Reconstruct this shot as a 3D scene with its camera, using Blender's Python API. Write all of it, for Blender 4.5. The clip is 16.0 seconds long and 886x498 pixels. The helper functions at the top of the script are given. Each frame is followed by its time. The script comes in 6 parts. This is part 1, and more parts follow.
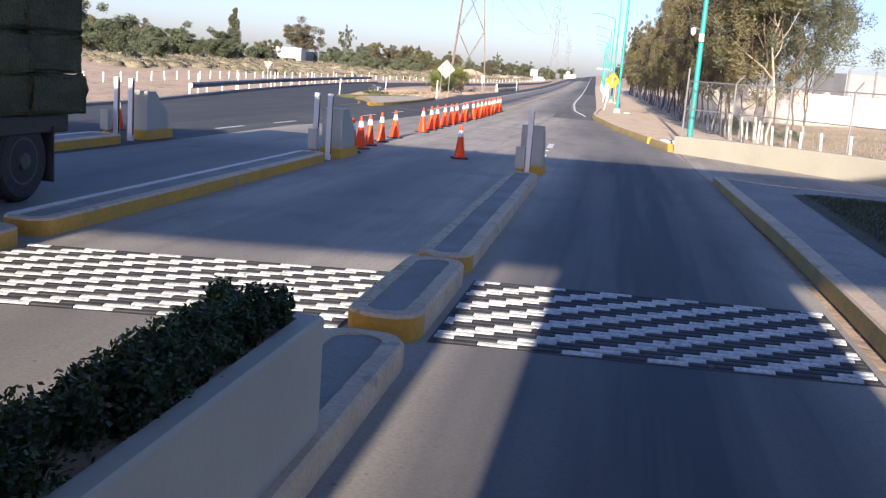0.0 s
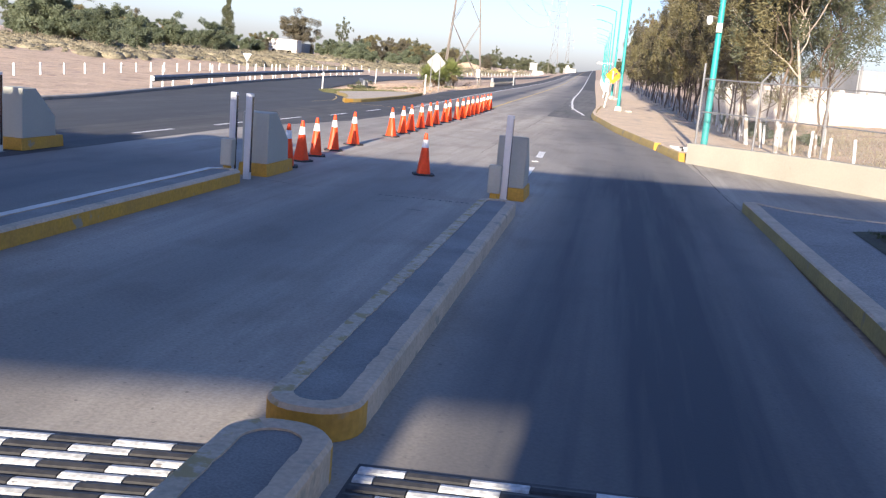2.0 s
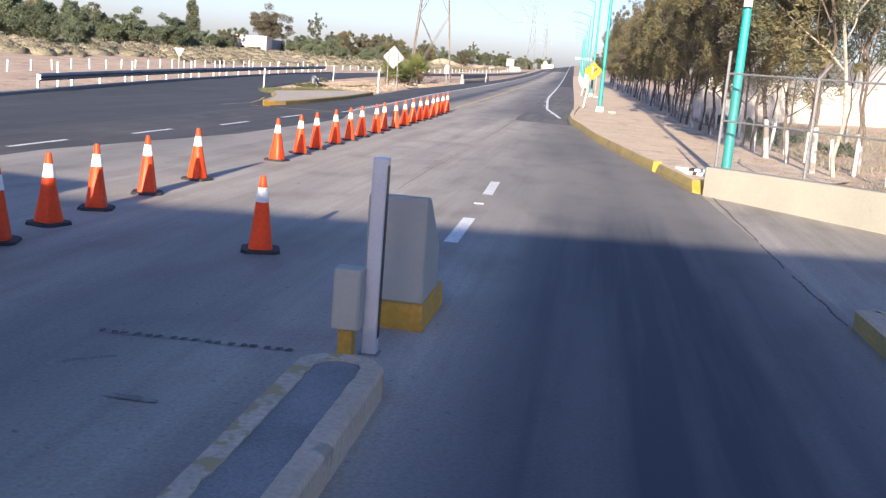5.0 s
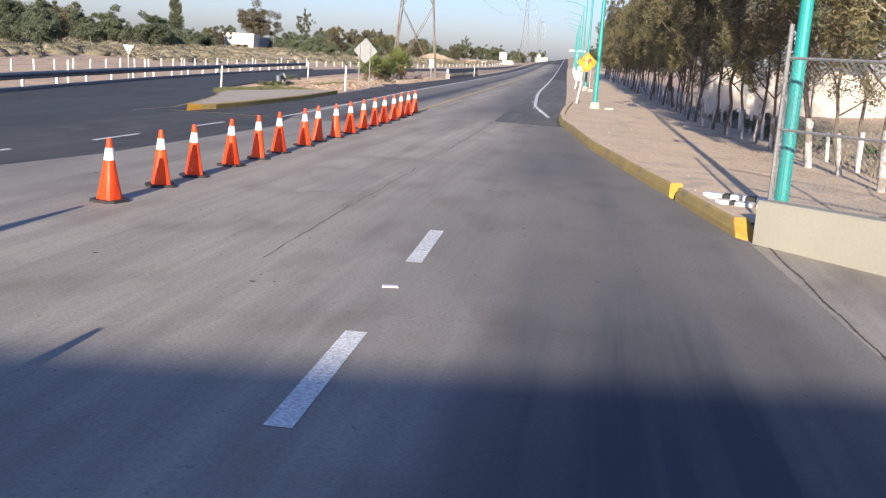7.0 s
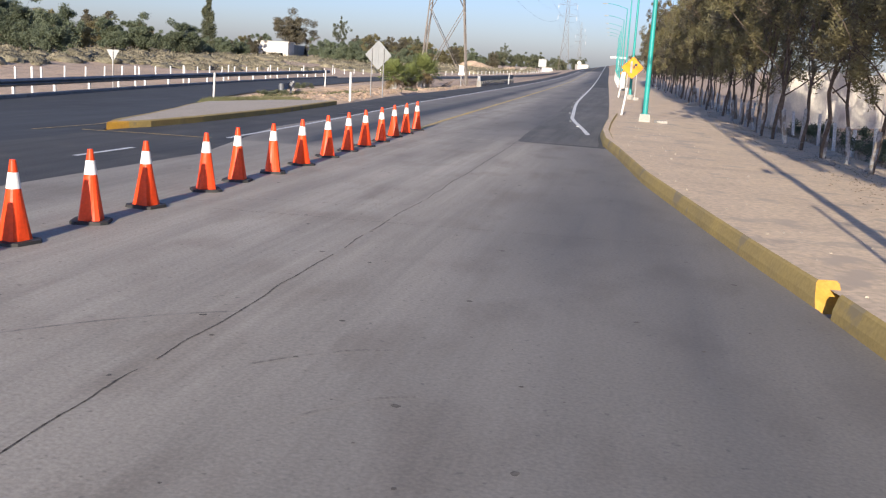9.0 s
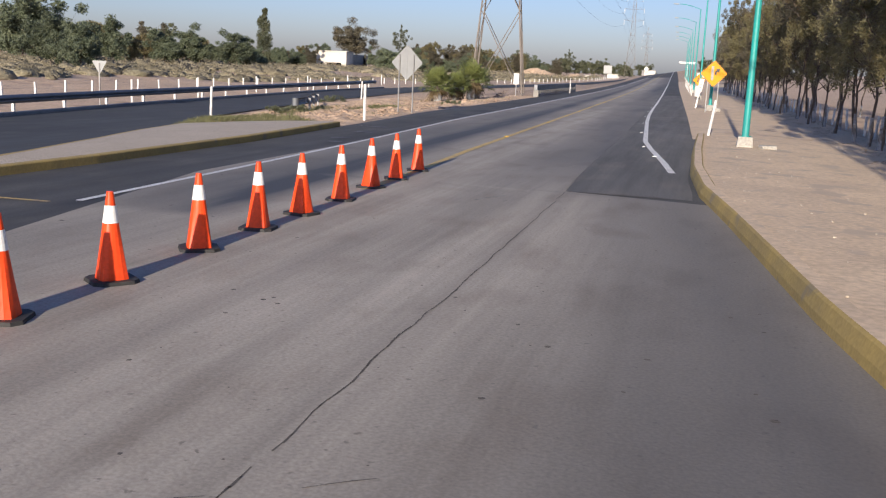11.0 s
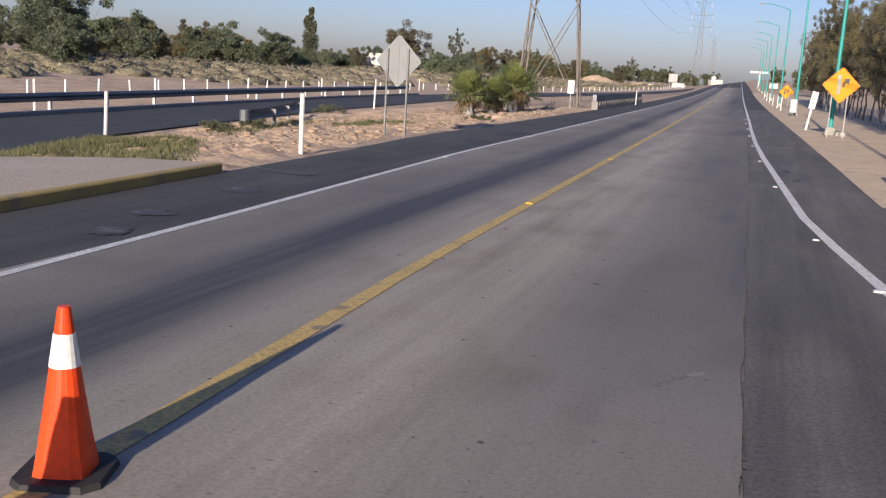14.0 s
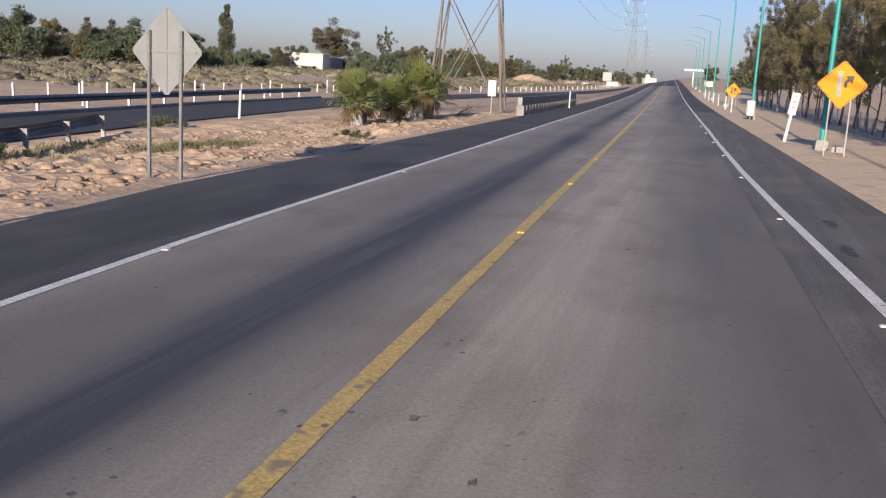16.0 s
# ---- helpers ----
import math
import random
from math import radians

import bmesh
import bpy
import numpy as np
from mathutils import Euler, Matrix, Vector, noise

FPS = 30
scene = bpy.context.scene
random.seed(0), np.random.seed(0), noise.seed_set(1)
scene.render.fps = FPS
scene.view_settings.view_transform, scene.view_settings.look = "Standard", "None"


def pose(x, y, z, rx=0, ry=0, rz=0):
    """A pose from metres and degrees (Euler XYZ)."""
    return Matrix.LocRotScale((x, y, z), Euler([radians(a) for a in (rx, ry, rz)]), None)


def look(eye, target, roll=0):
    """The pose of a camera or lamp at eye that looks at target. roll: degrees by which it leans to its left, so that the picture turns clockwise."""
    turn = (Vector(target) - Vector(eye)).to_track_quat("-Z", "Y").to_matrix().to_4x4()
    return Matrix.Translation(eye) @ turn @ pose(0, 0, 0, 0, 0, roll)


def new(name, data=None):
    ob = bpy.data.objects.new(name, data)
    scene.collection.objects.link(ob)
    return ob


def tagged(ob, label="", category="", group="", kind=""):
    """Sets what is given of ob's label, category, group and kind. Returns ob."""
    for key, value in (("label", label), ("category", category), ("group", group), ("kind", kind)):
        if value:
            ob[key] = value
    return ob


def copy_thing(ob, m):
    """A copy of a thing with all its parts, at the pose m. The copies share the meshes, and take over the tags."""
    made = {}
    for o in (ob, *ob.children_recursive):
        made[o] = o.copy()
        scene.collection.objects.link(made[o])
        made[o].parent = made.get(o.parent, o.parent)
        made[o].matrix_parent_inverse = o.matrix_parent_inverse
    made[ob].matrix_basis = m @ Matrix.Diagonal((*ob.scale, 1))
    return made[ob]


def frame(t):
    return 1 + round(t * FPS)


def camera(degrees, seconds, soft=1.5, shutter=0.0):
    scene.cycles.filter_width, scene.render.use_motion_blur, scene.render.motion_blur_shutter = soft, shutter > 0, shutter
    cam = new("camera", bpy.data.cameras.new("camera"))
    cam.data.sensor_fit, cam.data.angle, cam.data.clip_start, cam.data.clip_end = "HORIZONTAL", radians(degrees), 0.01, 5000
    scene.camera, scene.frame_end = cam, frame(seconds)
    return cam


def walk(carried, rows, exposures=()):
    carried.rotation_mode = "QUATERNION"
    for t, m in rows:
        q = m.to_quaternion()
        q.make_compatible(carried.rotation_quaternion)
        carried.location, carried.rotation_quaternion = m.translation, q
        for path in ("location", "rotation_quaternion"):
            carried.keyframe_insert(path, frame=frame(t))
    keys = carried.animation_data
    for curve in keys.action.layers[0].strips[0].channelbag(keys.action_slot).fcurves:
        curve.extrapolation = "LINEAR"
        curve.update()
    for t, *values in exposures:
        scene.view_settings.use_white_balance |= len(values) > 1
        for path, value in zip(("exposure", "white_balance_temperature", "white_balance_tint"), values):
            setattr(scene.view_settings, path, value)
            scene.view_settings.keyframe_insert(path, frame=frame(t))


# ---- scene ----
cam = camera(49.7, 16.0, 1.25)
PATH = [
    (0, (0.64, -1.53, 1.985), (0.3, 0.406, 1.616), 4.5),
    (0.5, (0.588, -0.453, 2.011), (0.245, 1.482, 1.639), 4.7),
    (1, (0.549, 0.65, 2.024), (0.205, 2.585, 1.652), 5.1),
    (1.5, (0.52, 1.827, 2.028), (0.182, 3.762, 1.651), 5.2),
    (2, (0.513, 2.97, 2.049), (0.177, 4.904, 1.667), 4.9),
    (2.5, (0.445, 4.073, 2.051), (0.12, 6.008, 1.664), 4.6),
    (3, (0.39, 5.35, 2.046), (0.07, 7.287, 1.665), 4.7),
    (3.5, (0.355, 6.557, 2.027), (0.04, 8.496, 1.654), 4.4),
    (4, (0.314, 7.974, 2.016), (0.005, 9.912, 1.632), 5.0),
    (4.2, (0.292, 8.565, 2.026), (-0.013, 10.505, 1.645), 4.9),
    (6.3, (0.285, 14.877, 1.964), (-0.005, 16.816, 1.567), 4.4),
    (6.5, (0.268, 15.433, 1.95), (-0.021, 17.372, 1.558), 4.3),
    (7, (0.262, 17.031, 1.971), (-0.027, 18.97, 1.576), 3.6),
    (7.5, (0.234, 18.675, 1.918), (-0.061, 20.612, 1.52), 4.1),
    (8, (0.192, 20.339, 1.927), (-0.12, 22.274, 1.529), 3.7),
    (8.5, (0.058, 22.254, 1.866), (-0.279, 24.184, 1.468), 3.7),
    (9, (-0.07, 24.224, 1.845), (-0.442, 26.151, 1.461), 3.3),
    (9.2, (-0.166, 25.021, 1.843), (-0.548, 26.946, 1.456), 3.6),
    (11.3, (-1.053, 34.044, 1.895), (-1.577, 35.938, 1.526), 2.7),
    (11.5, (-1.2, 34.929, 1.883), (-1.736, 36.822, 1.523), 3.0),
    (12, (-1.553, 37.157, 1.862), (-2.116, 39.041, 1.495), 3.2),
    (12.5, (-1.922, 39.368, 1.834), (-2.507, 41.244, 1.46), 3.6),
    (13, (-2.279, 41.461, 1.866), (-2.881, 43.333, 1.5), 3.3),
    (13.5, (-2.679, 43.761, 1.903), (-3.295, 45.628, 1.538), 3.4),
    (14, (-3.119, 46.206, 1.848), (-3.735, 48.072, 1.478), 3.5),
    (14.5, (-3.512, 48.718, 1.854), (-4.117, 50.589, 1.488), 3.3),
    (15, (-3.907, 51.43, 1.871), (-4.478, 53.313, 1.511), 3.2),
    (15.5, (-4.25, 54.181, 1.882), (-4.78, 56.075, 1.518), 3.3),
    (16, (-4.535, 57.087, 1.886), (-5.029, 58.991, 1.523), 3.1),
]
walk(cam, [(t, look(eye, target, roll)) for t, eye, target, roll in PATH], [(0.0, 1.25, 5830, 18), (1.5, 1.38, 5780, 17), (4.2, 1.38, 5830, 18), (6.5, 1.02, 5760, 16), (9.0, 0.76, 5680, 16), (11.5, 0.50, 5780, 18), (16.0, 0.45, 5840, 19)])


# ---- light ----
SUN_EL, SUN_AZ = 15.0, 180.0        # the sun stands low behind the camera, at -y
world = bpy.data.worlds.new("sky")
scene.world = world
world.use_nodes = True
wn = world.node_tree.nodes
sky = wn.new("ShaderNodeTexSky")
sky.sky_type = "NISHITA"
sky.sun_disc = False
sky.sun_elevation = radians(SUN_EL)
sky.sun_rotation = radians(SUN_AZ)
sky.air_density, sky.dust_density, sky.ozone_density = 1.0, 0.9, 4.0
haze = wn.new("ShaderNodeMix")          # dusty air: the blue leans to lavender
haze.data_type, haze.blend_type = "RGBA", "MULTIPLY"
haze.inputs[0].default_value = 1.0
haze.inputs[7].default_value = (1.12, 0.985, 1.06, 1.0)
world.node_tree.links.new(sky.outputs[0], haze.inputs[6])
world.node_tree.links.new(haze.outputs[2], wn["Background"].inputs[0])
wn["Background"].inputs[1].default_value = 0.085
sun_data = bpy.data.lights.new("sun", "SUN")
sun_data.energy, sun_data.angle, sun_data.color = 5.0, radians(0.53), (1.0, 0.85, 0.59)
sun = new("sun", sun_data)
sun.matrix_world = look((0, -100 * math.cos(radians(SUN_EL)), 100 * math.sin(radians(SUN_EL))), (0, 0, 0))

# ---- materials ----
def nodes_of(name):
    m = bpy.data.materials.new(name)
    m.use_nodes = True
    return m, m.node_tree.nodes, m.node_tree.links, m.node_tree.nodes["Principled BSDF"]


def noise_node(n, l, vec, scale, detail=4.0, stretch=None):
    t = n.new("ShaderNodeTexNoise")
    t.inputs["Scale"].default_value, t.inputs["Detail"].default_value = scale, detail
    if stretch:
        mp = n.new("ShaderNodeMapping")
        mp.inputs["Scale"].default_value = stretch
        l.new(vec, mp.inputs["Vector"])
        vec = mp.outputs[0]
    l.new(vec, t.inputs["Vector"])
    return t.outputs["Fac"]


def ramp(n, l, fac, lo, hi):
    r = n.new("ShaderNodeMapRange")
    r.inputs["From Min"].default_value, r.inputs["From Max"].default_value = lo, hi
    l.new(fac, r.inputs["Value"])
    return r.outputs[0]


def mix(n, l, fac, a, b, kind="MIX"):
    x = n.new("ShaderNodeMix")
    x.data_type, x.blend_type = "RGBA", kind
    for sock, v in ((x.inputs[0], fac), (x.inputs[6], a), (x.inputs[7], b)):
        if isinstance(v, (int, float)):
            sock.default_value = v
        elif isinstance(v, tuple):
            sock.default_value = (*v, 1.0)
        else:
            l.new(v, sock)
    return x.outputs[2]


def surface(name, base, other=None, scale=2.0, fine=40.0, rough=0.8, metal=0.0, bump=0.15, dist=0.01, local=False, rand=0.0,
            wear=None, wear_scale=6.0, wear_at=0.62, stain=None, stretch=None, grain=0.35, island=0.0, through_light=0.0, spec=0.5):
    """A procedural surface: two tones at a coarse scale, grain at a fine one, wear patches, and a stain that follows the mesh's own layer."""
    m, n, l, b = nodes_of(name)
    other = other or tuple(c * 0.72 for c in base)
    vec = n.new("ShaderNodeTexCoord").outputs["Object"] if local else n.new("ShaderNodeNewGeometry").outputs["Position"]
    coarse = ramp(n, l, noise_node(n, l, vec, scale, 5.0, stretch), 0.32, 0.68)
    small = noise_node(n, l, vec, fine, 3.0)
    col = mix(n, l, coarse, base, other)
    dark = mix(n, l, ramp(n, l, small, 0.3, 0.7), (1 - grain,) * 3, (1 + grain * 0.6,) * 3)
    col = mix(n, l, 1.0, col, dark, "MULTIPLY")
    if wear:
        w = ramp(n, l, noise_node(n, l, vec, wear_scale, 8.0), wear_at, wear_at + 0.06)
        col = mix(n, l, w, col, wear)
    if stain:
        at = n.new("ShaderNodeAttribute")
        at.attribute_name = "stain"
        streak = ramp(n, l, noise_node(n, l, vec, 1.0, 5.0, (2.2, 0.12, 1)), 0.25, 0.75)
        f = n.new("ShaderNodeMath")
        f.operation = "MULTIPLY"
        l.new(at.outputs["Fac"], f.inputs[0])
        l.new(ramp(n, l, streak, -0.6, 0.8), f.inputs[1])
        col = mix(n, l, f.outputs[0], col, stain)
    if rand or island:
        src = n.new("ShaderNodeObjectInfo").outputs["Random"] if rand else n.new("ShaderNodeNewGeometry").outputs["Random Per Island"]
        k = rand or island
        r = n.new("ShaderNodeMapRange")
        r.inputs["To Min"].default_value, r.inputs["To Max"].default_value = 1 - k, 1 + k
        l.new(src, r.inputs["Value"])
        cmb = n.new("ShaderNodeCombineColor")
        for s in cmb.inputs[:3]:
            l.new(r.outputs[0], s)
        col = mix(n, l, 1.0, col, cmb.outputs[0], "MULTIPLY")
    l.new(col, b.inputs["Base Color"])
    b.inputs["Roughness"].default_value, b.inputs["Metallic"].default_value = rough, metal
    b.inputs["Specular IOR Level"].default_value = spec
    if through_light:
        b.inputs["Subsurface Weight"].default_value = 0.0
        tr = n.new("ShaderNodeBsdfTranslucent")
        l.new(col, tr.inputs["Color"])
        ms = n.new("ShaderNodeMixShader")
        ms.inputs[0].default_value = through_light
        l.new(b.outputs[0], ms.inputs[1])
        l.new(tr.outputs[0], ms.inputs[2])
        l.new(ms.outputs[0], n["Material Output"].inputs["Surface"])
    if bump:
        bp = n.new("ShaderNodeBump")
        bp.inputs["Strength"].default_value, bp.inputs["Distance"].default_value = bump, dist
        l.new(small, bp.inputs["Height"])
        l.new(bp.outputs[0], b.inputs["Normal"])
    return m


def paving(name, base, other, grime, stain, rough=0.85, agg=0.22, streaks=0.2, bump=0.25):
    """Road surface: blotches, streaks along the lane, grime, aggregate, and tyre black and broader darkening that
    follow the mesh's own layer.
    """
    m, n, l, b = nodes_of(name)
    vec = n.new("ShaderNodeNewGeometry").outputs["Position"]
    grey = lambda fac, lo, hi: mix(n, l, fac, (lo,) * 3, (hi,) * 3)
    col = mix(n, l, ramp(n, l, noise_node(n, l, vec, 0.4, 7.0, (1, 0.45, 1)), 0.34, 0.66), base, other)
    col = mix(n, l, ramp(n, l, noise_node(n, l, vec, 1.3, 8.0, (1, 0.5, 1)), 0.5, 0.78), col, grime)
    long_streak = noise_node(n, l, vec, 1.0, 6.0, (2.6, 0.10, 1))
    thin_streak = noise_node(n, l, vec, 1.0, 5.0, (11.0, 0.35, 1))
    col = mix(n, l, 1.0, col, grey(ramp(n, l, long_streak, 0.3, 0.7), 1 - streaks, 1 + streaks * 0.6), "MULTIPLY")
    col = mix(n, l, 1.0, col, grey(ramp(n, l, thin_streak, 0.3, 0.7), 1 - streaks * 0.4, 1 + streaks * 0.3), "MULTIPLY")
    fine = noise_node(n, l, vec, 38.0, 6.0)
    col = mix(n, l, 1.0, col, grey(ramp(n, l, fine, 0.32, 0.68), 1 - agg, 1 + agg * 0.7), "MULTIPLY")
    pits = noise_node(n, l, vec, 16.0, 2.0)
    col = mix(n, l, ramp(n, l, pits, 0.66, 0.76), col, tuple(c * 0.62 for c in other))
    at = n.new("ShaderNodeAttribute")
    at.attribute_name = "stain"
    f = n.new("ShaderNodeMath")
    f.operation = "MULTIPLY"
    s = n.new("ShaderNodeMath")
    s.operation = "ADD"
    l.new(ramp(n, l, long_streak, -0.05, 0.95), s.inputs[0])
    l.new(ramp(n, l, thin_streak, -1.0, 2.0), s.inputs[1])
    l.new(at.outputs["Fac"], f.inputs[0])
    l.new(s.outputs[0], f.inputs[1])
    f.use_clamp = True
    col = mix(n, l, f.outputs[0], col, stain)
    l.new(col, b.inputs["Base Color"])
    b.inputs["Roughness"].default_value = rough
    bp = n.new("ShaderNodeBump")
    bp.inputs["Strength"].default_value, bp.inputs["Distance"].default_value = bump, 0.006
    l.new(fine, bp.inputs["Height"])
    l.new(bp.outputs[0], b.inputs["Normal"])
    return m


DIRT = surface("dirt", (0.58, 0.425, 0.29), (0.465, 0.34, 0.232), 0.35, 9.0, 0.95, bump=0.5, dist=0.05, grain=0.3, wear=(0.33, 0.235, 0.17), wear_scale=0.9, wear_at=0.6)
CLOD = surface("earth_clods", (0.42, 0.30, 0.21), (0.32, 0.23, 0.16), 1.5, 12.0, 0.95, bump=0.4)
PALE_DIRT = surface("packed_dirt", (0.72, 0.555, 0.375), (0.62, 0.475, 0.325), 0.5, 12.0, 0.95, bump=0.25, dist=0.02, grain=0.2, wear=(0.5, 0.395, 0.29), wear_scale=1.3, wear_at=0.58)
ASPHALT = paving("asphalt", (0.078, 0.075, 0.072), (0.054, 0.053, 0.052), (0.115, 0.105, 0.092), (0.030, 0.031, 0.034), agg=0.3, streaks=0.26)
SIDE_ASPHALT = paving("dark_asphalt", (0.048, 0.051, 0.056), (0.034, 0.036, 0.04), (0.068, 0.067, 0.065), (0.025, 0.027, 0.03), agg=0.3)
CONCRETE_ROAD = paving("worn_concrete_paving", (0.425, 0.38, 0.312), (0.345, 0.308, 0.252), (0.28, 0.238, 0.186), (0.054, 0.057, 0.066), rough=0.8, agg=0.16, streaks=0.2)
PATCH = paving("patched_asphalt", (0.150, 0.144, 0.134), (0.112, 0.108, 0.101), (0.185, 0.168, 0.145), (0.035, 0.036, 0.04), agg=0.3, streaks=0.28)
TYRE_MARK = surface("tyre_mark", (0.17, 0.16, 0.14), (0.21, 0.2, 0.17), 3.0, 40.0, 0.8, bump=0.1, wear=(0.26, 0.245, 0.21), wear_scale=4.0, wear_at=0.5)
SHED = surface("weathered_sheet_metal", (0.34, 0.345, 0.35), (0.27, 0.275, 0.28), 0.5, 8.0, 0.6, metal=0.2, bump=0.1, grain=0.1)
OIL = surface("oil_stain", (0.05, 0.05, 0.052), (0.085, 0.083, 0.08), 3.0, 40.0, 0.7, bump=0.1, wear=(0.12, 0.115, 0.108), wear_scale=4.0, wear_at=0.55)
TYRE_FAINT = surface("faint_tyre_scrub", (0.20, 0.178, 0.152), (0.25, 0.222, 0.19), 3.0, 40.0, 0.85, bump=0.1, wear=(0.29, 0.26, 0.222), wear_scale=5.0, wear_at=0.48)
CRACK = surface("crack_filler", (0.085, 0.076, 0.066), (0.16, 0.14, 0.12), 3.0, 30.0, 0.95, bump=0.2)
WHITE_LINE = surface("white_road_paint", (0.82, 0.81, 0.77), (0.7, 0.69, 0.65), 2.0, 40.0, 0.7, bump=0.1, wear=(0.33, 0.31, 0.29), wear_scale=7.0, wear_at=0.66)
YELLOW_LINE = surface("yellow_road_paint", (0.62, 0.44, 0.14), (0.53, 0.38, 0.14), 2.0, 40.0, 0.7, bump=0.1, wear=(0.28, 0.22, 0.14), wear_scale=5.0, wear_at=0.6)
KERB_YELLOW = surface("faded_yellow_kerb_paint", (0.6, 0.33, 0.035), (0.5, 0.28, 0.05), 2.5, 25.0, 0.75, bump=0.25, wear=(0.33, 0.28, 0.20), wear_scale=3.5, wear_at=0.64, grain=0.15)
KERB_OLD = surface("worn_kerb_paint", (0.43, 0.31, 0.095), (0.33, 0.245, 0.09), 1.6, 25.0, 0.85, bump=0.3, wear=(0.27, 0.215, 0.12), wear_scale=2.0, wear_at=0.6, grain=0.15)
KERB_CREAM = surface("cream_kerb_concrete", (0.61, 0.48, 0.34), (0.50, 0.39, 0.27), 2.5, 30.0, 0.85, bump=0.3, wear=(0.36, 0.31, 0.23), wear_scale=4.0, wear_at=0.6, grain=0.15)
FILL = surface("grey_aggregate", (0.29, 0.28, 0.255), (0.215, 0.208, 0.19), 2.0, 70.0, 0.9, bump=0.3, dist=0.006, grain=0.22)
BLOCK = surface("painted_concrete_block", (0.44, 0.43, 0.36), (0.385, 0.375, 0.315), 1.2, 30.0, 0.8, bump=0.03, grain=0.04, wear=(0.36, 0.345, 0.29), wear_scale=2.0, wear_at=0.66)
CREAM_WALL = surface("cream_wall_paint", (0.355, 0.335, 0.272), (0.31, 0.29, 0.235), 0.8, 25.0, 0.85, bump=0.05, grain=0.05, wear=(0.27, 0.245, 0.195), wear_scale=1.4, wear_at=0.66)
SIDEWALK = surface("sidewalk_concrete", (0.30, 0.285, 0.26), (0.24, 0.23, 0.21), 0.8, 40.0, 0.85, bump=0.2, wear=(0.2, 0.19, 0.17), wear_scale=1.5)
ISLAND_TOP = surface("island_concrete", (0.52, 0.44, 0.34), (0.45, 0.38, 0.29), 0.6, 30.0, 0.9, bump=0.2)
ALU = surface("brushed_aluminium", (0.66, 0.67, 0.68), (0.58, 0.59, 0.61), 3.0, 60.0, 0.42, metal=0.35, bump=0.05, grain=0.06)
DARK_GLASS = surface("black_sensor_window", (0.015, 0.016, 0.02), None, 3.0, 30.0, 0.25, bump=0.0)
GALV = surface("galvanised_steel", (0.3, 0.3, 0.3), (0.22, 0.22, 0.22), 2.0, 40.0, 0.55, metal=0.4, bump=0.1)
RAIL = surface("weathered_rail_steel", (0.20, 0.21, 0.23), (0.14, 0.15, 0.16), 1.0, 30.0, 0.55, metal=0.6, bump=0.1, grain=0.15)
ORANGE = surface("orange_cone_plastic", (0.85, 0.075, 0.01), (0.74, 0.065, 0.012), 3.0, 30.0, 0.42, bump=0.03, local=True, grain=0.12, rand=0.12, wear=(0.35, 0.09, 0.04), wear_scale=9.0, wear_at=0.68, spec=0.25)
SLEEVE = surface("white_reflective_sleeve", (0.82, 0.82, 0.80), (0.74, 0.73, 0.70), 6.0, 40.0, 0.4, bump=0.05, local=True, grain=0.1)
RUBBER = surface("black_rubber", (0.02, 0.02, 0.022), (0.035, 0.033, 0.03), 4.0, 30.0, 0.75, bump=0.2, local=True)
TEAL = surface("teal_pole_paint", (0.02, 0.32, 0.29), (0.03, 0.26, 0.25), 1.2, 25.0, 0.5, bump=0.05, grain=0.12)
WHITEWASH = surface("whitewash", (0.44, 0.435, 0.425), (0.31, 0.305, 0.295), 3.0, 20.0, 0.9, bump=0.3, wear=(0.21, 0.18, 0.15), wear_scale=4.0, wear_at=0.52)
WHITE_POST = surface("white_post_paint", (0.74, 0.73, 0.70), (0.62, 0.61, 0.58), 3.0, 30.0, 0.6, bump=0.1)
SIGN_YELLOW = surface("yellow_sign_sheeting", (0.72, 0.3, 0.004), (0.67, 0.28, 0.005), 2.0, 40.0, 0.4, bump=0.02, grain=0.08, spec=0.1)
SIGN_BLACK = surface("black_sign_film", (0.02, 0.02, 0.02), None, 2.0, 40.0, 0.5, bump=0.0)
SIGN_GREY = surface("faded_grey_sign_film", (0.34, 0.33, 0.30), None, 3.0, 40.0, 0.5, bump=0.0)
SIGN_BACK = surface("bare_sign_aluminium", (0.28, 0.29, 0.29), (0.24, 0.25, 0.25), 3.0, 30.0, 0.5, metal=0.2, bump=0.05, grain=0.05)
BARK = surface("grey_bark", (0.17, 0.13, 0.10), (0.10, 0.075, 0.055), 3.0, 14.0, 0.95, bump=0.6, dist=0.02, local=True)
LEAF_OLIVE = surface("olive_leaves", (0.3, 0.26, 0.13), (0.215, 0.2, 0.1), 0.5, 5.0, 0.6, bump=0.0, local=True, rand=0.12, wear=(0.25, 0.18, 0.09), wear_scale=0.8, wear_at=0.58, through_light=0.5)
LEAF_GREEN = surface("dusty_green_leaves", (0.195, 0.225, 0.135), (0.13, 0.16, 0.10), 0.5, 5.0, 0.6, bump=0.0, local=True, rand=0.25, through_light=0.4)
LEAF_SHRUB = surface("dark_green_shrub_leaves", (0.05, 0.09, 0.03), (0.032, 0.06, 0.022), 3.0, 15.0, 0.5, bump=0.0, local=True, rand=0.2, through_light=0.3)
LEAF_BROWN = surface("dry_brown_leaves", (0.21, 0.185, 0.125), (0.15, 0.138, 0.095), 0.5, 5.0, 0.7, bump=0.0, local=True, rand=0.15, through_light=0.5)
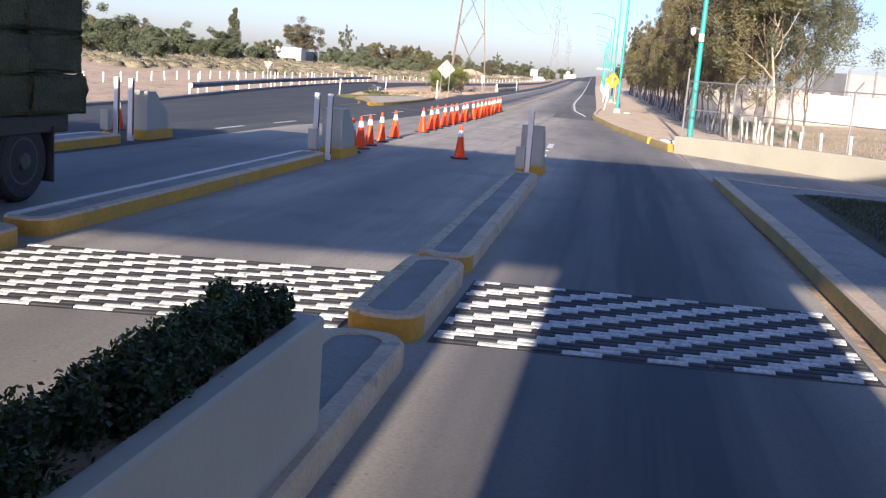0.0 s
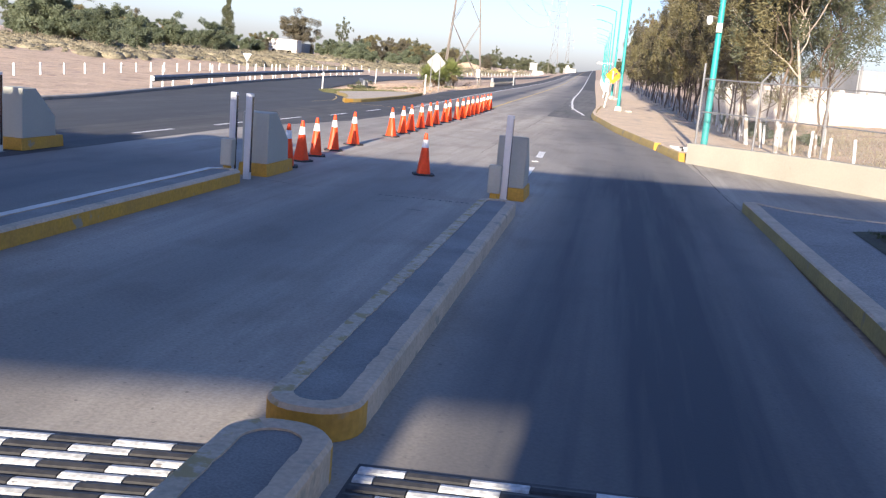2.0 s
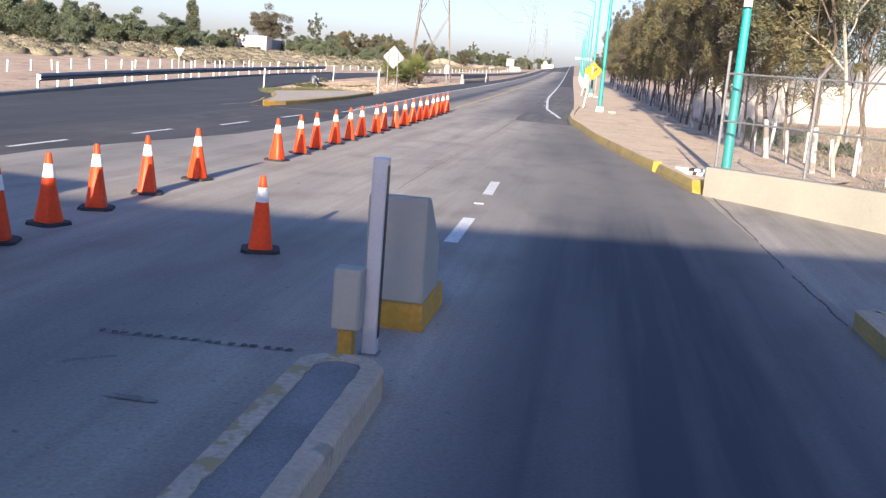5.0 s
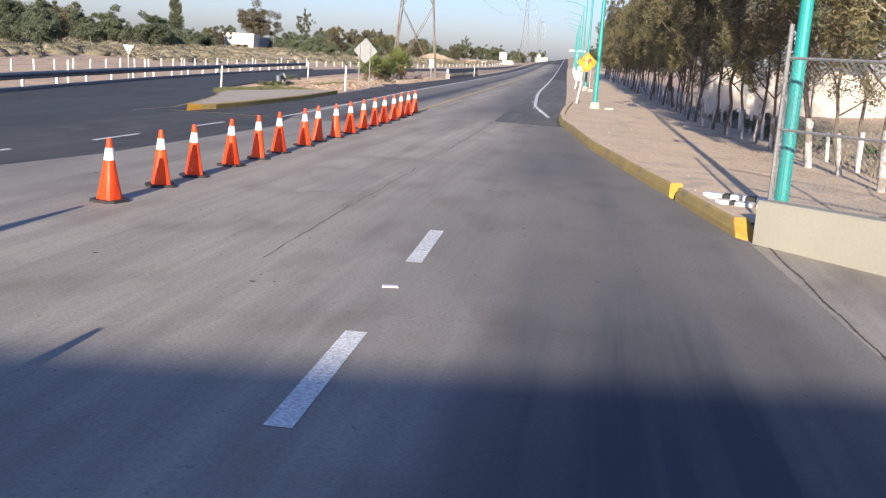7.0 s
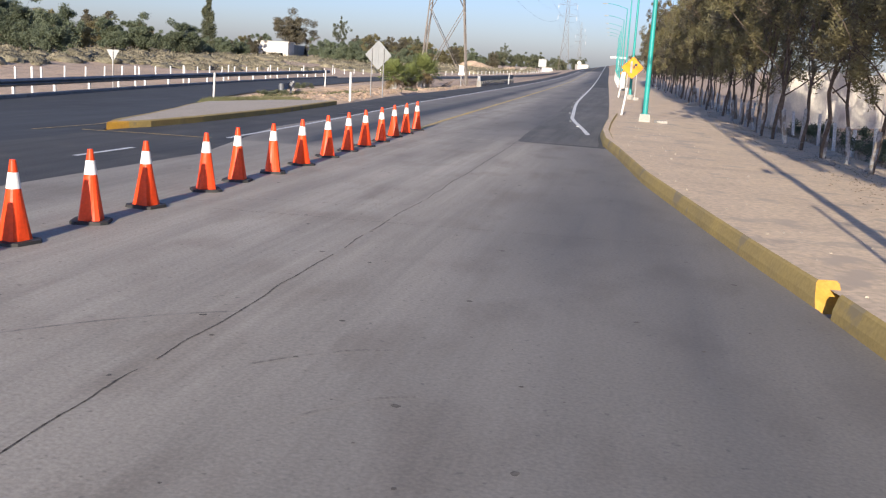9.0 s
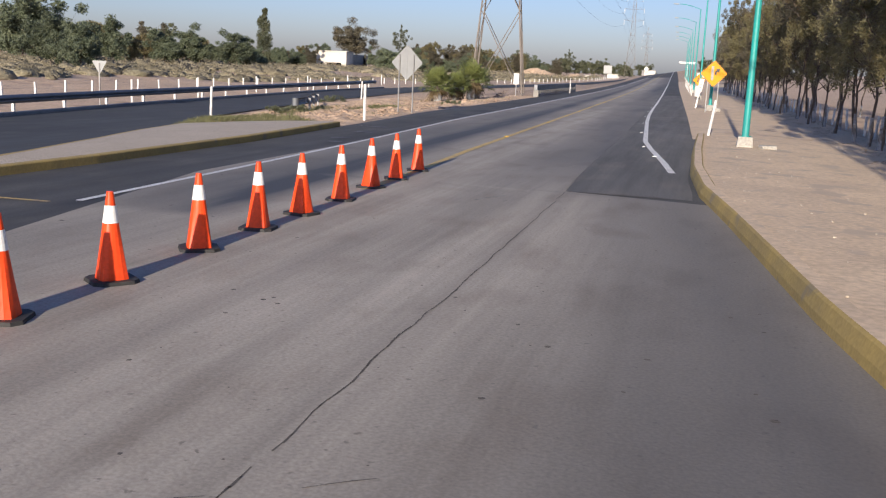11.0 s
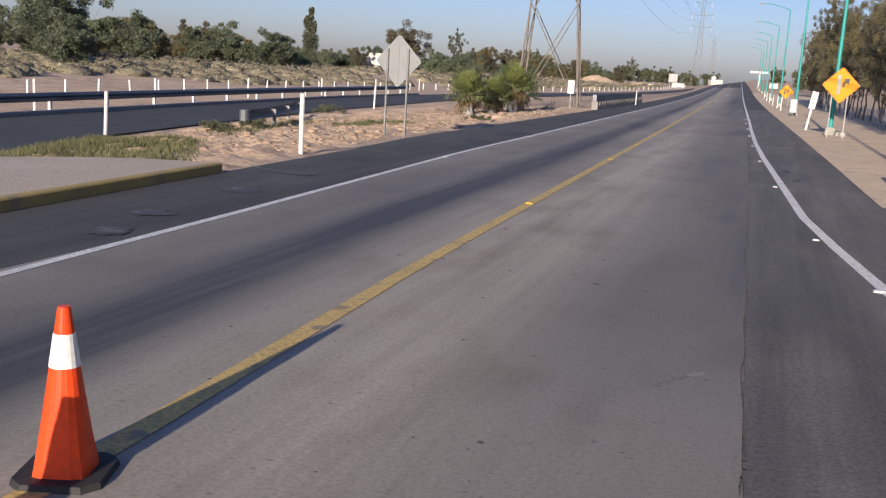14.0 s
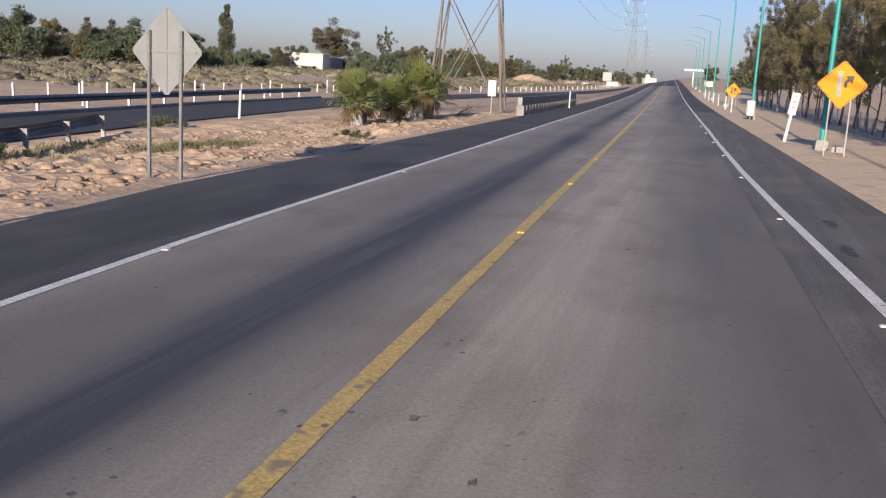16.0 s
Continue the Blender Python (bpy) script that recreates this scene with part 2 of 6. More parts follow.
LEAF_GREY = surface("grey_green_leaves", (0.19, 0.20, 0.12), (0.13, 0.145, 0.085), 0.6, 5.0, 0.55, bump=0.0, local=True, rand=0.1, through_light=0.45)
PALE_BARK = surface("pale_peeling_bark", (0.48, 0.42, 0.34), (0.33, 0.27, 0.21), 4.0, 14.0, 0.9, bump=0.5, dist=0.015, local=True)
LAWN_SOIL = surface("dark_lawn_soil", (0.06, 0.065, 0.03), (0.045, 0.04, 0.025), 2.0, 20.0, 0.95, bump=0.4)
KERB_PATCHY = surface("cream_kerb_with_old_yellow", (0.58, 0.485, 0.35), (0.46, 0.385, 0.275), 5.0, 30.0, 0.85, bump=0.3, wear=(0.40, 0.31, 0.14), wear_scale=7.0, wear_at=0.54, grain=0.2)
KERB_WHITE = surface("whitened_kerb_edge", (0.74, 0.71, 0.64), (0.6, 0.57, 0.5), 2.5, 30.0, 0.8, bump=0.2, grain=0.12)
SCRUB = surface("dry_scrub", (0.33, 0.285, 0.19), (0.21, 0.19, 0.125), 0.25, 4.0, 0.9, bump=0.9, dist=0.16, grain=0.4, island=0.3, through_light=0.15)
GRASS = surface("grass_blades", (0.045, 0.07, 0.02), (0.07, 0.075, 0.03), 0.8, 4.0, 0.8, bump=0.0, through_light=0.25)
DRY_GRASS = surface("dry_grass", (0.2, 0.19, 0.09), (0.13, 0.14, 0.06), 0.6, 4.0, 0.8, bump=0.0, through_light=0.25)
PALM_LEAF = surface("fan_palm_leaf", (0.24, 0.27, 0.085), (0.165, 0.195, 0.065), 1.5, 8.0, 0.55, bump=0.0, local=True, through_light=0.3)
PALM_DEAD = surface("dead_palm_leaf", (0.22, 0.16, 0.08), (0.15, 0.11, 0.06), 1.5, 8.0, 0.8, bump=0.0, local=True, through_light=0.2)
HAY = surface("baled_hay", (0.095, 0.1, 0.042), (0.05, 0.056, 0.026), 2.5, 30.0, 0.95, bump=1.0, dist=0.05, grain=0.3)
TRUCK_DARK = surface("dark_chassis_paint", (0.025, 0.026, 0.03), (0.04, 0.038, 0.035), 3.0, 30.0, 0.6, bump=0.1)
TRUCK_RIM = surface("dusty_wheel_rim", (0.09, 0.088, 0.085), (0.06, 0.058, 0.056), 4.0, 30.0, 0.7, bump=0.1)
HOUSE_WHITE = surface("white_stucco", (0.72, 0.68, 0.60), (0.62, 0.58, 0.50), 0.4, 8.0, 0.9, bump=0.1)
PYLON_STEEL = surface("weathered_pylon_steel", (0.19, 0.165, 0.145), (0.13, 0.115, 0.1), 1.0, 20.0, 0.7, metal=0.25, bump=0.05)
YARD_WALL = surface("pale_yard_wall", (0.70, 0.64, 0.54), (0.6, 0.545, 0.46), 0.5, 12.0, 0.9, bump=0.1, grain=0.12, wear=(0.48, 0.43, 0.36), wear_scale=0.9, wear_at=0.62)
LITTER = surface("dry_leaf_litter", (0.16, 0.105, 0.065), (0.26, 0.18, 0.11), 2.0, 20.0, 0.9, bump=0.0, island=0.4)
ROOF_CONC = surface("canopy_concrete", (0.42, 0.40, 0.36), None, 0.6, 20.0, 0.85, bump=0.1)


# ---- mesh tools ----
def part(name, bm, material, parent=None, label="", smooth=False):
    me = bpy.data.meshes.new(name)
    bm.to_mesh(me)
    bm.free()
    me.materials.append(material)
    if smooth:
        me.polygons.foreach_set("use_smooth", [True] * len(me.polygons))
    ob = new(name, me)
    if parent is not None:
        ob.parent = parent
    if label:
        ob["label"] = label
    return ob


def from_arrays(name, verts, faces, material, parent=None, label=""):
    me = bpy.data.meshes.new(name)
    me.from_pydata([tuple(v) for v in verts], [], [tuple(f) for f in faces])
    me.materials.append(material)
    ob = new(name, me)
    if parent is not None:
        ob.parent = parent
    if label:
        ob["label"] = label
    return ob


def thing(name, label, category, at=(0, 0, 0), turn=0.0, group="", kind=""):
    ob = new(name)
    ob.matrix_basis = pose(*at, 0, 0, turn)
    ob.empty_display_size = 0.2
    return tagged(ob, label, category, group, kind)


def box(bm, lo, hi, bevel=0.0, m=None):
    vs = [bm.verts.new((x, y, z)) for x in (lo[0], hi[0]) for y in (lo[1], hi[1]) for z in (lo[2], hi[2])]
    fs = [bm.faces.new([vs[i] for i in f]) for f in ((0, 1, 3, 2), (4, 6, 7, 5), (0, 4, 5, 1), (2, 3, 7, 6), (0, 2, 6, 4), (1, 5, 7, 3))]
    out = vs
    if bevel:
        es = list({e for f in fs for e in f.edges})
        r = bmesh.ops.bevel(bm, geom=es, offset=bevel, segments=2, affect="EDGES", profile=0.5)
        out = list({v for f in r["faces"] for v in f.verts} | {v for v in vs if v.is_valid})
    if m is not None:
        bmesh.ops.transform(bm, matrix=m, verts=out)
    return out


def tube(bm, a, b, r0, r1, n=8, caps=True):
    a, b = Vector(a), Vector(b)
    q = (b - a).to_track_quat("Z", "Y")
    rings = []
    for p, r in ((a, r0), (b, r1)):
        rings.append([bm.verts.new(p + q @ Vector((r * math.cos(2 * math.pi * i / n), r * math.sin(2 * math.pi * i / n), 0))) for i in range(n)])
    for i in range(n):
        j = (i + 1) % n
        bm.faces.new((rings[0][i], rings[0][j], rings[1][j], rings[1][i]))
    if caps:
        bm.faces.new(rings[0][::-1])
        bm.faces.new(rings[1])


def lathe(bm, prof, n=16, centre=(0, 0, 0), axis="z"):
    rings = []
    for r, z in prof:
        ring = []
        for i in range(n):
            a = 2 * math.pi * i / n
            p = (r * math.cos(a), r * math.sin(a), z) if axis == "z" else (z, r * math.cos(a), r * math.sin(a))
            ring.append(bm.verts.new((p[0] + centre[0], p[1] + centre[1], p[2] + centre[2])))
        rings.append(ring)
    for A, B in zip(rings, rings[1:]):
        for i in range(n):
            j = (i + 1) % n
            bm.faces.new((A[i], A[j], B[j], B[i]))
    bm.faces.new(rings[0][::-1])
    bm.faces.new(rings[-1])


def beam(bm, a, b, w, h):
    a, b = Vector(a), Vector(b)
    q = (b - a).to_track_quat("Y", "Z")
    d = (b - a).length
    m = Matrix.Translation(a) @ q.to_matrix().to_4x4()
    box(bm, (-w / 2, 0, -h / 2), (w / 2, d, h / 2), m=m)


def sweep(bm, path, prof, closed_path=False):
    """A closed profile of (sideways to the right, up) drawn along a path of points."""
    pts = [Vector(p) for p in path]
    n = len(pts)
    rings = []
    for i, p in enumerate(pts):
        a = pts[(i - 1) % n] if (closed_path or i) else pts[0]
        b = pts[(i + 1) % n] if (closed_path or i < n - 1) else pts[-1]
        d = (b - a)
        d.z = 0
        d.normalize()
        side = Vector((d.y, -d.x, 0))
        rings.append([bm.verts.new(p + side * u + Vector((0, 0, v))) for u, v in prof])
    k = len(prof)
    for i in range(n if closed_path else n - 1):
        A, B = rings[i], rings[(i + 1) % n]
        for j in range(k):
            bm.faces.new((A[j], A[(j + 1) % k], B[(j + 1) % k], B[j]))
    if not closed_path:
        bm.faces.new(rings[0])
        bm.faces.new(rings[-1][::-1])
    bmesh.ops.recalc_face_normals(bm, faces=bm.faces)


def lerp_line(pts, y):
    """x at y along a line of (x, y) points."""
    return float(np.interp(y, [p[1] for p in pts], [p[0] for p in pts]))


def smooth01(a):
    a = min(max(a, 0.0), 1.0)
    return a * a * (3 - 2 * a)


# ---- the lie of the land ----
def land(x, y):
    """Height of the paved ground: it falls away gently to the left, and climbs far ahead."""
    z = -0.5 * smooth01((-11 - x) / 9)
    if y > 110:
        climb = 0.012 * ((y - 110) ** 2 / 240 if y < 230 else min(y, 900) - 170)
        z += climb * smooth01((x + 45) / 28)
    return z


def yellow_x(y):
    x = -6.07 - 0.033 * (y - 52)
    return x + (0.045 + 0.0016 * (min(y, 80) - 52)) * (1 - smooth01((y - 80) / 120)) + 0.1 * smooth01((55 - y) / 6)


ISLAND_FRONT = [(-11.3, 43.2), (-10.95, 44.5), (-10.85, 47), (-10.9, 53), (-11.35, 59.6)]
ISLAND_BACK = [(-11.3, 43.2), (-11.75, 44.3), (-12.45, 47.2), (-13.65, 51), (-15.2, 55), (-16.7, 59.7)]
LEFT_NEAR = [(-11.25, 43.0), (-11.8, 44.3), (-12.5, 47.2), (-13.7, 51), (-15.25, 55), (-17.0, 60), (-18.7, 63.5), (-20.1, 67.5), (-21.5, 75), (-23.7, 89), (-26.2, 113), (-27.0, 130), (-26.3, 150), (-24, 175), (-20.8, 205), (-19.4, 250), (-21.9, 300), (-46, 1000)]
LEFT_FAR = [(-19.4, -20), (-19.8, 32), (-20.3, 38), (-21.8, 46), (-23.6, 56), (-26.1, 71), (-28.5, 88), (-30.8, 107), (-32.2, 125), (-32.2, 140), (-31.0, 158), (-30, 172), (-26, 205), (-21.5, 250), (-22, 300), (-46.1, 1000)]
KERB_RIGHT = [(2.12, 28.9), (1.86, 30.4), (1.52, 32.5), (1.22, 34.1), (0.86, 36.2), (0.14, 40.6), (-0.45, 45.6), (-0.85, 48.6), (-1.06, 52), (-1.12, 57), (-1.1, 63.5)]
MAIN_LEFT = [(-11.2, -20), (-11.2, 43), (-10.9, 47), (-10.9, 53), (-11.4, 60), (-11.75, 65.5), (-12.25, 70)]
MAIN_RIGHT = KERB_RIGHT + [(-1.3, 70)]


def main_left(y):
    return lerp_line(MAIN_LEFT, y) if y < 70 else yellow_x(y) - 5.66


def main_right(y):
    if y < 19.7:
        return 2.75
    if y < 28.9:
        return lerp_line([(10.2, 19.7), (6.3, 24.55), (2.2, 28.9)], y)
    return lerp_line(MAIN_RIGHT, y) if y < 70 else yellow_x(y) + 5.3


def grid_sheet(name, xs_of, ys, nx, zf, material, label, stain=None, kind="structure", category="road"):
    verts, faces, st = [], [], []
    for y in ys:
        a, b = xs_of(y)
        for i in range(nx + 1):
            x = a + (b - a) * i / nx
            verts.append((x, y, zf(x, y)))
            st.append(stain(x, y) if stain else 0.0)
    w = nx + 1
    for j in range(len(ys) - 1):
        for i in range(nx):
            faces.append((j * w + i, j * w + i + 1, (j + 1) * w + i + 1, (j + 1) * w + i))
    ob = from_arrays(name, verts, faces, material)
    if stain:
        at = ob.data.attributes.new("stain", "FLOAT", "POINT")
        at.data.foreach_set("value", st)
    return tagged(ob, label, category, kind=kind)


def band(x, c, w):
    return math.exp(-((x - c) / w) ** 2)


LANE_MID = [(0.95, -20), (0.95, 18), (0.75, 28), (0.1, 36), (-0.9, 45), (-1.9, 55), (-4.2, 75), (-5.0, 95)]


def concrete_stain(x, y):
    c = lerp_line(LANE_MID, y)
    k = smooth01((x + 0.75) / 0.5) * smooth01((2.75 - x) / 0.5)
    s = 0.47 * k * (1 - smooth01((y - 20) / 8))                      # the whole toll lane is darker, easing off past y = 20
    s += (0.42 - 0.2 * smooth01((y - 22) / 6)) * band(x, c, 0.6) * (1.0 if y < 40 else max(0.0, 1 - (y - 40) / 16))
    s += 0.25 * (band(x, c - 0.95, 0.3) + band(x, c + 0.95, 0.3)) * (1 - 0.7 * smooth01((y - 22) / 8))
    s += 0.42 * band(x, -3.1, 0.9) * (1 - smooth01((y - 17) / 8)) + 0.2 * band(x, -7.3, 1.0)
    s += 0.42 * smooth01((-5.6 - x) / 0.3) * (1 - smooth01((y - 18) / 3))    # the outer lane is darker, easing off past y = 18
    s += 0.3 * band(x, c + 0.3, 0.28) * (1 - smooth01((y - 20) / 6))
    if y > 43:
        s += 0.22 * band(x, yellow_x(y) + 1.7, 0.6) * smooth01((y - 43) / 8)
        s += 0.75 * band(x, yellow_x(y) - 1.25, 0.45) * smooth01((y - 40) / 6)
        s += 0.5 * band(x, yellow_x(y) - 2.3, 0.75) * smooth01((y - 40) / 6)
        s += 0.42 * smooth01((x - yellow_x(y) - 1.5) / 1.3) * smooth01((y - 46) / 9)
    s += 0.36 * smooth01((y - 19) / 10) * smooth01((x + 2.9) / 2.2) * (1 - smooth01((y - 44) / 8))
    s += 0.16 * smooth01((y - 44) / 6) * smooth01((x - yellow_x(y) - 0.9) / 1.4) + 0.26 * max(0.0, noise.noise((x * 0.5, y * 0.12, 6)))
    return min(s, 0.95)


def asphalt_stain(x, y):
    if y > 40 and x > -13:
        yl = yellow_x(y)
        blot = 2.4 * max(0.0, noise.noise((x * 0.9, y * 0.55, 12)) - 0.2)
        return min(0.9, blot + 0.75 * band(x, yl - 1.45, 0.75) + 0.2 * band(x, yl - 4.6, 0.8))
    return 0.5 * band(x, -13.2, 0.7) + 0.4 * band(x, -16, 0.7)


def steps(*spans):
    out = []
    for a, b, s in spans:
        out += list(np.arange(a, b, s))
    return out + [spans[-1][1]]


NEAR_Y = steps((-20, 100, 0.5), (100, 240, 3), (240, 1000, 20))
grid_sheet("road", lambda y: (main_left(y), main_right(y)), NEAR_Y, 36, land, ASPHALT, "dark grey asphalt highway leading to the horizon", asphalt_stain)
grid_sheet("road", lambda y: (lerp_line(LEFT_FAR, y), -11.2 if y < 43 else lerp_line(LEFT_NEAR, y)), NEAR_Y, 18, land, SIDE_ASPHALT, "dark asphalt side carriageway merging into the plaza", asphalt_stain)


def slab_left(y):
    return -9.0 if y < 26 else lerp_line([(-9.0, 26), (-7.9, 32), (-7.6, 40), (-8.95, 47), (-9.0, 55), (-9.75, 67), (yellow_x(300) - 3.25, 300)], y)


def slab_right(y):
    if y < 28.9:
        return lerp_line([(2.75, 19.6), (2.2, 28.9)], y)
    if y < 48:
        return main_right(y)
    return lerp_line([(-2.93, 48.01), (-3.06, 51), (-3.32, 63), (-3.5, 70), (-4.2, 95), (yellow_x(300) + 3.2, 300)], y)


SLAB_Y = steps((-20, 48, 0.4), (48.02, 95, 0.5), (95, 300, 4))
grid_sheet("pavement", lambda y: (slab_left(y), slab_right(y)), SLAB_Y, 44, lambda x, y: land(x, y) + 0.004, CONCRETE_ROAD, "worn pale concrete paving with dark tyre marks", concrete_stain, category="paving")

grid_sheet("pavement", lambda y: (slab_right(y) + 0.002, lerp_line([(10.6, 18.2), (10.2, 19.7), (6.3, 24.55), (2.2, 28.9)], y) - 0.05 if y < 28.5 else slab_right(y) + 0.03), steps((18.2, 28.88, 0.4)), 12, lambda x, y: land(x, y) + 0.004,
           CONCRETE_ROAD, "pale concrete apron beside the toll lane", lambda x, y: 0.25 * max(0.0, noise.noise((x * 0.5, y * 0.3, 2))), category="paving")


# ground sheet
def ground_z(x, y):
    z = land(x, y) - 0.05
    r = 0.0
    if x < -12 and y > 43:
        edge = min(main_left(y) - x, x - lerp_line(LEFT_NEAR, y)) if x > lerp_line(LEFT_NEAR, y) else 0
        r = smooth01(edge / 1.2)
    if x < lerp_line(LEFT_FAR, y):
        r = max(r, smooth01((lerp_line(LEFT_FAR, y) - x) / 1.0))
    if x > main_right(y) and y > 20:
        r = max(r, smooth01((x - main_right(y)) / 1.0))
    h = 0.05 + 0.05 * noise.noise((x * 0.35, y * 0.35, 0)) + 0.05 * noise.noise((x * 1.1, y * 1.1, 3))
    if -22 < x < -11 and y > 60:
        h += 0.17 * abs(noise.noise((x * 0.9, y * 0.9, 9))) + 0.10 * noise.noise((x * 2.3, y * 1.9, 5)) + 0.07 * noise.noise((x * 4.7, y * 3.9, 7))
    if x < -44:
        h += 0.6 * smooth01((-44 - x) / 12) + 0.25 * noise.noise((x * 0.08, y * 0.08, 2))
    return z + r * h


GX = [-2500, -1200, -700, -450, -300] + list(np.arange(-220, -40, 6.0)) + list(np.arange(-40, -21, 0.6)) + list(np.arange(-21, -11.4, 0.2)) + list(np.arange(-11.2, 14, 0.6)) + list(np.arange(14, 60, 4.0)) + [70, 100, 150, 250, 450, 900, 2500]
GY = [-2500, -900, -300, -100, -50] + list(np.arange(-20, 60, 0.6)) + list(np.arange(60, 92, 0.25)) + list(np.arange(92, 110, 0.5)) + list(np.arange(110, 250, 4.0)) + [270, 300, 350, 400, 500, 600, 700, 850, 1000, 1400, 2000, 3000]
gv, gf = [], []
for y in GY:
    for x in GX:
        gv.append((x, y, ground_z(x, y)))
gw = len(GX)
for j in range(len(GY) - 1):
    for i in range(gw - 1):
        gf.append((j * gw + i, j * gw + i + 1, (j + 1) * gw + i + 1, (j + 1) * gw + i))
ground = tagged(from_arrays("ground", gv, gf, DIRT), "bare sandy desert ground with low humps", "ground", kind="structure")

# ---- painted lines ----
def line_mark(name, pts, width, material, label, lift=0.009, category="road marking"):
    """A painted strip along (x, y) points, lying on the paving."""
    verts, faces = [], []
    n = len(pts)
    for i, (x, y) in enumerate(pts):
        a, b = pts[max(i - 1, 0)], pts[min(i + 1, n - 1)]
        d = Vector((b[0] - a[0], b[1] - a[1], 0)).normalized()
        s = Vector((d.y, -d.x, 0)) * width / 2
        for k in (-1, 1):
            p = Vector((x, y, 0)) + s * k
            verts.append((p.x, p.y, land(p.x, p.y) + lift))
            if k == 1 and i:
                m = 2 * i
                faces.append((m - 2, m - 1, m + 1, m))
    return tagged(from_arrays(name, verts, faces, material), label, category, kind="structure")


FAR_Y = steps((52, 110, 2), (110, 240, 4), (240, 900, 15))
line_mark("yellow_line", [(yellow_x(y) - 0.012, y) for y in [46.4, 48, 50] + FAR_Y], 0.15, YELLOW_LINE, "yellow painted line between the two road lanes")
line_mark("white_line", [(yellow_x(y) - lerp_line([(2.85, 55), (3.2, 67)], y), y) for y in [43.2, 45, 48] + FAR_Y], 0.11, WHITE_LINE, "thin white edge line of the highway")
WHITE_R = [(-1.42, 52.2), (-1.68, 54.5), (-2.2, 58.5), (-2.5, 61.2), (-2.83, 67), (-3.2, 73.5), (-3.52, 80.3), (-3.9, 91)]
line_mark("white_line", WHITE_R + [(yellow_x(y) + 3.4, y) for y in FAR_Y if y > 98], 0.14, WHITE_LINE, "white edge line curving out toward the shoulder")
for a, b in (((-1.24, 21.6), (-1.28, 23.45)), ((-1.34, 25.9), (-1.41, 27.7))):
    line_mark("lane_dash", [a, ((a[0] + b[0]) / 2, (a[1] + b[1]) / 2), b], 0.16, WHITE_LINE, "worn white lane dash on the concrete")
for y in (13.9, 22.0, 25.9, 29.9, 33.9, 38.3):
    x = lerp_line([(-9.75, 20), (-9.7, 24), (-9.35, 30), (-9.05, 34), (-8.94, 40)], y)
    line_mark("lane_dash", [(x, y), (x + 0.01, y + 0.9), (x + 0.03, y + 1.8)], 0.11, WHITE_LINE, "thin white lane dash on the asphalt")
# faded lines round the nose of the traffic island
line_mark("nose_line", [(-11.6, 42.75), (-10.1, 42.9), (-8.75, 42.95)], 0.08, YELLOW_LINE, "faded yellow line leading to the island nose")
line_mark("nose_line", [(-12.5, 42.3), (-12.25, 44.5), (-13.0, 47.5), (-14.1, 51.0)], 0.07, YELLOW_LINE, "faded yellow line behind the traffic island")

# darker asphalt patch where the concrete ends
grid_sheet("asphalt_patch", lambda y: (slab_right(max(y, 48.1)) + 0.004, -0.95 - 0.15 * smooth01((y - 48) / 4) if y < 63 else main_right(y) - 0.02), steps((48.03, 130, 1.0)), 6,
           lambda x, y: land(x, y) + 0.004, PATCH, "dark square-edged asphalt patch beside the concrete", category="paving")


def crack(pts, w, seed, label="dark joint between concrete slabs"):
    """A ragged joint, broken where dust has filled it."""
    rng = random.Random(seed)
    mid = []
    for (x0, y0), (x1, y1) in zip(pts, pts[1:]):
        n = max(2, int(math.hypot(x1 - x0, y1 - y0) / 0.11))
        mid += [Vector((x0 + (x1 - x0) * i / n, y0 + (y1 - y0) * i / n, 0)) for i in range(n)]
    V, F = [], []
    for a, b in zip(mid, mid[1:]):
        if noise.noise((a.x * 1.7, a.y * 1.7, seed)) < -0.38:
            continue
        d = (b - a).normalized()
        s = Vector((d.y, -d.x, 0))
        k = len(V)
        for p in (a, b + d * 0.02):
            o = s * (0.035 * noise.noise((p.x * 2.1, p.y * 2.1, seed + 3.5)) + rng.uniform(-0.004, 0.004))
            hw = w / 2 * rng.uniform(0.35, 1.15)
            for q in (p + o - s * hw, p + o + s * hw):
                V.append((q.x, q.y, land(q.x, q.y) + 0.0065))
        F.append((k, k + 1, k + 3, k + 2))
    return tagged(from_arrays("pavement_joint", V, F, CRACK), label, "pavement joint", kind="structure")


crack([(-2.72, 25.5), (-2.75, 28.5), (-2.78, 36), (-2.84, 43), (-2.93, 48)], 0.015, 1)
crack([(-2.95, 48.1), (-3.06, 51), (-3.2, 57), (-3.32, 63)], 0.014, 7, "dark joint between concrete and asphalt")
crack([(2.42, 28.6), (2.5, 24), (2.62, 19.6)], 0.03, 2)
crack([(-1.2, 24.0), (0.4, 24.03), (1.9, 24.1)], 0.008, 3)
crack([(-5.2, 34.6), (-2.8, 34.7), (0.6, 34.9)], 0.010, 4)
crack([(-2.9, 48.02), (-1.0, 48.1)], 0.03, 5)
crack([(-4.9, 17.2), (-4.4, 17.08), (-3.9, 17.0)], 0.018, 6)
crack([(-5.4, 34.9), (-4.6, 35.6), (-3.5, 35.8), (-2.1, 36.7)], 0.009, 11, "fine crack across a concrete slab")

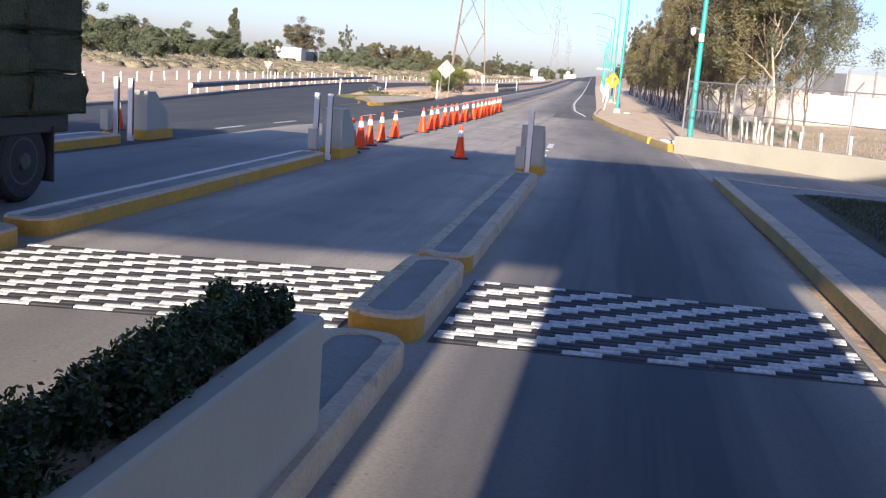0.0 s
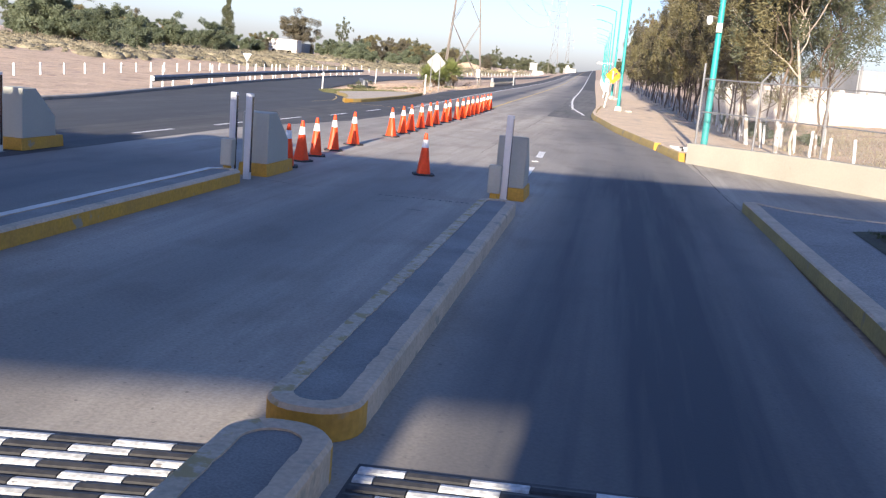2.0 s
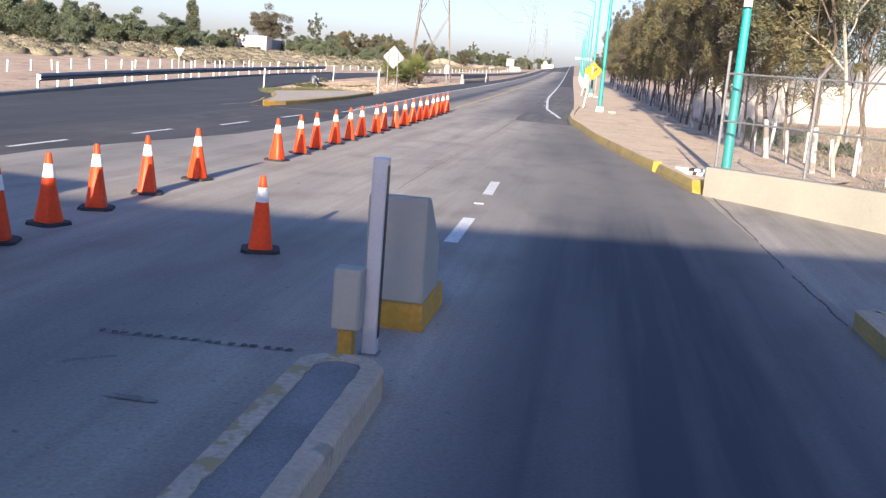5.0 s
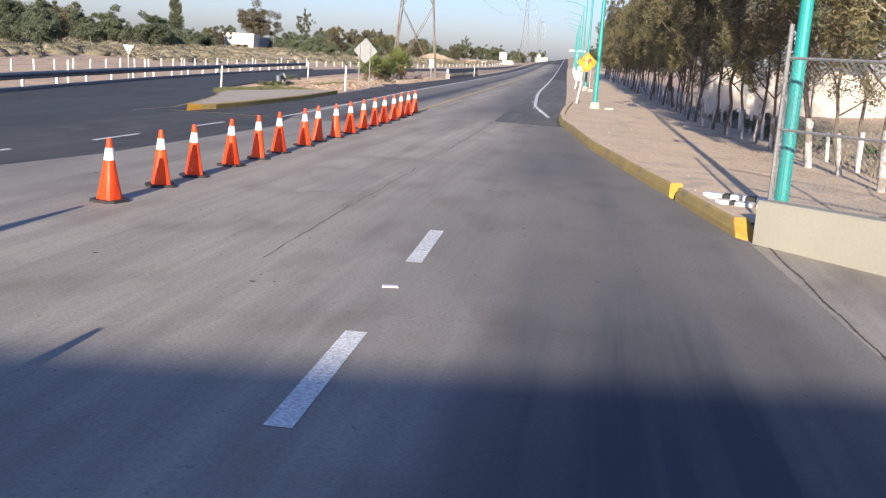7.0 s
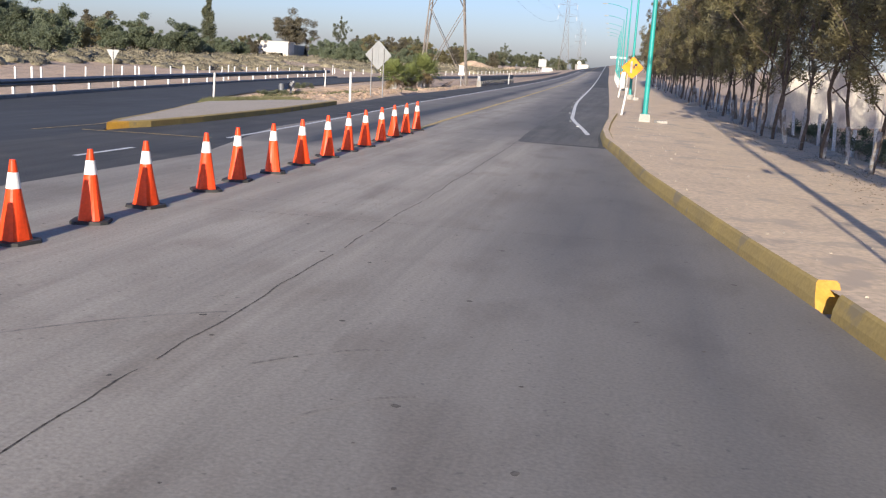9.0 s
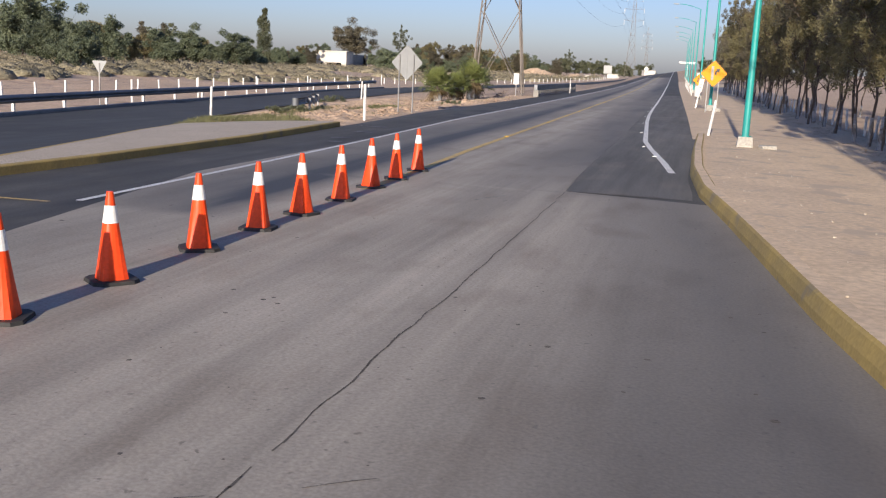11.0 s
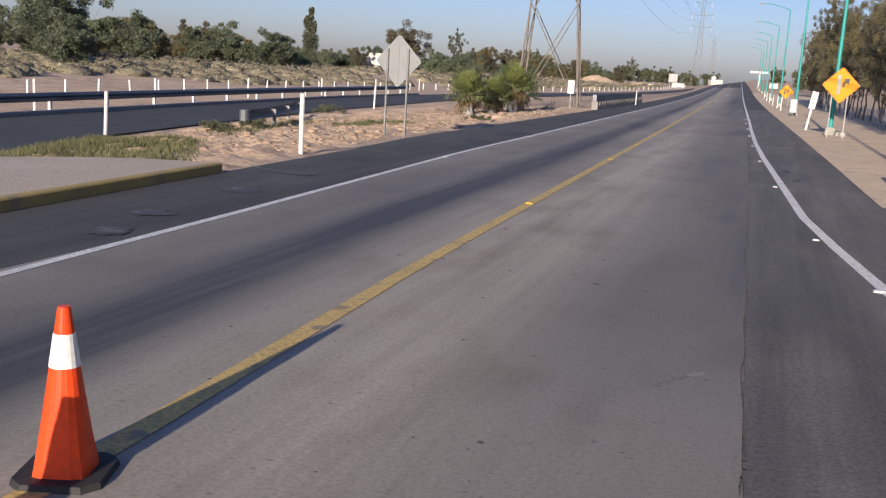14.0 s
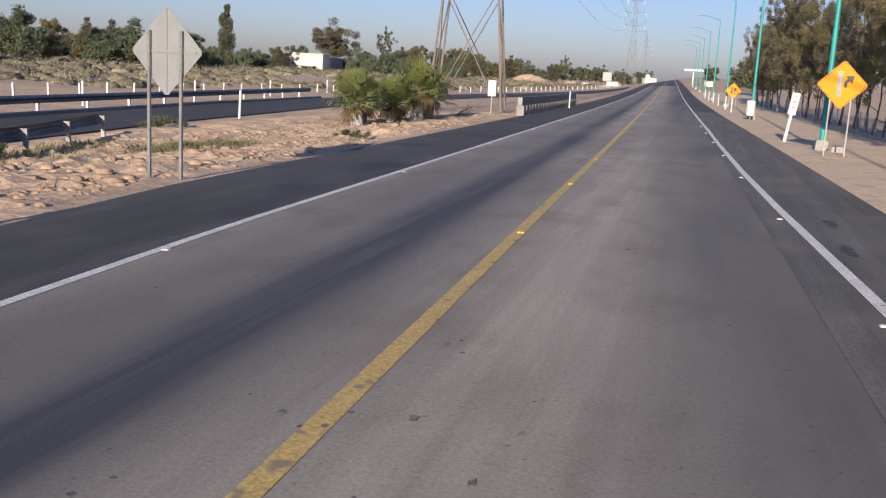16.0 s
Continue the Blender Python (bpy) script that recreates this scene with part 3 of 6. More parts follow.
for k, (x0, y0, x1, y1) in enumerate(((-3.9, 29.4, -2.7, 30.5), (-2.2, 29.4, -1.4, 30.0), (-1.7, 28.6, -1.1, 29.2))):
    n = 9
    arc = [(x0 + (x1 - x0) * i / n, y0 + (y1 - y0) * i / n + 0.12 * math.sin(3.14 * i / n)) for i in range(n + 1)]
    line_mark("tyre_mark", arc, 0.03, TYRE_FAINT, "faint curved tyre scrub on the concrete", 0.0054 + 0.0002 * k, "tyre mark")
for x, y, L in ((-4.0, 46.2, 0.75), (-3.6, 52, 0.5), (-2.9, 16.2, 0.3)):
    line_mark("tyre_mark", [(x, y), (x + 0.12, y + L / 2), (x + 0.3, y + L)], 0.05, TYRE_MARK, "short dark scuff on the paving", 0.0055, "tyre mark")
# oil smudges on the shoulders and a tar-sealed crack
def smudge(x, y, a, b, seed, material, label):
    """An uneven stain lying flat on the paving."""
    rr = random.Random(seed)
    V = [(x, y, land(x, y) + 0.0105)]
    for i in range(18):
        q, d = 6.2832 * i / 18, rr.uniform(0.55, 1.15)
        p = (x + a * d * math.cos(q), y + b * d * math.sin(q))
        V.append((p[0], p[1], land(*p) + 0.0105))
    return tagged(from_arrays("oil_stain", V, [(0, 1 + i, 1 + (i + 1) % 18) for i in range(18)], material), label, "stain", kind="structure")


for k, (x, y, a, b) in enumerate(((-9.8, 55.5, 0.3, 0.25), (-9.4, 54.3, 0.22, 0.3), (-10.0, 57.9, 0.35, 0.3), (-10.4, 60.45, 0.42, 0.28), (-2.45, 67.3, 0.1, 0.5), (-2.64, 69.5, 0.09, 0.45), (-2.56, 72.0, 0.1, 0.5))):
    smudge(x, y, a, b, 500 + k, OIL, "dark oil smudge on the asphalt shoulder")
smudge(-2.16, 15.84, 0.17, 0.05, 540, TYRE_MARK, "oval dark stain in the toll lane")
# a row of drill holes across the toll lane
for k in range(17):
    smudge(-2.95 + 0.083 * k + 0.012 * math.sin(k * 2.3), 16.95 + 0.006 * k, 0.03, 0.042, 560 + k, OIL, "dark filled drill hole in a row across the lane")
for k, (x, y, a) in enumerate(((-6.6, 61.7, 0.05), (-6.3, 61.6, 0.04), (-5.9, 61.9, 0.06), (-5.3, 61.9, 0.04), (-5.4, 61.2, 0.05), (-6.1, 63.4, 0.05))):
    smudge(x, y, a * 0.55, a * 0.9, 520 + k, TYRE_MARK, "small dark drip stain on the concrete lane")
line_mark("sealed_crack", [(-11.5, 60.75), (-11.1, 60.52), (-10.75, 60.4)], 0.035, SIDEWALK, "pale dust-filled crack across the shoulder", 0.0108, "crack")
# flecks of dirt and gum on the paving
rng = random.Random(77)
V, F = [], []
for i in range(520):
    y = rng.uniform(22, 72)
    x = rng.uniform(slab_left(y) + 0.2, slab_right(max(y, 48.1) if y > 48 else y) - 0.2)
    r = 0.006 + abs(rng.gauss(0, 0.011))
    k = len(V)
    n = 6
    V += [(x + r * rng.uniform(0.6, 1.3) * math.cos(q * 1.047), y + r * rng.uniform(0.6, 1.3) * math.sin(q * 1.047), land(x, y) + 0.0058) for q in range(n)]
    F.append(tuple(range(k, k + n)))
tagged(from_arrays("road_specks", V, F, CRACK), "small dark specks and stains on the paving", "specks", kind="stuff")
bm = bmesh.new()
box(bm, (-0.07, -0.035, 0), (0.07, 0.035, 0.012), 0.004, pose(-1.34, 24.85, 0.005, 0, 0, 15))
tagged(part("paint_chip", bm, WHITE_LINE), "loose white chip of paint on the concrete", "debris")

# raised road studs along the lines
def stud(m, label):
    bm = bmesh.new()
    vs = box(bm, (-0.06, -0.05, 0), (0.06, 0.05, 0.02))
    for v in vs:
        if v.co.z > 0.01:
            v.co.x *= 0.7
            v.co.y *= 0.6
    return tagged(part("road_stud", bm, m, None), label, "road stud", "road studs")


STUD_W = surface("white_stud", (0.8, 0.8, 0.78), None, 3.0, 30.0, 0.3, bump=0.0)
STUD_Y = surface("yellow_stud", (0.85, 0.55, 0.05), None, 3.0, 30.0, 0.3, bump=0.0)
s0 = stud(STUD_Y, "small amber road stud on the yellow line")
s0.matrix_basis = pose(-6.27, 59.6, 0.009)
for i in range(9):
    y = 68.5 + 5.95 * i
    copy_thing(s0, pose(yellow_x(y) + 0.02, y, land(0, y) + 0.009) @ Matrix.Diagonal((0.8, 0.8, 0.75, 1)))
s1 = stud(STUD_W, "small white road stud beside the edge line")
s1.matrix_basis = pose(-1.95, 56.0, 0.004)
for i in range(9):
    y = 59.0 + 6.5 * i
    x = lerp_line(WHITE_R + [(yellow_x(200) + 3.4, 200)], y) - 0.15
    copy_thing(s1, pose(x, y, land(x, y) + 0.004) @ Matrix.Diagonal((0.75, 0.75, 0.8, 1)))
for i in range(6):
    y = 65.4 + 8.8 * i
    copy_thing(s1, pose(yellow_x(y) - 3.08, y, 0.009) @ Matrix.Diagonal((0.75, 0.75, 0.7, 1)))

# ---- rumble strip of painted ribs ----
def rumble(x0, x1, y0, y1, seed, label, skew, wl, shift):
    st = thing("rumble_strip", label, "rumble strip", kind="structure")
    rng = random.Random(seed)
    n = 21
    step = (y1 - y0) / n
    prof = [(-0.046, 0.004), (-0.032, 0.018), (0.0, 0.024), (0.032, 0.018), (0.046, 0.004)]
    for i in range(n):
        y = y0 + (i + 0.5) * step
        x = x0 - 4.0 + shift * i
        while x < x1:
            for name, m, a, b in (("white_rib", RIB_WHITE, x, x + wl), ("black_rib", RIB_BLACK, x + wl, x + 0.62)):
                a2, b2 = max(a, x0) + 0.004, min(b, x1) - 0.004
                if b2 - a2 > 0.05:
                    dy = rng.uniform(-0.004, 0.004)
                    V = [(xx, y + dy + u + skew * (xx - x0), z) for xx in (a2, b2) for u, z in prof]
                    F = [(q, 5 + q, 6 + q, 1 + q) for q in range(4)] + [(0, 1, 2, 3, 4), (9, 8, 7, 6, 5)]
                    from_arrays(name, V, F, m, st)
            x += 0.62
    bm = bmesh.new()
    for v in box(bm, (x0 - 0.02, y0 - 0.03, 0.0045), (x1 + 0.02, y1 + 0.03, 0.0075)):
        v.co.y += skew * (v.co.x - x0)
    part("bed", bm, RIB_BLACK, st)


RIB_WHITE = surface("white_rib_paint", (0.66, 0.66, 0.63), (0.5, 0.5, 0.48), 3.0, 30.0, 0.6, bump=0.1, wear=(0.2, 0.19, 0.18), wear_scale=9.0, wear_at=0.64)
RIB_BLACK = surface("black_rib_paint", (0.03, 0.03, 0.033), (0.05, 0.048, 0.046), 3.0, 30.0, 0.65, bump=0.15, wear=(0.12, 0.115, 0.11), wear_scale=6.0, wear_at=0.66)
rumble(-0.58, 2.66, 5.18, 7.4, 1, "rumble strip of staggered black and white ribs across the lane", 0.10, 0.30, 0.135)
rumble(-4.85, -1.3, 4.55, 6.72, 2, "rumble strip of staggered black and white ribs beside the kerb", 0.18, 0.30, 0.165)

# ---- toll islands ----
def stadium(x0, y0, x1, y1, w, inset=0.0, n=6, near_round=True, far_round=True):
    """Outline of a long island from (x0, y0) to (x1, y1), width w, as points going round."""
    d = Vector((x1 - x0, y1 - y0, 0)).normalized()
    s = Vector((d.y, -d.x, 0))
    w = w / 2 - inset
    r = min(w, 0.24 - inset * 0.6)
    L = math.hypot(x1 - x0, y1 - y0)
    pts = []
    for cx, cy, a0, rd in ((w - r, L - inset - r, 0, far_round), (-(w - r), L - inset - r, 90, far_round), (-(w - r), inset + r, 180, near_round), (w - r, inset + r, 270, near_round)):
        if rd:
            for i in range(n + 1):
                a = radians(a0 + 90 * i / n)
                pts.append((cx + r * math.cos(a), cy + r * math.sin(a)))
        else:
            pts.append((cx + (r if cx > 0 else -r), cy + (r if a0 < 100 else -r)))
    return [(x0 + s.x * u + d.x * v, y0 + s.y * u + d.y * v) for u, v in pts]


def ring_wall(bm, outer, inner, z0, z1, chamfer=0.025):
    n = len(outer)
    mid = [(o[0] + (i[0] - o[0]) * 0.15, o[1] + (i[1] - o[1]) * 0.15) for o, i in zip(outer, inner)]
    loops = [[bm.verts.new((x, y, z)) for x, y in pts] for pts, z in ((outer, z0), (outer, z1 - chamfer), (mid, z1), (inner, z1), (inner, z1 - 0.05))]
    for A, B in zip(loops, loops[1:]):
        for i in range(n):
            j = (i + 1) % n
            bm.faces.new((A[i], A[j], B[j], B[i]))


def cap(bm, pts, z):
    bm.faces.new([bm.verts.new((x, y, z)) for x, y in pts])


def worn_ring(outer, inner, seed):
    """Both outlines cut into short lengths, the inner edge chipped and uneven."""
    rng = random.Random(int(seed * 10))
    A, B = [], []
    n = len(outer)
    for i in range(n):
        j = (i + 1) % n
        k = max(1, int(math.hypot(outer[j][0] - outer[i][0], outer[j][1] - outer[i][1]) / 0.08))
        for q in range(k):
            f = q / k
            o = [outer[i][c] + (outer[j][c] - outer[i][c]) * f for c in (0, 1)]
            p = [inner[i][c] + (inner[j][c] - inner[i][c]) * f for c in (0, 1)]
            chip = rng.gauss(0, 0.012) + (0.14 * rng.random() if rng.random() < 0.12 else 0.0)
            A.append(tuple(o[c] + (p[c] - o[c]) * rng.uniform(-0.012, 0.02) for c in (0, 1)))
            B.append(tuple(p[c] + (o[c] - p[c]) * chip for c in (0, 1)))
    return A, B


def toll_island(x0, y0, x1, y1, w, h, label, paint, end_paint, far_round=True, end_len=0.3):
    t = thing("traffic_island", label, "traffic island", kind="structure")
    out, inn = worn_ring(stadium(x0, y0, x1, y1, w, far_round=far_round), stadium(x0, y0, x1, y1, w, 0.135, far_round=far_round), y0)
    bm = bmesh.new()
    ring_wall(bm, out, inn, 0.0, h)
    k = part("kerb", bm, paint, t)
    if end_paint:
        k.data.materials.append(end_paint)
        for p in k.data.polygons:
            c = p.center
            if (c.y < y0 + end_len or (paint is not KERB_YELLOW and c.y > y1 - 0.25)) and abs(p.normal.z) < 0.5:
                p.material_index = 1
    k.data.materials.append(KERB_CREAM)
    for p in k.data.polygons:
        if p.normal.z > 0.4 or p.center.z > h - 0.04:
            p.material_index = len(k.data.materials) - 1
    if paint is KERB_YELLOW:
        k.data.materials.append(KERB_WHITE)
        for p in k.data.polygons:
            if p.normal.z > 0.4 and p.center.x < (x0 + x1) / 2 - 0.1:
                p.material_index = len(k.data.materials) - 1
    if paint is KERB_CREAM:
        k.data.materials.append(KERB_PATCHY)
        for p in k.data.polygons:
            if p.normal.z > 0.4 and p.center.x < (x0 + x1) / 2 - 0.1 and p.center.y > 5:
                p.material_index = len(k.data.materials) - 1
    bm = bmesh.new()
    cap(bm, inn, h - 0.012)
    part("fill", bm, FILL, t, "rough grey aggregate infill")
    return t


toll_island(-0.97, 7.6, -1.10, 16.58, 0.55, 0.19, "long low toll island with cream kerb and yellow nose", KERB_CREAM, KERB_YELLOW)
toll_island(-0.94, 5.0, -0.96, 7.38, 0.57, 0.21, "short toll island with rounded yellow ends beside rumble strips", KERB_CREAM, KERB_YELLOW)
toll_island(-0.80, -12.0, -0.93, 4.66, 0.62, 0.19, "toll island with cream kerb carrying a concrete planter", KERB_CREAM, None)
toll_island(-5.22, 7.05, -5.32, 16.75, 0.56, 0.19, "long toll island with worn yellow kerb", KERB_YELLOW, KERB_YELLOW)
toll_island(-5.18, -12.0, -5.22, 6.75, 0.62, 0.19, "toll island with faded yellow kerb near the booths", KERB_YELLOW, KERB_YELLOW)
toll_island(-9.55, -4.0, -9.62, 16.5, 0.72, 0.19, "outer toll island with worn yellow kerb", KERB_YELLOW, KERB_YELLOW)

# concrete planter with a clipped shrub
planter = thing("planter", "long pale concrete trough planter with dark green shrubs", "planter")
bm = bmesh.new()
PX0, PX1, PY0, PY1 = -1.22, -0.665, -9.0, 2.76
ring_wall(bm, [(PX0, PY0), (PX1, PY0), (PX1, PY1), (PX0, PY1)], [(PX0 + 0.1, PY0 + 0.1), (PX1 - 0.1, PY0 + 0.1), (PX1 - 0.1, PY1 - 0.1), (PX0 + 0.1, PY1 - 0.1)], 0.17, 0.78, 0.02)
part("trough", bm, BLOCK, planter)
bm = bmesh.new()
cap(bm, [(PX0 + 0.1, PY0 + 0.1), (PX1 - 0.1, PY0 + 0.1), (PX1 - 0.1, PY1 - 0.1), (PX0 + 0.1, PY1 - 0.1)], 0.735)
part("soil", bm, DIRT, planter)


def leaves(rng, centres, count, size, spread, flat=1.0, quad=True):
    """Many small leaf blades scattered in clumps; returns vertices and faces."""
    V, F = [], []
    for i in range(count):
        c, rad = centres[i % len(centres)]
        while True:
            p = Vector((rng.uniform(-1, 1), rng.uniform(-1, 1), rng.uniform(-1, 1)))
            if p.length < 1:
                break
        p = Vector(c) + Vector((p.x * rad, p.y * rad, p.z * rad * flat)) * (0.55 + 0.45 * rng.random())
        a = Vector((rng.gauss(0, 1), rng.gauss(0, 1), rng.gauss(0, 0.7))).normalized() * size * rng.uniform(0.6, 1.4)
        b = a.cross(Vector((rng.gauss(0, 1), rng.gauss(0, 1), rng.gauss(0, 1)))).normalized() * size * spread * rng.uniform(0.6, 1.3)
        k = len(V)
        if quad:
            V += [p - a, p + b, p + a, p - b]
            F.append((k, k + 1, k + 2, k + 3))
        else:
            V += [p - a + b, p + a, p - a - b]
            F.append((k, k + 1, k + 2))
    return V, F


rng = random.Random(7)
for cy in np.arange(-8.1, 2.6, 0.55):
    sh = thing("shrub", "dense dark green shrub growing in the concrete planter", "shrub", (-0.945, cy + 0.02, 0.73), 0, "shrubs in the planter")
    cs = [((rng.uniform(-0.13, 0.13), rng.uniform(-0.24, 0.24), rng.uniform(0.05, 0.19)), rng.uniform(0.085, 0.12)) for _ in range(30)]
    bm = bmesh.new()
    for c, _ in cs[:8]:
        tube(bm, (c[0] * 0.3, c[1] * 0.3, -0.02), c, 0.008, 0.003, 5)
    part("stems", bm, BARK, sh)
    V, F = leaves(rng, cs, 6500 if cy > 0.5 else 400, 0.0145 if cy > 0.5 else 0.045, 0.55)
    from_arrays("foliage", V, F, LEAF_SHRUB, sh)

# sensor posts, boxes and end blocks
def sensor_post(x, y, h, label):
    t = thing("sensor_post", label, "post", (x, y, 0.0), 0, "toll sensor posts")
    bm = bmesh.new()
    box(bm, (-0.05, -0.05, 0.0), (0.05, 0.05, h), 0.008)
    part("housing", bm, ALU, t)
    bm = bmesh.new()
    box(bm, (0.0505, -0.03, 0.12), (0.054, 0.03, h - 0.05))
    part("sensor_window", bm, DARK_GLASS, t, "black sensor window strip")
    bm = bmesh.new()
    box(bm, (-0.07, -0.07, 0.0), (0.07, 0.07, 0.012))
    part("foot_plate", bm, GALV, t)
    return t


def end_block(x, y, w, h, label, flat_top=0.38, run=0.57, turn=0.0):
    t = thing("crash_block", label, "concrete block", (x, y, 0.0), turn, "toll island crash blocks")
    bm = bmesh.new()
    prof = [(0.0, 0.2), (0.0, h), (flat_top, h), (flat_top + run, 0.55), (flat_top + run + 0.03, 0.2)]
    L = [bm.verts.new((-w / 2, y_, z)) for y_, z in prof]
    R = [bm.verts.new((w / 2, y_, z)) for y_, z in prof]
    bm.faces.new(L)
    bm.faces.new(R[::-1])
    for i in range(len(prof)):
        j = (i + 1) % len(prof)
        bm.faces.new((L[j], L[i], R[i], R[j]))
    bmesh.ops.recalc_face_normals(bm, faces=bm.faces)
    bmesh.ops.bevel(bm, geom=[e for e in bm.edges], offset=0.012, segments=1, affect="EDGES")
    part("body", bm, BLOCK, t)
    bm = bmesh.new()
    for v in box(bm, (-w / 2 - 0.03, -0.06, 0.0), (w / 2 + 0.03, flat_top + run + 0.22, 0.205), 0.012):
        if v.co.z > 0.1:
            v.co.x *= 0.94
    part("base", bm, KERB_YELLOW, t, "yellow painted base")
    return t


def control_box(x, y, label):
    t = thing("control_box", label, "control box", (x, y, 0.0), 0, "toll control boxes")
    bm = bmesh.new()
    box(bm, (-0.05, -0.05, 0.0), (0.05, 0.05, 0.2), 0.006)
    part("stub", bm, KERB_YELLOW, t, "yellow painted stub")
    bm = bmesh.new()
    box(bm, (-0.095, -0.08, 0.2), (0.095, 0.08, 0.62), 0.015)
    part("cabinet", bm, BLOCK, t)
    bm = bmesh.new()
    box(bm, (-0.08, -0.086, 0.24), (0.08, -0.08, 0.58), 0.002)
    part("door", bm, BLOCK, t)
    return t


sensor_post(-1.11, 17.22, 1.36, "square silver aluminium sensor post at the island end")
sensor_post(-5.12, 17.02, 1.33, "square silver aluminium sensor post at the island end")
sensor_post(-5.47, 17.25, 1.32, "square silver aluminium sensor post beside a grey box")
sensor_post(-9.44, 17.05, 1.30, "square silver aluminium sensor post at the outer island")
sensor_post(-9.82, 17.15, 1.30, "square silver aluminium sensor post beside a traffic cone")
end_block(-1.12, 17.92, 0.46, 1.01, "pale grey concrete crash block on a yellow base", 0.1, 0.55)
end_block(-5.22, 17.55, 0.44, 1.02, "pale grey concrete crash block with sloping top")
end_block(-9.52, 17.5, 0.42, 1.04, "pale grey concrete crash block at the outer island")
control_box(-1.25, 17.1, "small grey control box on a yellow stub")
control_box(-5.43, 16.98, "small grey control box on a yellow stub by the post")
control_box(-9.95, 16.95, "small grey control box at the outer island")

# ---- traffic cones ----
def cone_rings(bm, z0, z1, n=20, grow=0.0, steps_=6):
    rings = []
    for k in range(steps_ + 1):
        z = z0 + (z1 - z0) * k / steps_
        f = (z - 0.03) / 0.73
        r = 0.130 + (0.027 - 0.130) * f + grow
        sq = max(0.0, 1 - f / 0.62)
        ring = []
        for i in range(n):
            a = 2 * math.pi * (i + 0.5) / n
            c, s = math.cos(a), math.sin(a)
            q = 1.0 / max(abs(c), abs(s))
            rr = r * (1 - sq) + min(q, 1.25) * r * 0.93 * sq
            ring.append(bm.verts.new((c * rr, s * rr, z)))
        rings.append(ring)
    for A, B in zip(rings, rings[1:]):
        for i in range(n):
            j = (i + 1) % n
            bm.faces.new((A[i], A[j], B[j], B[i]))
    bm.faces.new(rings[-1])
    bm.faces.new(rings[0][::-1])


cone = thing("traffic_cone", "orange plastic traffic cone with white band and black base", "traffic cone", group="row of traffic cones")
bm = bmesh.new()
cone_rings(bm, 0.03, 0.76)
part("body", bm, ORANGE, cone)
bm = bmesh.new()
cone_rings(bm, 0.50, 0.645, grow=0.003, steps_=3)
part("reflective_band", bm, SLEEVE, cone, "white reflective band")
bm = bmesh.new()
pts = [(0.195, 0.13), (0.13, 0.195), (-0.13, 0.195), (-0.195, 0.13), (-0.195, -0.13), (-0.13, -0.195), (0.13, -0.195), (0.195, -0.13)]
lo = [bm.verts.new((x, y, 0.0)) for x, y in pts]
hi = [bm.verts.new((x * 0.96, y * 0.96, 0.03)) for x, y in pts]
bm.faces.new(lo[::-1])
bm.faces.new(hi)
for i in range(8):
    bm.faces.new((lo[i], lo[(i + 1) % 8], hi[(i + 1) % 8], hi[i]))
part("base", bm, RUBBER, cone, "black rubber base")
CONE_LIFT = 0.0045
cone.matrix_basis = pose(-2.94, 20.05, CONE_LIFT, 0, 0, 20)
rng = random.Random(11)
for x, y in ((-5.23, 19.15), (-5.33, 20.18), (-5.41, 21.3), (-5.48, 22.72), (-5.52, 24.4), (-5.44, 27.72), (-5.48, 29.2), (-5.51, 30.36), (-5.53, 31.88), (-5.52, 33.12), (-5.54, 34.3),
             (-5.54, 35.88), (-5.60, 37.03), (-5.53, 38.22), (-5.54, 39.55), (-5.6, 41.1), (-5.62, 42.45), (-5.63, 43.68), (-5.67, 45.12), (-5.77, 46.65), (-5.79, 47.95), (-5.855, 49.43)):
    copy_thing(cone, pose(x, y, CONE_LIFT, 0, 0, rng.choice((8, 35, 52, 20, -15))))
for x, y in ((-13.2, 20.2), (-10.95, 19.25)):
    copy_thing(cone, pose(x, y, land(x, y) + 0.002, 0, 0, 12))
flag = thing("warning_flag", "small orange cloth flag on a thin stick at a cone", "flag", (-13.05, 20.4, land(-13.05, 20.4)))
bm = bmesh.new()
tube(bm, (0, 0, 0), (0.03, 0, 1.12), 0.008, 0.008, 6)
part("stick", bm, GALV, flag)
bm = bmesh.new()
g = [[bm.verts.new((0.03 + 0.03 * i, 0.012 * math.sin(i * 1.3 + k), 1.11 - 0.33 * k / 4 - 0.03 * i)) for i in range(5)] for k in range(5)]
for k in range(4):
    for i in range(4):
        bm.faces.new((g[k][i], g[k + 1][i], g[k + 1][i + 1], g[k][i + 1]))
part("cloth", bm, ORANGE, flag)

# ---- kerbs, pavement, low wall on the right ----
KERB_PROF = [(-0.01, -0.05), (0.0, 0.08), (0.035, 0.19), (0.06, 0.215), (0.21, 0.215), (0.235, 0.195), (0.25, -0.05)]


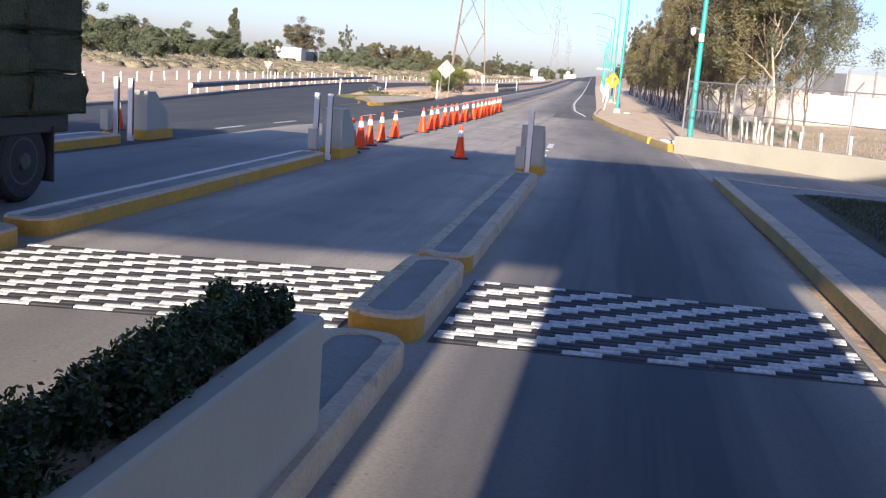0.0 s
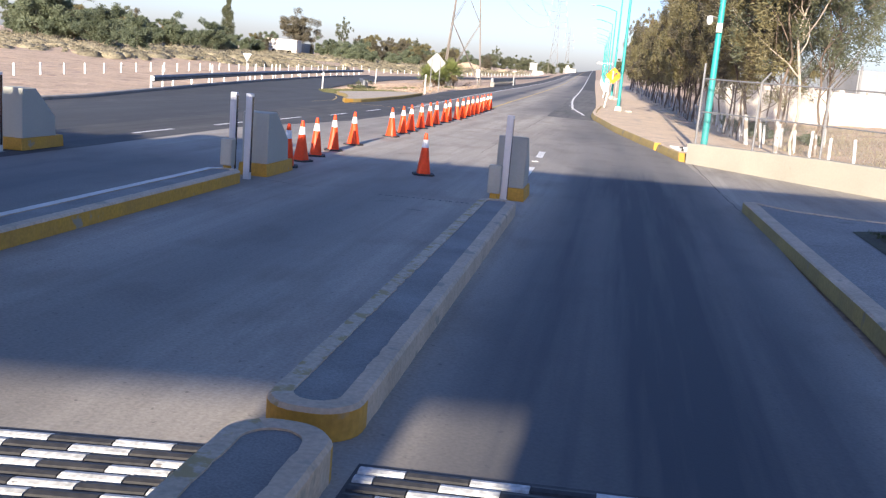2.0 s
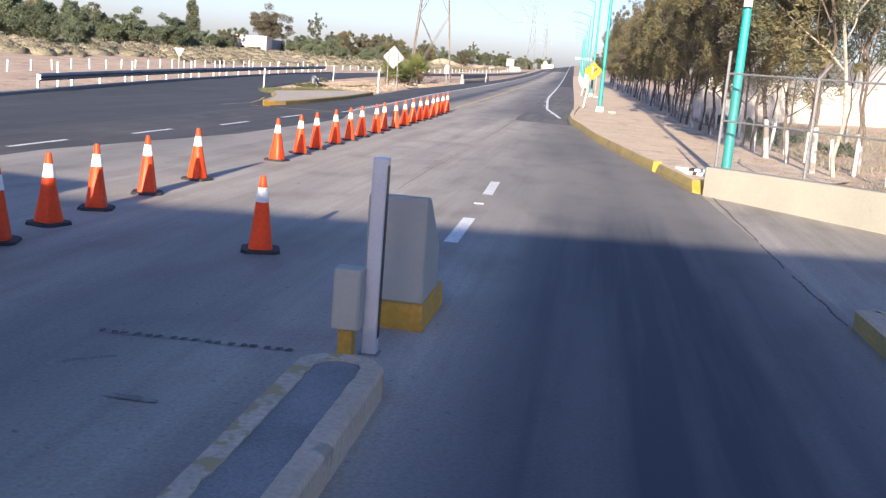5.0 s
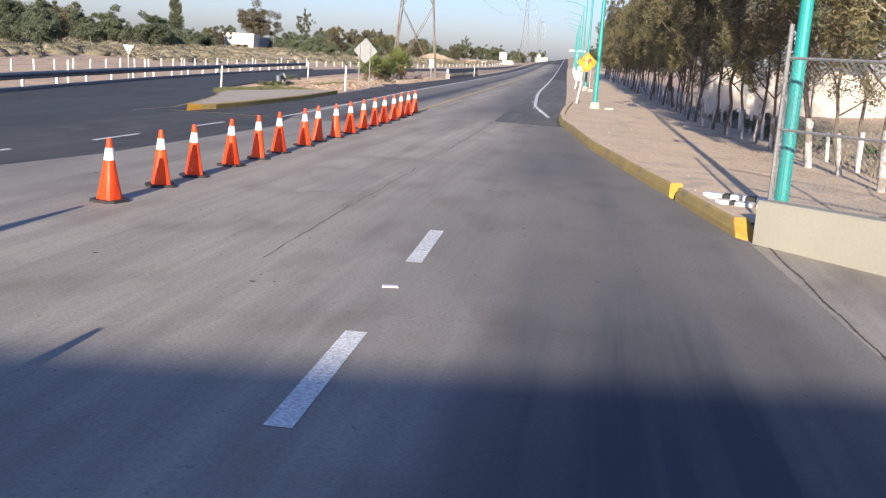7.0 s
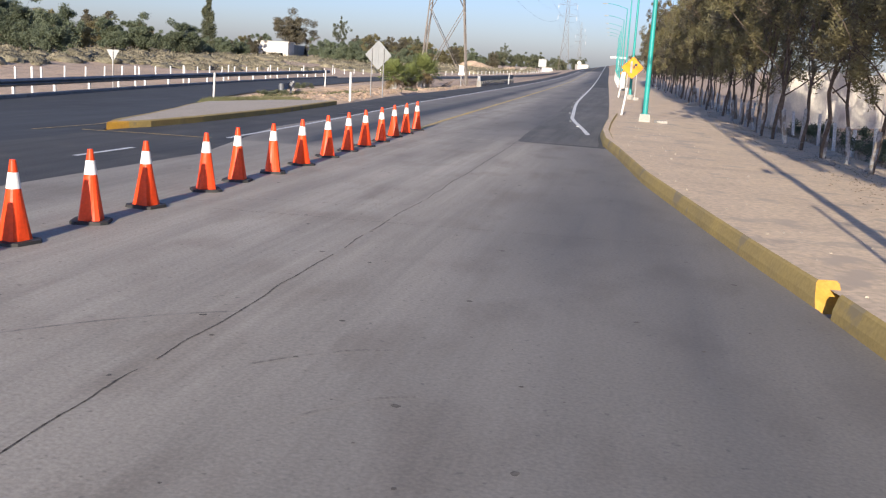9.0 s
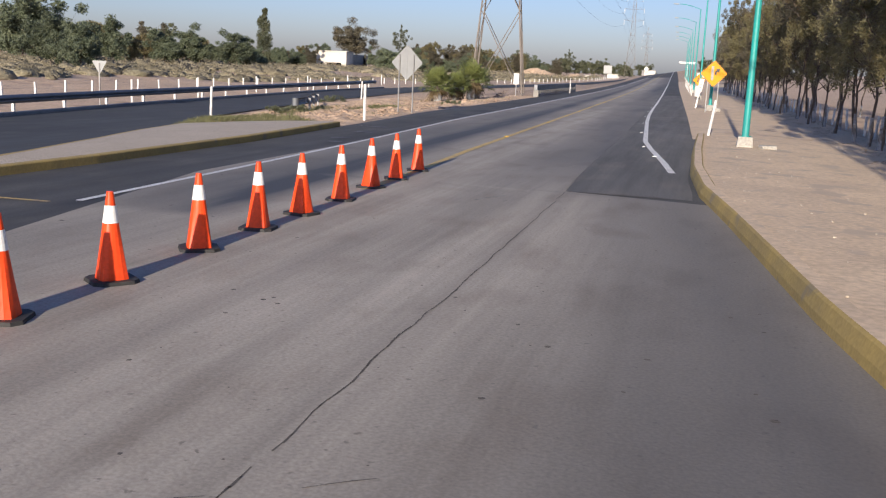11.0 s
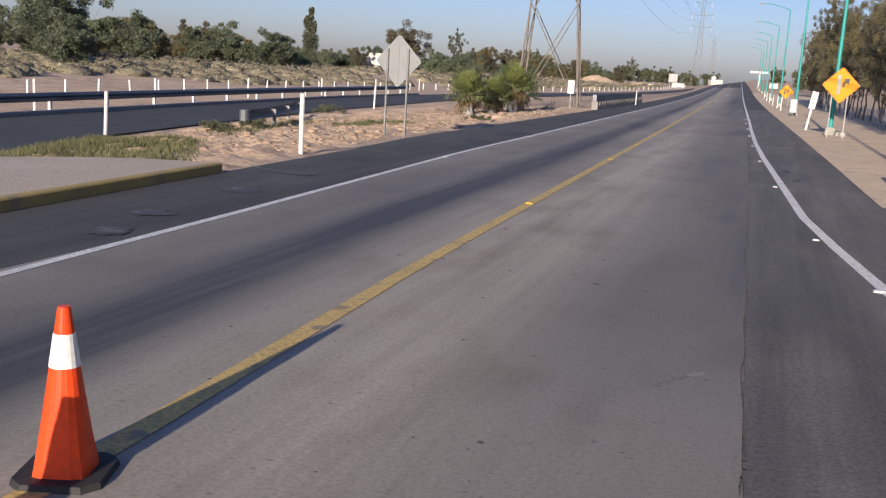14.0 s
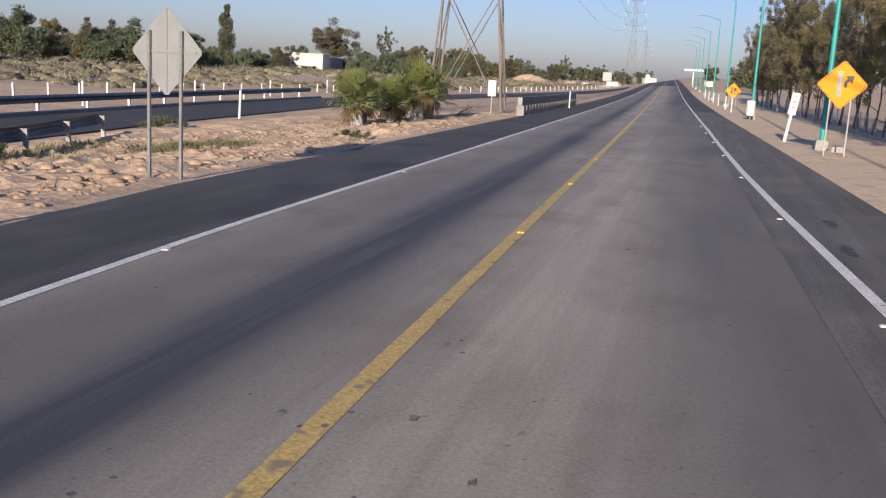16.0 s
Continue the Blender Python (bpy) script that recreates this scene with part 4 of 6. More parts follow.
def kerb(name, pts, material, label, prof=KERB_PROF, category="kerb", end=0.0, top=None):
    """A kerb along a line; end slopes its first face back and paints it yellow, top is the stuff on its upper face."""
    bm = bmesh.new()
    sweep(bm, [(x, y, land(x, y)) for x, y in pts], prof)
    bm.verts.ensure_lookup_table()
    first = set(bm.verts[:len(prof)])
    d = (Vector(pts[1]) - Vector(pts[0])).normalized() if end else Vector((0, 1))
    for v in first:
        k = max(0.0, v.co.z - land(v.co.x, v.co.y)) / 0.2 * end
        v.co += Vector((d.x * k, d.y * k, 0))
    for f in bm.faces:
        if end and set(f.verts) == first:
            f.material_index = 1
        elif top and f.normal.z > 0.8:
            f.material_index = 2
    o = part(name, bm, material)
    if end or top:
        o.data.materials.append(KERB_YELLOW)
        o.data.materials.append(top or material)
    return tagged(o, label, category, kind="structure")


def dense(pts, s=1.0):
    out = []
    for (x0, y0), (x1, y1) in zip(pts, pts[1:]):
        n = max(1, int(math.hypot(x1 - x0, y1 - y0) / s))
        out += [(x0 + (x1 - x0) * i / n, y0 + (y1 - y0) * i / n) for i in range(n)]
    return out + [pts[-1]]


def on_kerb(y):
    return (lerp_line(KERB_RIGHT, y), y)


kerb("kerb", [on_kerb(28.96)] + [on_kerb(y) for y in np.arange(29.6, 32.0, 0.4)] + [on_kerb(32.08)], KERB_OLD, "faded yellow kerb stone with a bright painted end", end=0.36, top=PALE_DIRT)
kerb("kerb", [on_kerb(32.4)] + [on_kerb(y) for y in np.arange(33.0, 63.6, 0.6)], KERB_OLD, "long weathered yellow kerb beside the dirt verge", end=0.2, top=PALE_DIRT)
bm = bmesh.new()
box(bm, (2.2, 29.4, -0.15), (3.3, 29.52, 0.125), 0.01)
tagged(part("drain_edge", bm, SIDEWALK), "rough concrete lip of the drain behind the kerb", "drain", kind="structure")
# striped drain stones behind the kerb gap
for m, x, y, z, w in ((WHITE_POST, 2.1, 31.66, 0.03, 0.14), (RUBBER, 2.29, 31.6, 0.03, 0.045), (WHITE_POST, 2.45, 31.56, 0.03, 0.11), (RUBBER, 2.63, 31.51, 0.03, 0.07), (WHITE_POST, 2.82, 31.46, 0.03, 0.12),
                      (WHITE_POST, 2.17, 31.08, 0.01, 0.1), (RUBBER, 2.3, 31.03, 0.01, 0.035), (WHITE_POST, 2.45, 30.97, 0.01, 0.12), (WHITE_POST, 2.72, 30.87, 0.01, 0.11)):
    bm = bmesh.new()
    box(bm, (-w, -0.10, 0), (w, 0.10, 0.16), 0.015, pose(x, y, z + 0.04, 0, 0, -17))
    tagged(part("kerb_stone", bm, m), "black or white painted kerb stone by the drain", "kerb stone", "drain kerb stones")

grid_sheet("verge", lambda y: (lerp_line(KERB_RIGHT, y) + 0.15, lerp_line([(2.9, 28.9), (6.2, 34), (5.6, 45), (4.6, 64)], y)), steps((29.4, 63.5, 0.7)), 14,
           lambda x, y: 0.15 - 0.1 * smooth01((x - lerp_line(KERB_RIGHT, y) - 1.5) / 4) + 0.02 * noise.noise((x * 1.3, y * 1.3, 1)), PALE_DIRT, "pale packed dirt verge behind the kerb", category="verge")
grid_sheet("verge", lambda y: (main_right(y) - 0.1, main_right(y) + lerp_line([(5.7, 63.5), (6, 80), (9, 200)], y)), steps((63.5, 110, 1.0), (110, 240, 5)), 10,
           lambda x, y: land(x, y) + 0.012 + (0.05 + 0.03 * noise.noise((x * 1.1, y * 1.1, 1))) * smooth01((x - main_right(y)) / 0.8), PALE_DIRT, "pale dirt verge along the shoulder", category="verge")

rk = kerb("kerb", [(2.66, 19.62), (2.75, 16), (2.86, 12), (2.9, 8), (2.92, -20)][::-1], KERB_OLD, "cream concrete kerb along the toll lane", [(-0.0, -0.02), (-0.0, 0.16), (0.02, 0.18), (0.2, 0.18), (0.2, -0.02)])
rk.data.materials.append(KERB_CREAM)
for p in rk.data.polygons:
    if p.normal.z > 0.4:
        p.material_index = 1
kerb("kerb", dense([(2.86, 19.72), (3.4, 19.12), (4.2, 18.87), (5.2, 18.77), (11.9, 18.4)], 0.8), KERB_CREAM, "cream concrete kerb across the sidewalk end", [(0.0, -0.02), (0.0, 0.17), (0.02, 0.18), (0.12, 0.18), (0.12, -0.02)])
bm = bmesh.new()
bm.faces.new([bm.verts.new((x, y, 0.165)) for x, y in ((3.1, -20), (12, -20), (12, 18.4), (5.2, 18.75), (4.2, 18.85), (3.4, 19.1), (2.9, 19.62))])
tagged(part("sidewalk", bm, SIDEWALK), "grey concrete sidewalk in the shade", "sidewalk", kind="structure")
bm = bmesh.new()
cap(bm, [(3.9, -5), (11, -5), (11, 17.4), (4.5, 17.75), (3.9, 17.3)], 0.172)
tagged(part("lawn_bed", bm, LAWN_SOIL), "soil bed under the lawn", "lawn bed", kind="structure")
rng = random.Random(5)
V, F = [], []
for i in range(42000):
    x, y = rng.uniform(4.12, 9.5), rng.uniform(2.0, 17.5)
    if x - 4.1 < 0.12 * rng.random() or y > 17.2 + 0.3 * rng.random():
        continue
    a = rng.uniform(0, 6.3)
    h, w = rng.uniform(0.03, 0.07), 0.007
    k = len(V)
    V += [(x - w * math.cos(a), y - w * math.sin(a), 0.172), (x + w * math.cos(a), y + w * math.sin(a), 0.172), (x + rng.uniform(-0.04, 0.04), y + rng.uniform(-0.04, 0.04), 0.172 + h)]
    F.append((k, k + 1, k + 2))
tagged(from_arrays("lawn", V, F, GRASS), "short green lawn beside the sidewalk", "grass", kind="stuff")

# low cream wall with fence
WALL = [(2.47, 28.9), (3.98, 27.16), (5.3, 25.64), (6.3, 24.49), (10.2, 20.0)]
wall = thing("low_wall", "low cream rendered wall under the wire fence", "wall", kind="structure")
bm = bmesh.new()
sweep(bm, [(x, y, 0.035 * (min(x, 5.5) - 2.4)) for x, y in dense(WALL[::-1], 1.0)], [(-0.0, -0.2), (-0.0, 0.505), (-0.02, 0.525), (-0.28, 0.525), (-0.30, 0.505), (-0.30, -0.2)][::-1])
part("wall_body", bm, CREAM_WALL, wall)

fence = thing("wire_fence", "chain-link fence with angled galvanised posts on the low wall", "fence")
FD = Vector((0.655, -0.756, 0))
FP = [Vector((2.47, 29.22, 0.45)) + FD * d for d in (0.0, 1.95, 3.95, 5.95, 7.95, 9.95, 11.95)]
FS = Vector((0.756, 0.655, 0))
for i, p in enumerate(FP):
    bm = bmesh.new()
    tube(bm, p, p + Vector((0, 0, 1.78 if i else 2.15)), 0.028, 0.028, 8)
    if i:
        tube(bm, p + Vector((0, 0, 1.77)), p + Vector((0, 0, 2.02)) + FS * 0.28, 0.022, 0.018, 8)
    part("post", bm, GALV, fence)
for z in (2.2, 1.35):
    bm = bmesh.new()
    tube(bm, FP[0] + Vector((0, 0, z - 0.45)), FP[-1] + Vector((0, 0, z - 0.45)), 0.02, 0.02, 6)
    part("rail", bm, GALV, fence)
V, F = [], []


def wire(V, F, a, b, r=0.0016):
    a, b = Vector(a), Vector(b)
    d = (b - a).normalized()
    u = d.cross(Vector((0.3, 0.9, 0.2))).normalized() * r
    v = d.cross(u).normalized() * r
    k = len(V)
    for p in (a, b):
        V.extend((p + u, p - 0.5 * u + 0.87 * v, p - 0.5 * u - 0.87 * v))
    F.extend(((k, k + 1, k + 4, k + 3), (k + 1, k + 2, k + 5, k + 4), (k + 2, k, k + 3, k + 5)))


Z0, Z1, LEN = 0.5, 2.2, 11.95
d = -1.7
while d < LEN:
    for s in (1, -1):
        a, b = (d, Z0), (d + 1.7, Z1)
        if s < 0:
            a, b = (d, Z1), (d + 1.7, Z0)
        t0, t1 = max(0, -a[0] / 1.7), min(1, (LEN - a[0]) / 1.7)
        if t1 > t0:
            p, q = [(a[0] + 1.7 * t, a[1] + (b[1] - a[1]) * t) for t in (t0, t1)]
            wire(V, F, Vector((2.47, 29.22, p[1])) + FD * p[0], Vector((2.47, 29.22, q[1])) + FD * q[0])
    d += 0.075
tagged(from_arrays("wire_mesh", V, F, GALV, fence, "diamond wire mesh"), kind="stuff")

# ---- street lamps ----
def street_lamp(x, y, label, base=True, z=None, height=9.5):
    z = land(x, y) + 0.03 if z is None else z
    t = thing("street_lamp", label, "street lamp", (x, y, z), 0, "teal street lamps")
    b = 0.35 if base else 0.0
    if base:
        bm = bmesh.new()
        vs = box(bm, (-0.23, -0.23, -0.1), (0.23, 0.23, 0.36), 0.02)
        for v in vs:
            if v.co.z > 0.2:
                v.co.x *= 0.8
                v.co.y *= 0.8
        part("pedestal", bm, ROOF_CONC, t, "rough concrete pedestal")
    bm = bmesh.new()
    tube(bm, (0, 0, b - 0.02), (0, 0, height), 0.095, 0.05, 14)
    lathe(bm, [(0.15, b - 0.001), (0.15, b + 0.025)], 14)
    part("pole", bm, TEAL, t, smooth=False)
    bm = bmesh.new()
    prev = Vector((0, 0, height - 0.05))
    for i in range(1, 7):
        p = Vector((-2.4 * i / 6, 0, height - 0.05 + 0.55 * math.sin(i / 6 * 1.57)))
        tube(bm, prev, p, 0.034, 0.034, 8)
        prev = p
    part("arm", bm, TEAL, t)
    bm = bmesh.new()
    lathe(bm, [(0.02, 0.0), (0.10, 0.08), (0.14, 0.35), (0.10, 0.62), (0.03, 0.7)], 12, (0, 0, 0), "x")
    bmesh.ops.transform(bm, matrix=pose(prev.x, 0, prev.z, 0, 0, 180) @ Matrix.Diagonal((1, 1, 0.45, 1)), verts=bm.verts)
    part("lamp_head", bm, BLOCK, t, "grey luminaire head")
    return t


lamp1 = street_lamp(2.76, 30.02, "tall teal street lamp pole with a dome camera", base=False, z=0.08)
bm = bmesh.new()
tube(bm, (0, 0, 3.72), (-0.28, 0, 3.78), 0.015, 0.015, 6)
part("camera_arm", bm, GALV, lamp1)
bm = bmesh.new()
lathe(bm, [(0.02, 0.16), (0.075, 0.14), (0.085, 0.02), (0.08, 0.0), (0.06, -0.06), (0.02, -0.09)], 14, (-0.28, 0, 3.62))
part("dome_camera", bm, WHITE_POST, lamp1, "white dome security camera", smooth=True)
bm = bmesh.new()
box(bm, (-0.10, -0.16, 3.35), (0.06, -0.09, 3.6), 0.01)
part("junction_box", bm, BLOCK, lamp1)
street_lamp(0.18, 59.3, "tall teal street lamp on a concrete pedestal beside the road", z=0.06)
lamp = street_lamp(-0.70, 90.3, "tall teal street lamp on a concrete pedestal behind a sign")
for y in (119, 149, 179, 209, 239, 269, 300):
    x = -0.7 - 0.031 * (y - 90)
    copy_thing(lamp, pose(x, y, land(x, y) + 0.03))
for x, y in ((0.75, 59.0), (-0.35, 89.6)):
    bm = bmesh.new()
    box(bm, (-0.2, -0.15, -0.04), (0.2, 0.15, 0.2), 0.03, pose(x, y, 0.04, 0, 0, 20))
    tagged(part("concrete_stump", bm, ROOF_CONC), "low concrete stump beside a lamp pedestal", "concrete block")

# pebbles and dry litter on the verge
V, F = [], []
rng = random.Random(63)
for i in range(160):
    y = rng.uniform(29.5, 63)
    x = lerp_line(KERB_RIGHT, y) + 0.22 + abs(rng.gauss(0, 1.3))
    if x > lerp_line([(2.9, 28.9), (6.2, 34), (5.6, 45), (4.6, 64)], y) - 0.2:
        continue
    z = 0.15 - 0.1 * smooth01((x - lerp_line(KERB_RIGHT, y) - 1.5) / 4) + 0.02 * noise.noise((x * 1.3, y * 1.3, 1)) - 0.004
    r = 0.006 + abs(rng.gauss(0, 0.008))
    k = len(V)
    for rr, zz in ((1.0, 0.0), (0.6, 0.7)):
        V += [(x + r * rr * rng.uniform(0.7, 1.3) * math.cos(q * 1.2566), y + r * rr * rng.uniform(0.7, 1.3) * math.sin(q * 1.2566), z + zz * r) for q in range(5)]
    F += [(k + q, k + (q + 1) % 5, k + 5 + (q + 1) % 5, k + 5 + q) for q in range(5)] + [tuple(k + 5 + q for q in range(5))]
tagged(from_arrays("pebbles", V, F, ISLAND_TOP), "small pale pebbles scattered on the dirt verge", "pebbles", kind="stuff")

# ---- traffic island on the left ----
isl = thing("traffic_island", "wedge-shaped concrete traffic island with faded yellow kerb", "traffic island", kind="structure")
front = dense(ISLAND_FRONT, 0.3)
back = dense(ISLAND_BACK, 0.3)
bm = bmesh.new()
sweep(bm, [(x, y, land(x, y)) for x, y in back[::-1][:-1] + front], [(0.0, -0.05), (0.0, 0.13), (-0.02, 0.15), (-0.16, 0.15), (-0.16, -0.05)])
k = part("kerb", bm, KERB_OLD, isl)
k.data.materials.append(KERB_YELLOW)
for p in k.data.polygons:
    if p.center.y < 43.85:
        p.material_index = 1
V, F = [], []
ys = np.linspace(43.6, 59.6, 33)
for y in ys:
    a, b = lerp_line(ISLAND_BACK, y) + 0.12, lerp_line(ISLAND_FRONT, y) - 0.12
    for i in range(9):
        x = a + (b - a) * i / 8
        V.append((x, y, land(x, y) + 0.145))
for j in range(len(ys) - 1):
    for i in range(8):
        F.append((j * 9 + i, j * 9 + i + 1, j * 9 + i + 10, j * 9 + i + 9))
from_arrays("top", V, F, ISLAND_TOP, isl, "pale concrete top")

kerb("kerb", dense([(x - 0.02, y) for x, y in LEFT_FAR if 30 < y < 130][::-1], 1.5), SIDEWALK, "pale low concrete kerb along the far carriageway", [(0.0, -0.05), (0.0, 0.1), (0.03, 0.13), (0.3, 0.13), (0.3, -0.05)])

# ---- guard rails ----
def guard_rail(pts, label, h=0.72, gap=3.8, name="guard_rail", posts=None):
    t = thing(name, label, "guard rail")
    path = [(x, y, land(x, y)) for x, y in dense(pts, 1.5)]
    w = [(0.0, 0.41), (0.03, 0.44), (0.08, 0.49), (0.08, 0.53), (0.02, 0.565), (0.08, 0.60), (0.08, 0.64), (0.03, 0.69), (0.0, 0.72)]
    w = [(u, v + h - 0.72) for u, v in w]
    prof = w + [(u - 0.012, v) for u, v in w[::-1]]
    bm = bmesh.new()
    sweep(bm, path, prof)
    part("rail", bm, RAIL, t, "corrugated steel rail")
    total, nxt = 0.0, 0.3
    for a, b in zip(path, path[1:]):
        L = (Vector(b) - Vector(a)).length
        while nxt < total + L:
            p = Vector(a).lerp(Vector(b), (nxt - total) / L)
            bm = bmesh.new()
            d = (Vector(b) - Vector(a)).normalized()
            m = Matrix.Translation(p) @ pose(0, 0, 0, 0, 0, math.degrees(math.atan2(d.y, d.x)) - 90)
            box(bm, (-0.22, -0.055, -0.15), (-0.12, 0.055, h - 0.04), 0.0, m)
            box(bm, (-0.12, -0.045, h - 0.27), (-0.012, 0.045, h - 0.04), 0.0, m)
            part("post", bm, posts or WHITE_POST, t, "steel post" if posts else "white painted post")
            nxt += gap
        total += L
    return t


guard_rail([(x - 0.35, y) for x, y in ((-22.0, 47.3), (-23.6, 56), (-26.1, 71), (-28.5, 88), (-30.8, 107), (-32.8, 125))], "long dark steel guard rail along the far carriageway edge")
short_rail = guard_rail([(-21.4, 81.6), (-20.4, 78.6), (-19.2, 75.2), (-18.5, 72.5)], "short bent steel guard rail in the median dirt", h=0.68, gap=3.1, posts=GALV)
bm = bmesh.new()
tube(bm, (-18.52, 72.48, land(-18.5, 72.5) + 0.36), (-18.52, 72.48, land(-18.5, 72.5) + 0.7), 0.15, 0.15, 14)
part("end_terminal", bm, RAIL, short_rail, "rounded steel rail end")
gr = thing("bridge_parapet", "low dark bridge parapet with closely spaced posts beside the highway", "parapet")
px = lambda y: yellow_x(y) - 5.95
bm = bmesh.new()
sweep(bm, [(px(y), y, land(px(y), y)) for y in np.arange(107, 137.1, 3.0)], [(-0.12, 0.5), (-0.12, 0.92), (0.12, 0.92), (0.12, 0.5)])
part("top_rail", bm, RAIL, gr)
bm = bmesh.new()
box(bm, (-0.2, -0.09, -0.2), (0.2, 0.09, 0.5))
pm = part("post", bm, SIDEWALK, gr, "pale concrete post")
pm.matrix_basis = pose(px(107.2) + 0.02, 107.2, land(px(107.2), 107.2))
for i in range(1, 26):
    y = 107.2 + 1.17 * i
    o = pm.copy()
    scene.collection.objects.link(o)
    o.matrix_basis = pose(px(y) + 0.02, y, land(px(y), y))

# ---- white marker posts ----
def marker_post(h, r, label, group, band=False):
    t = thing("marker_post", label, "marker post", group=group)
    bm = bmesh.new()
    lathe(bm, [(r, -0.1), (r, h - 0.01), (r * 0.7, h)], 10)
    part("post", bm, WHITE_POST, t)
    if band:
        bm = bmesh.new()
        lathe(bm, [(r + 0.002, h - 0.2), (r + 0.002, h - 0.12)], 10)
        part("reflector", bm, GALV, t, "grey reflector band")
    return t


mp = marker_post(1.19, 0.05, "tall white round marker post in the median dirt", "median marker posts")
mp.matrix_basis = pose(-12.13, 63.85, 0.0)
for x, y in ((-20.4, 68.3), (-23.4, 94.3)):
    copy_thing(mp, pose(x, y, land(x, y), 0, 2, 0))
mp2 = marker_post(1.15, 0.055, "tall white marker post behind the guard rail", "guard rail marker posts")
mp2.matrix_basis = pose(-23.4, 50.4, land(-23.4, 50.4))
for x, y in ((-25.6, 61.5), (-27.5, 73.6), (-29.5, 83.4), (-31.5, 95), (-33.2, 108), (-35, 122), (-37, 138)):
    copy_thing(mp2, pose(x, y, land(x, y)))
mp3 = marker_post(1.15, 0.045, "white marker post leaning by the shoulder", "shoulder marker posts")
mp3.matrix_basis = pose(-0.74, 65.4, 0.06, 0, 7, 0)
copy_thing(mp3, pose(-13.3, 123.0, land(-13.3, 123)))
for y in (132, 140, 152, 163, 175, 188):
    copy_thing(mp3, pose(yellow_x(y) + 6.2, y, land(0, y)))

# wire fence of short white posts along the field
field = thing("post_fence", "long low fence of short white posts along the dry field", "fence")
bm = bmesh.new()
box(bm, (-0.05, -0.05, -0.3), (0.05, 0.05, 0.70), 0.01)
fp = part("post", bm, WHITE_POST, field)
FENCE = [(-28.7, 36), (-31.9, 55), (-34.5, 70), (-37.5, 90), (-39.5, 110), (-40, 128), (-37.9, 148), (-36, 164), (-32.5, 182), (-30.5, 195), (-28, 227), (-25, 246), (-24, 276), (-27, 400)]
fx = lambda y: lerp_line(FENCE, y)
PY = [36 + 3.15 * i for i in range(84)]
rng = random.Random(3)
for i, y in enumerate(PY):
    o = fp if i == 0 else fp.copy()
    if i:
        scene.collection.objects.link(o)
    o.matrix_basis = pose(fx(y), y, ground_z(fx(y), y) - 0.02, rng.uniform(-3, 3), rng.uniform(-3, 3), 10)
V, F = [], []
for a, b in zip(PY, PY[1:]):
    for h in (0.3, 0.48, 0.66):
        wire(V, F, (fx(a), a, ground_z(fx(a), a) + h), (fx(b), b, ground_z(fx(b), b) + h), 0.003)
tagged(from_arrays("wire", V, F, GALV, field, "thin fence wire"), kind="stuff")

# ---- signs ----
def flat(bm, pts, y, thick=0.0):
    A = [bm.verts.new((p[0], y, p[1])) for p in pts]
    bm.faces.new(A)
    if thick:
        B = [bm.verts.new((p[0], y + thick, p[1])) for p in pts]
        bm.faces.new(B[::-1])
        for i in range(len(pts)):
            j = (i + 1) % len(pts)
            bm.faces.new((A[j], A[i], B[i], B[j]))
    bmesh.ops.recalc_face_normals(bm, faces=bm.faces)


def diamond(w, c=0.05):
    k = c * 0.7071
    return [(w - k, -k), (w - k, k), (k, w - k), (-k, w - k), (-w + k, k), (-w + k, -k), (-k, -w + k), (k, -w + k)]


def yellow_sign(x, y, zc, w, label, arrows, z0):
    t = thing("warning_sign", label, "road sign", (x, y, z0), 0)
    bm = bmesh.new()
    flat(bm, [(p[0], p[1] + zc) for p in diamond(w, 0.06)], -0.03, 0.006)
    pl = part("panel", bm, SIGN_YELLOW, t)
    # black border line
    bm = bmesh.new()
    o, i_ = diamond(w - 0.035, 0.055), diamond(w - 0.055, 0.05)
    A = [bm.verts.new((p[0], -0.0325, p[1] + zc)) for p in o]
    B = [bm.verts.new((p[0], -0.0325, p[1] + zc)) for p in i_]
    for k in range(8):
        bm.faces.new((A[k], A[(k + 1) % 8], B[(k + 1) % 8], B[k]))
    part("border", bm, SIGN_BLACK, pl, "thin black border line")
    for mat_, polys in arrows:
        for poly in polys:
            bm = bmesh.new()
            flat(bm, [(u * w, v * w + zc) for u, v in poly], -0.0335)
            part("symbol", bm, mat_, pl, "arrow symbol")
    for s in (-0.4, 0.4):
        bm = bmesh.new()
        box(bm, (s * w - 0.02, 0.0, -0.3), (s * w + 0.02, 0.03, zc + w * 0.4))
        part("leg", bm, GALV, t)
    return t


BAR = [(-0.2, -0.48), (-0.02, -0.48), (-0.02, 0.55), (-0.2, 0.55)]
ARM = [(0.05, -0.08), (0.17, -0.12), (0.19, 0.1), (0.27, 0.17), (0.36, 0.05), (0.43, 0.38), (0.10, 0.36), (0.19, 0.26), (0.07, 0.14)]
yellow_sign(-0.66, 87.5, 2.14, 0.72, "yellow diamond warning sign with a lane arrow on steel legs", [(SIGN_GREY, [BAR]), (SIGN_BLACK, [ARM])], 0.0)
UPA = [(0.12, -0.4), (0.26, -0.4), (0.26, 0.05), (0.42, 0.05), (0.19, 0.42), (-0.02, 0.05), (0.12, 0.05)]
yellow_sign(-2.0, 148.0, 1.55, 0.72, "yellow diamond two-way traffic sign with black arrows", [(SIGN_BLACK, [UPA, [(-u, -v) for u, v in UPA]])], land(-2, 148))

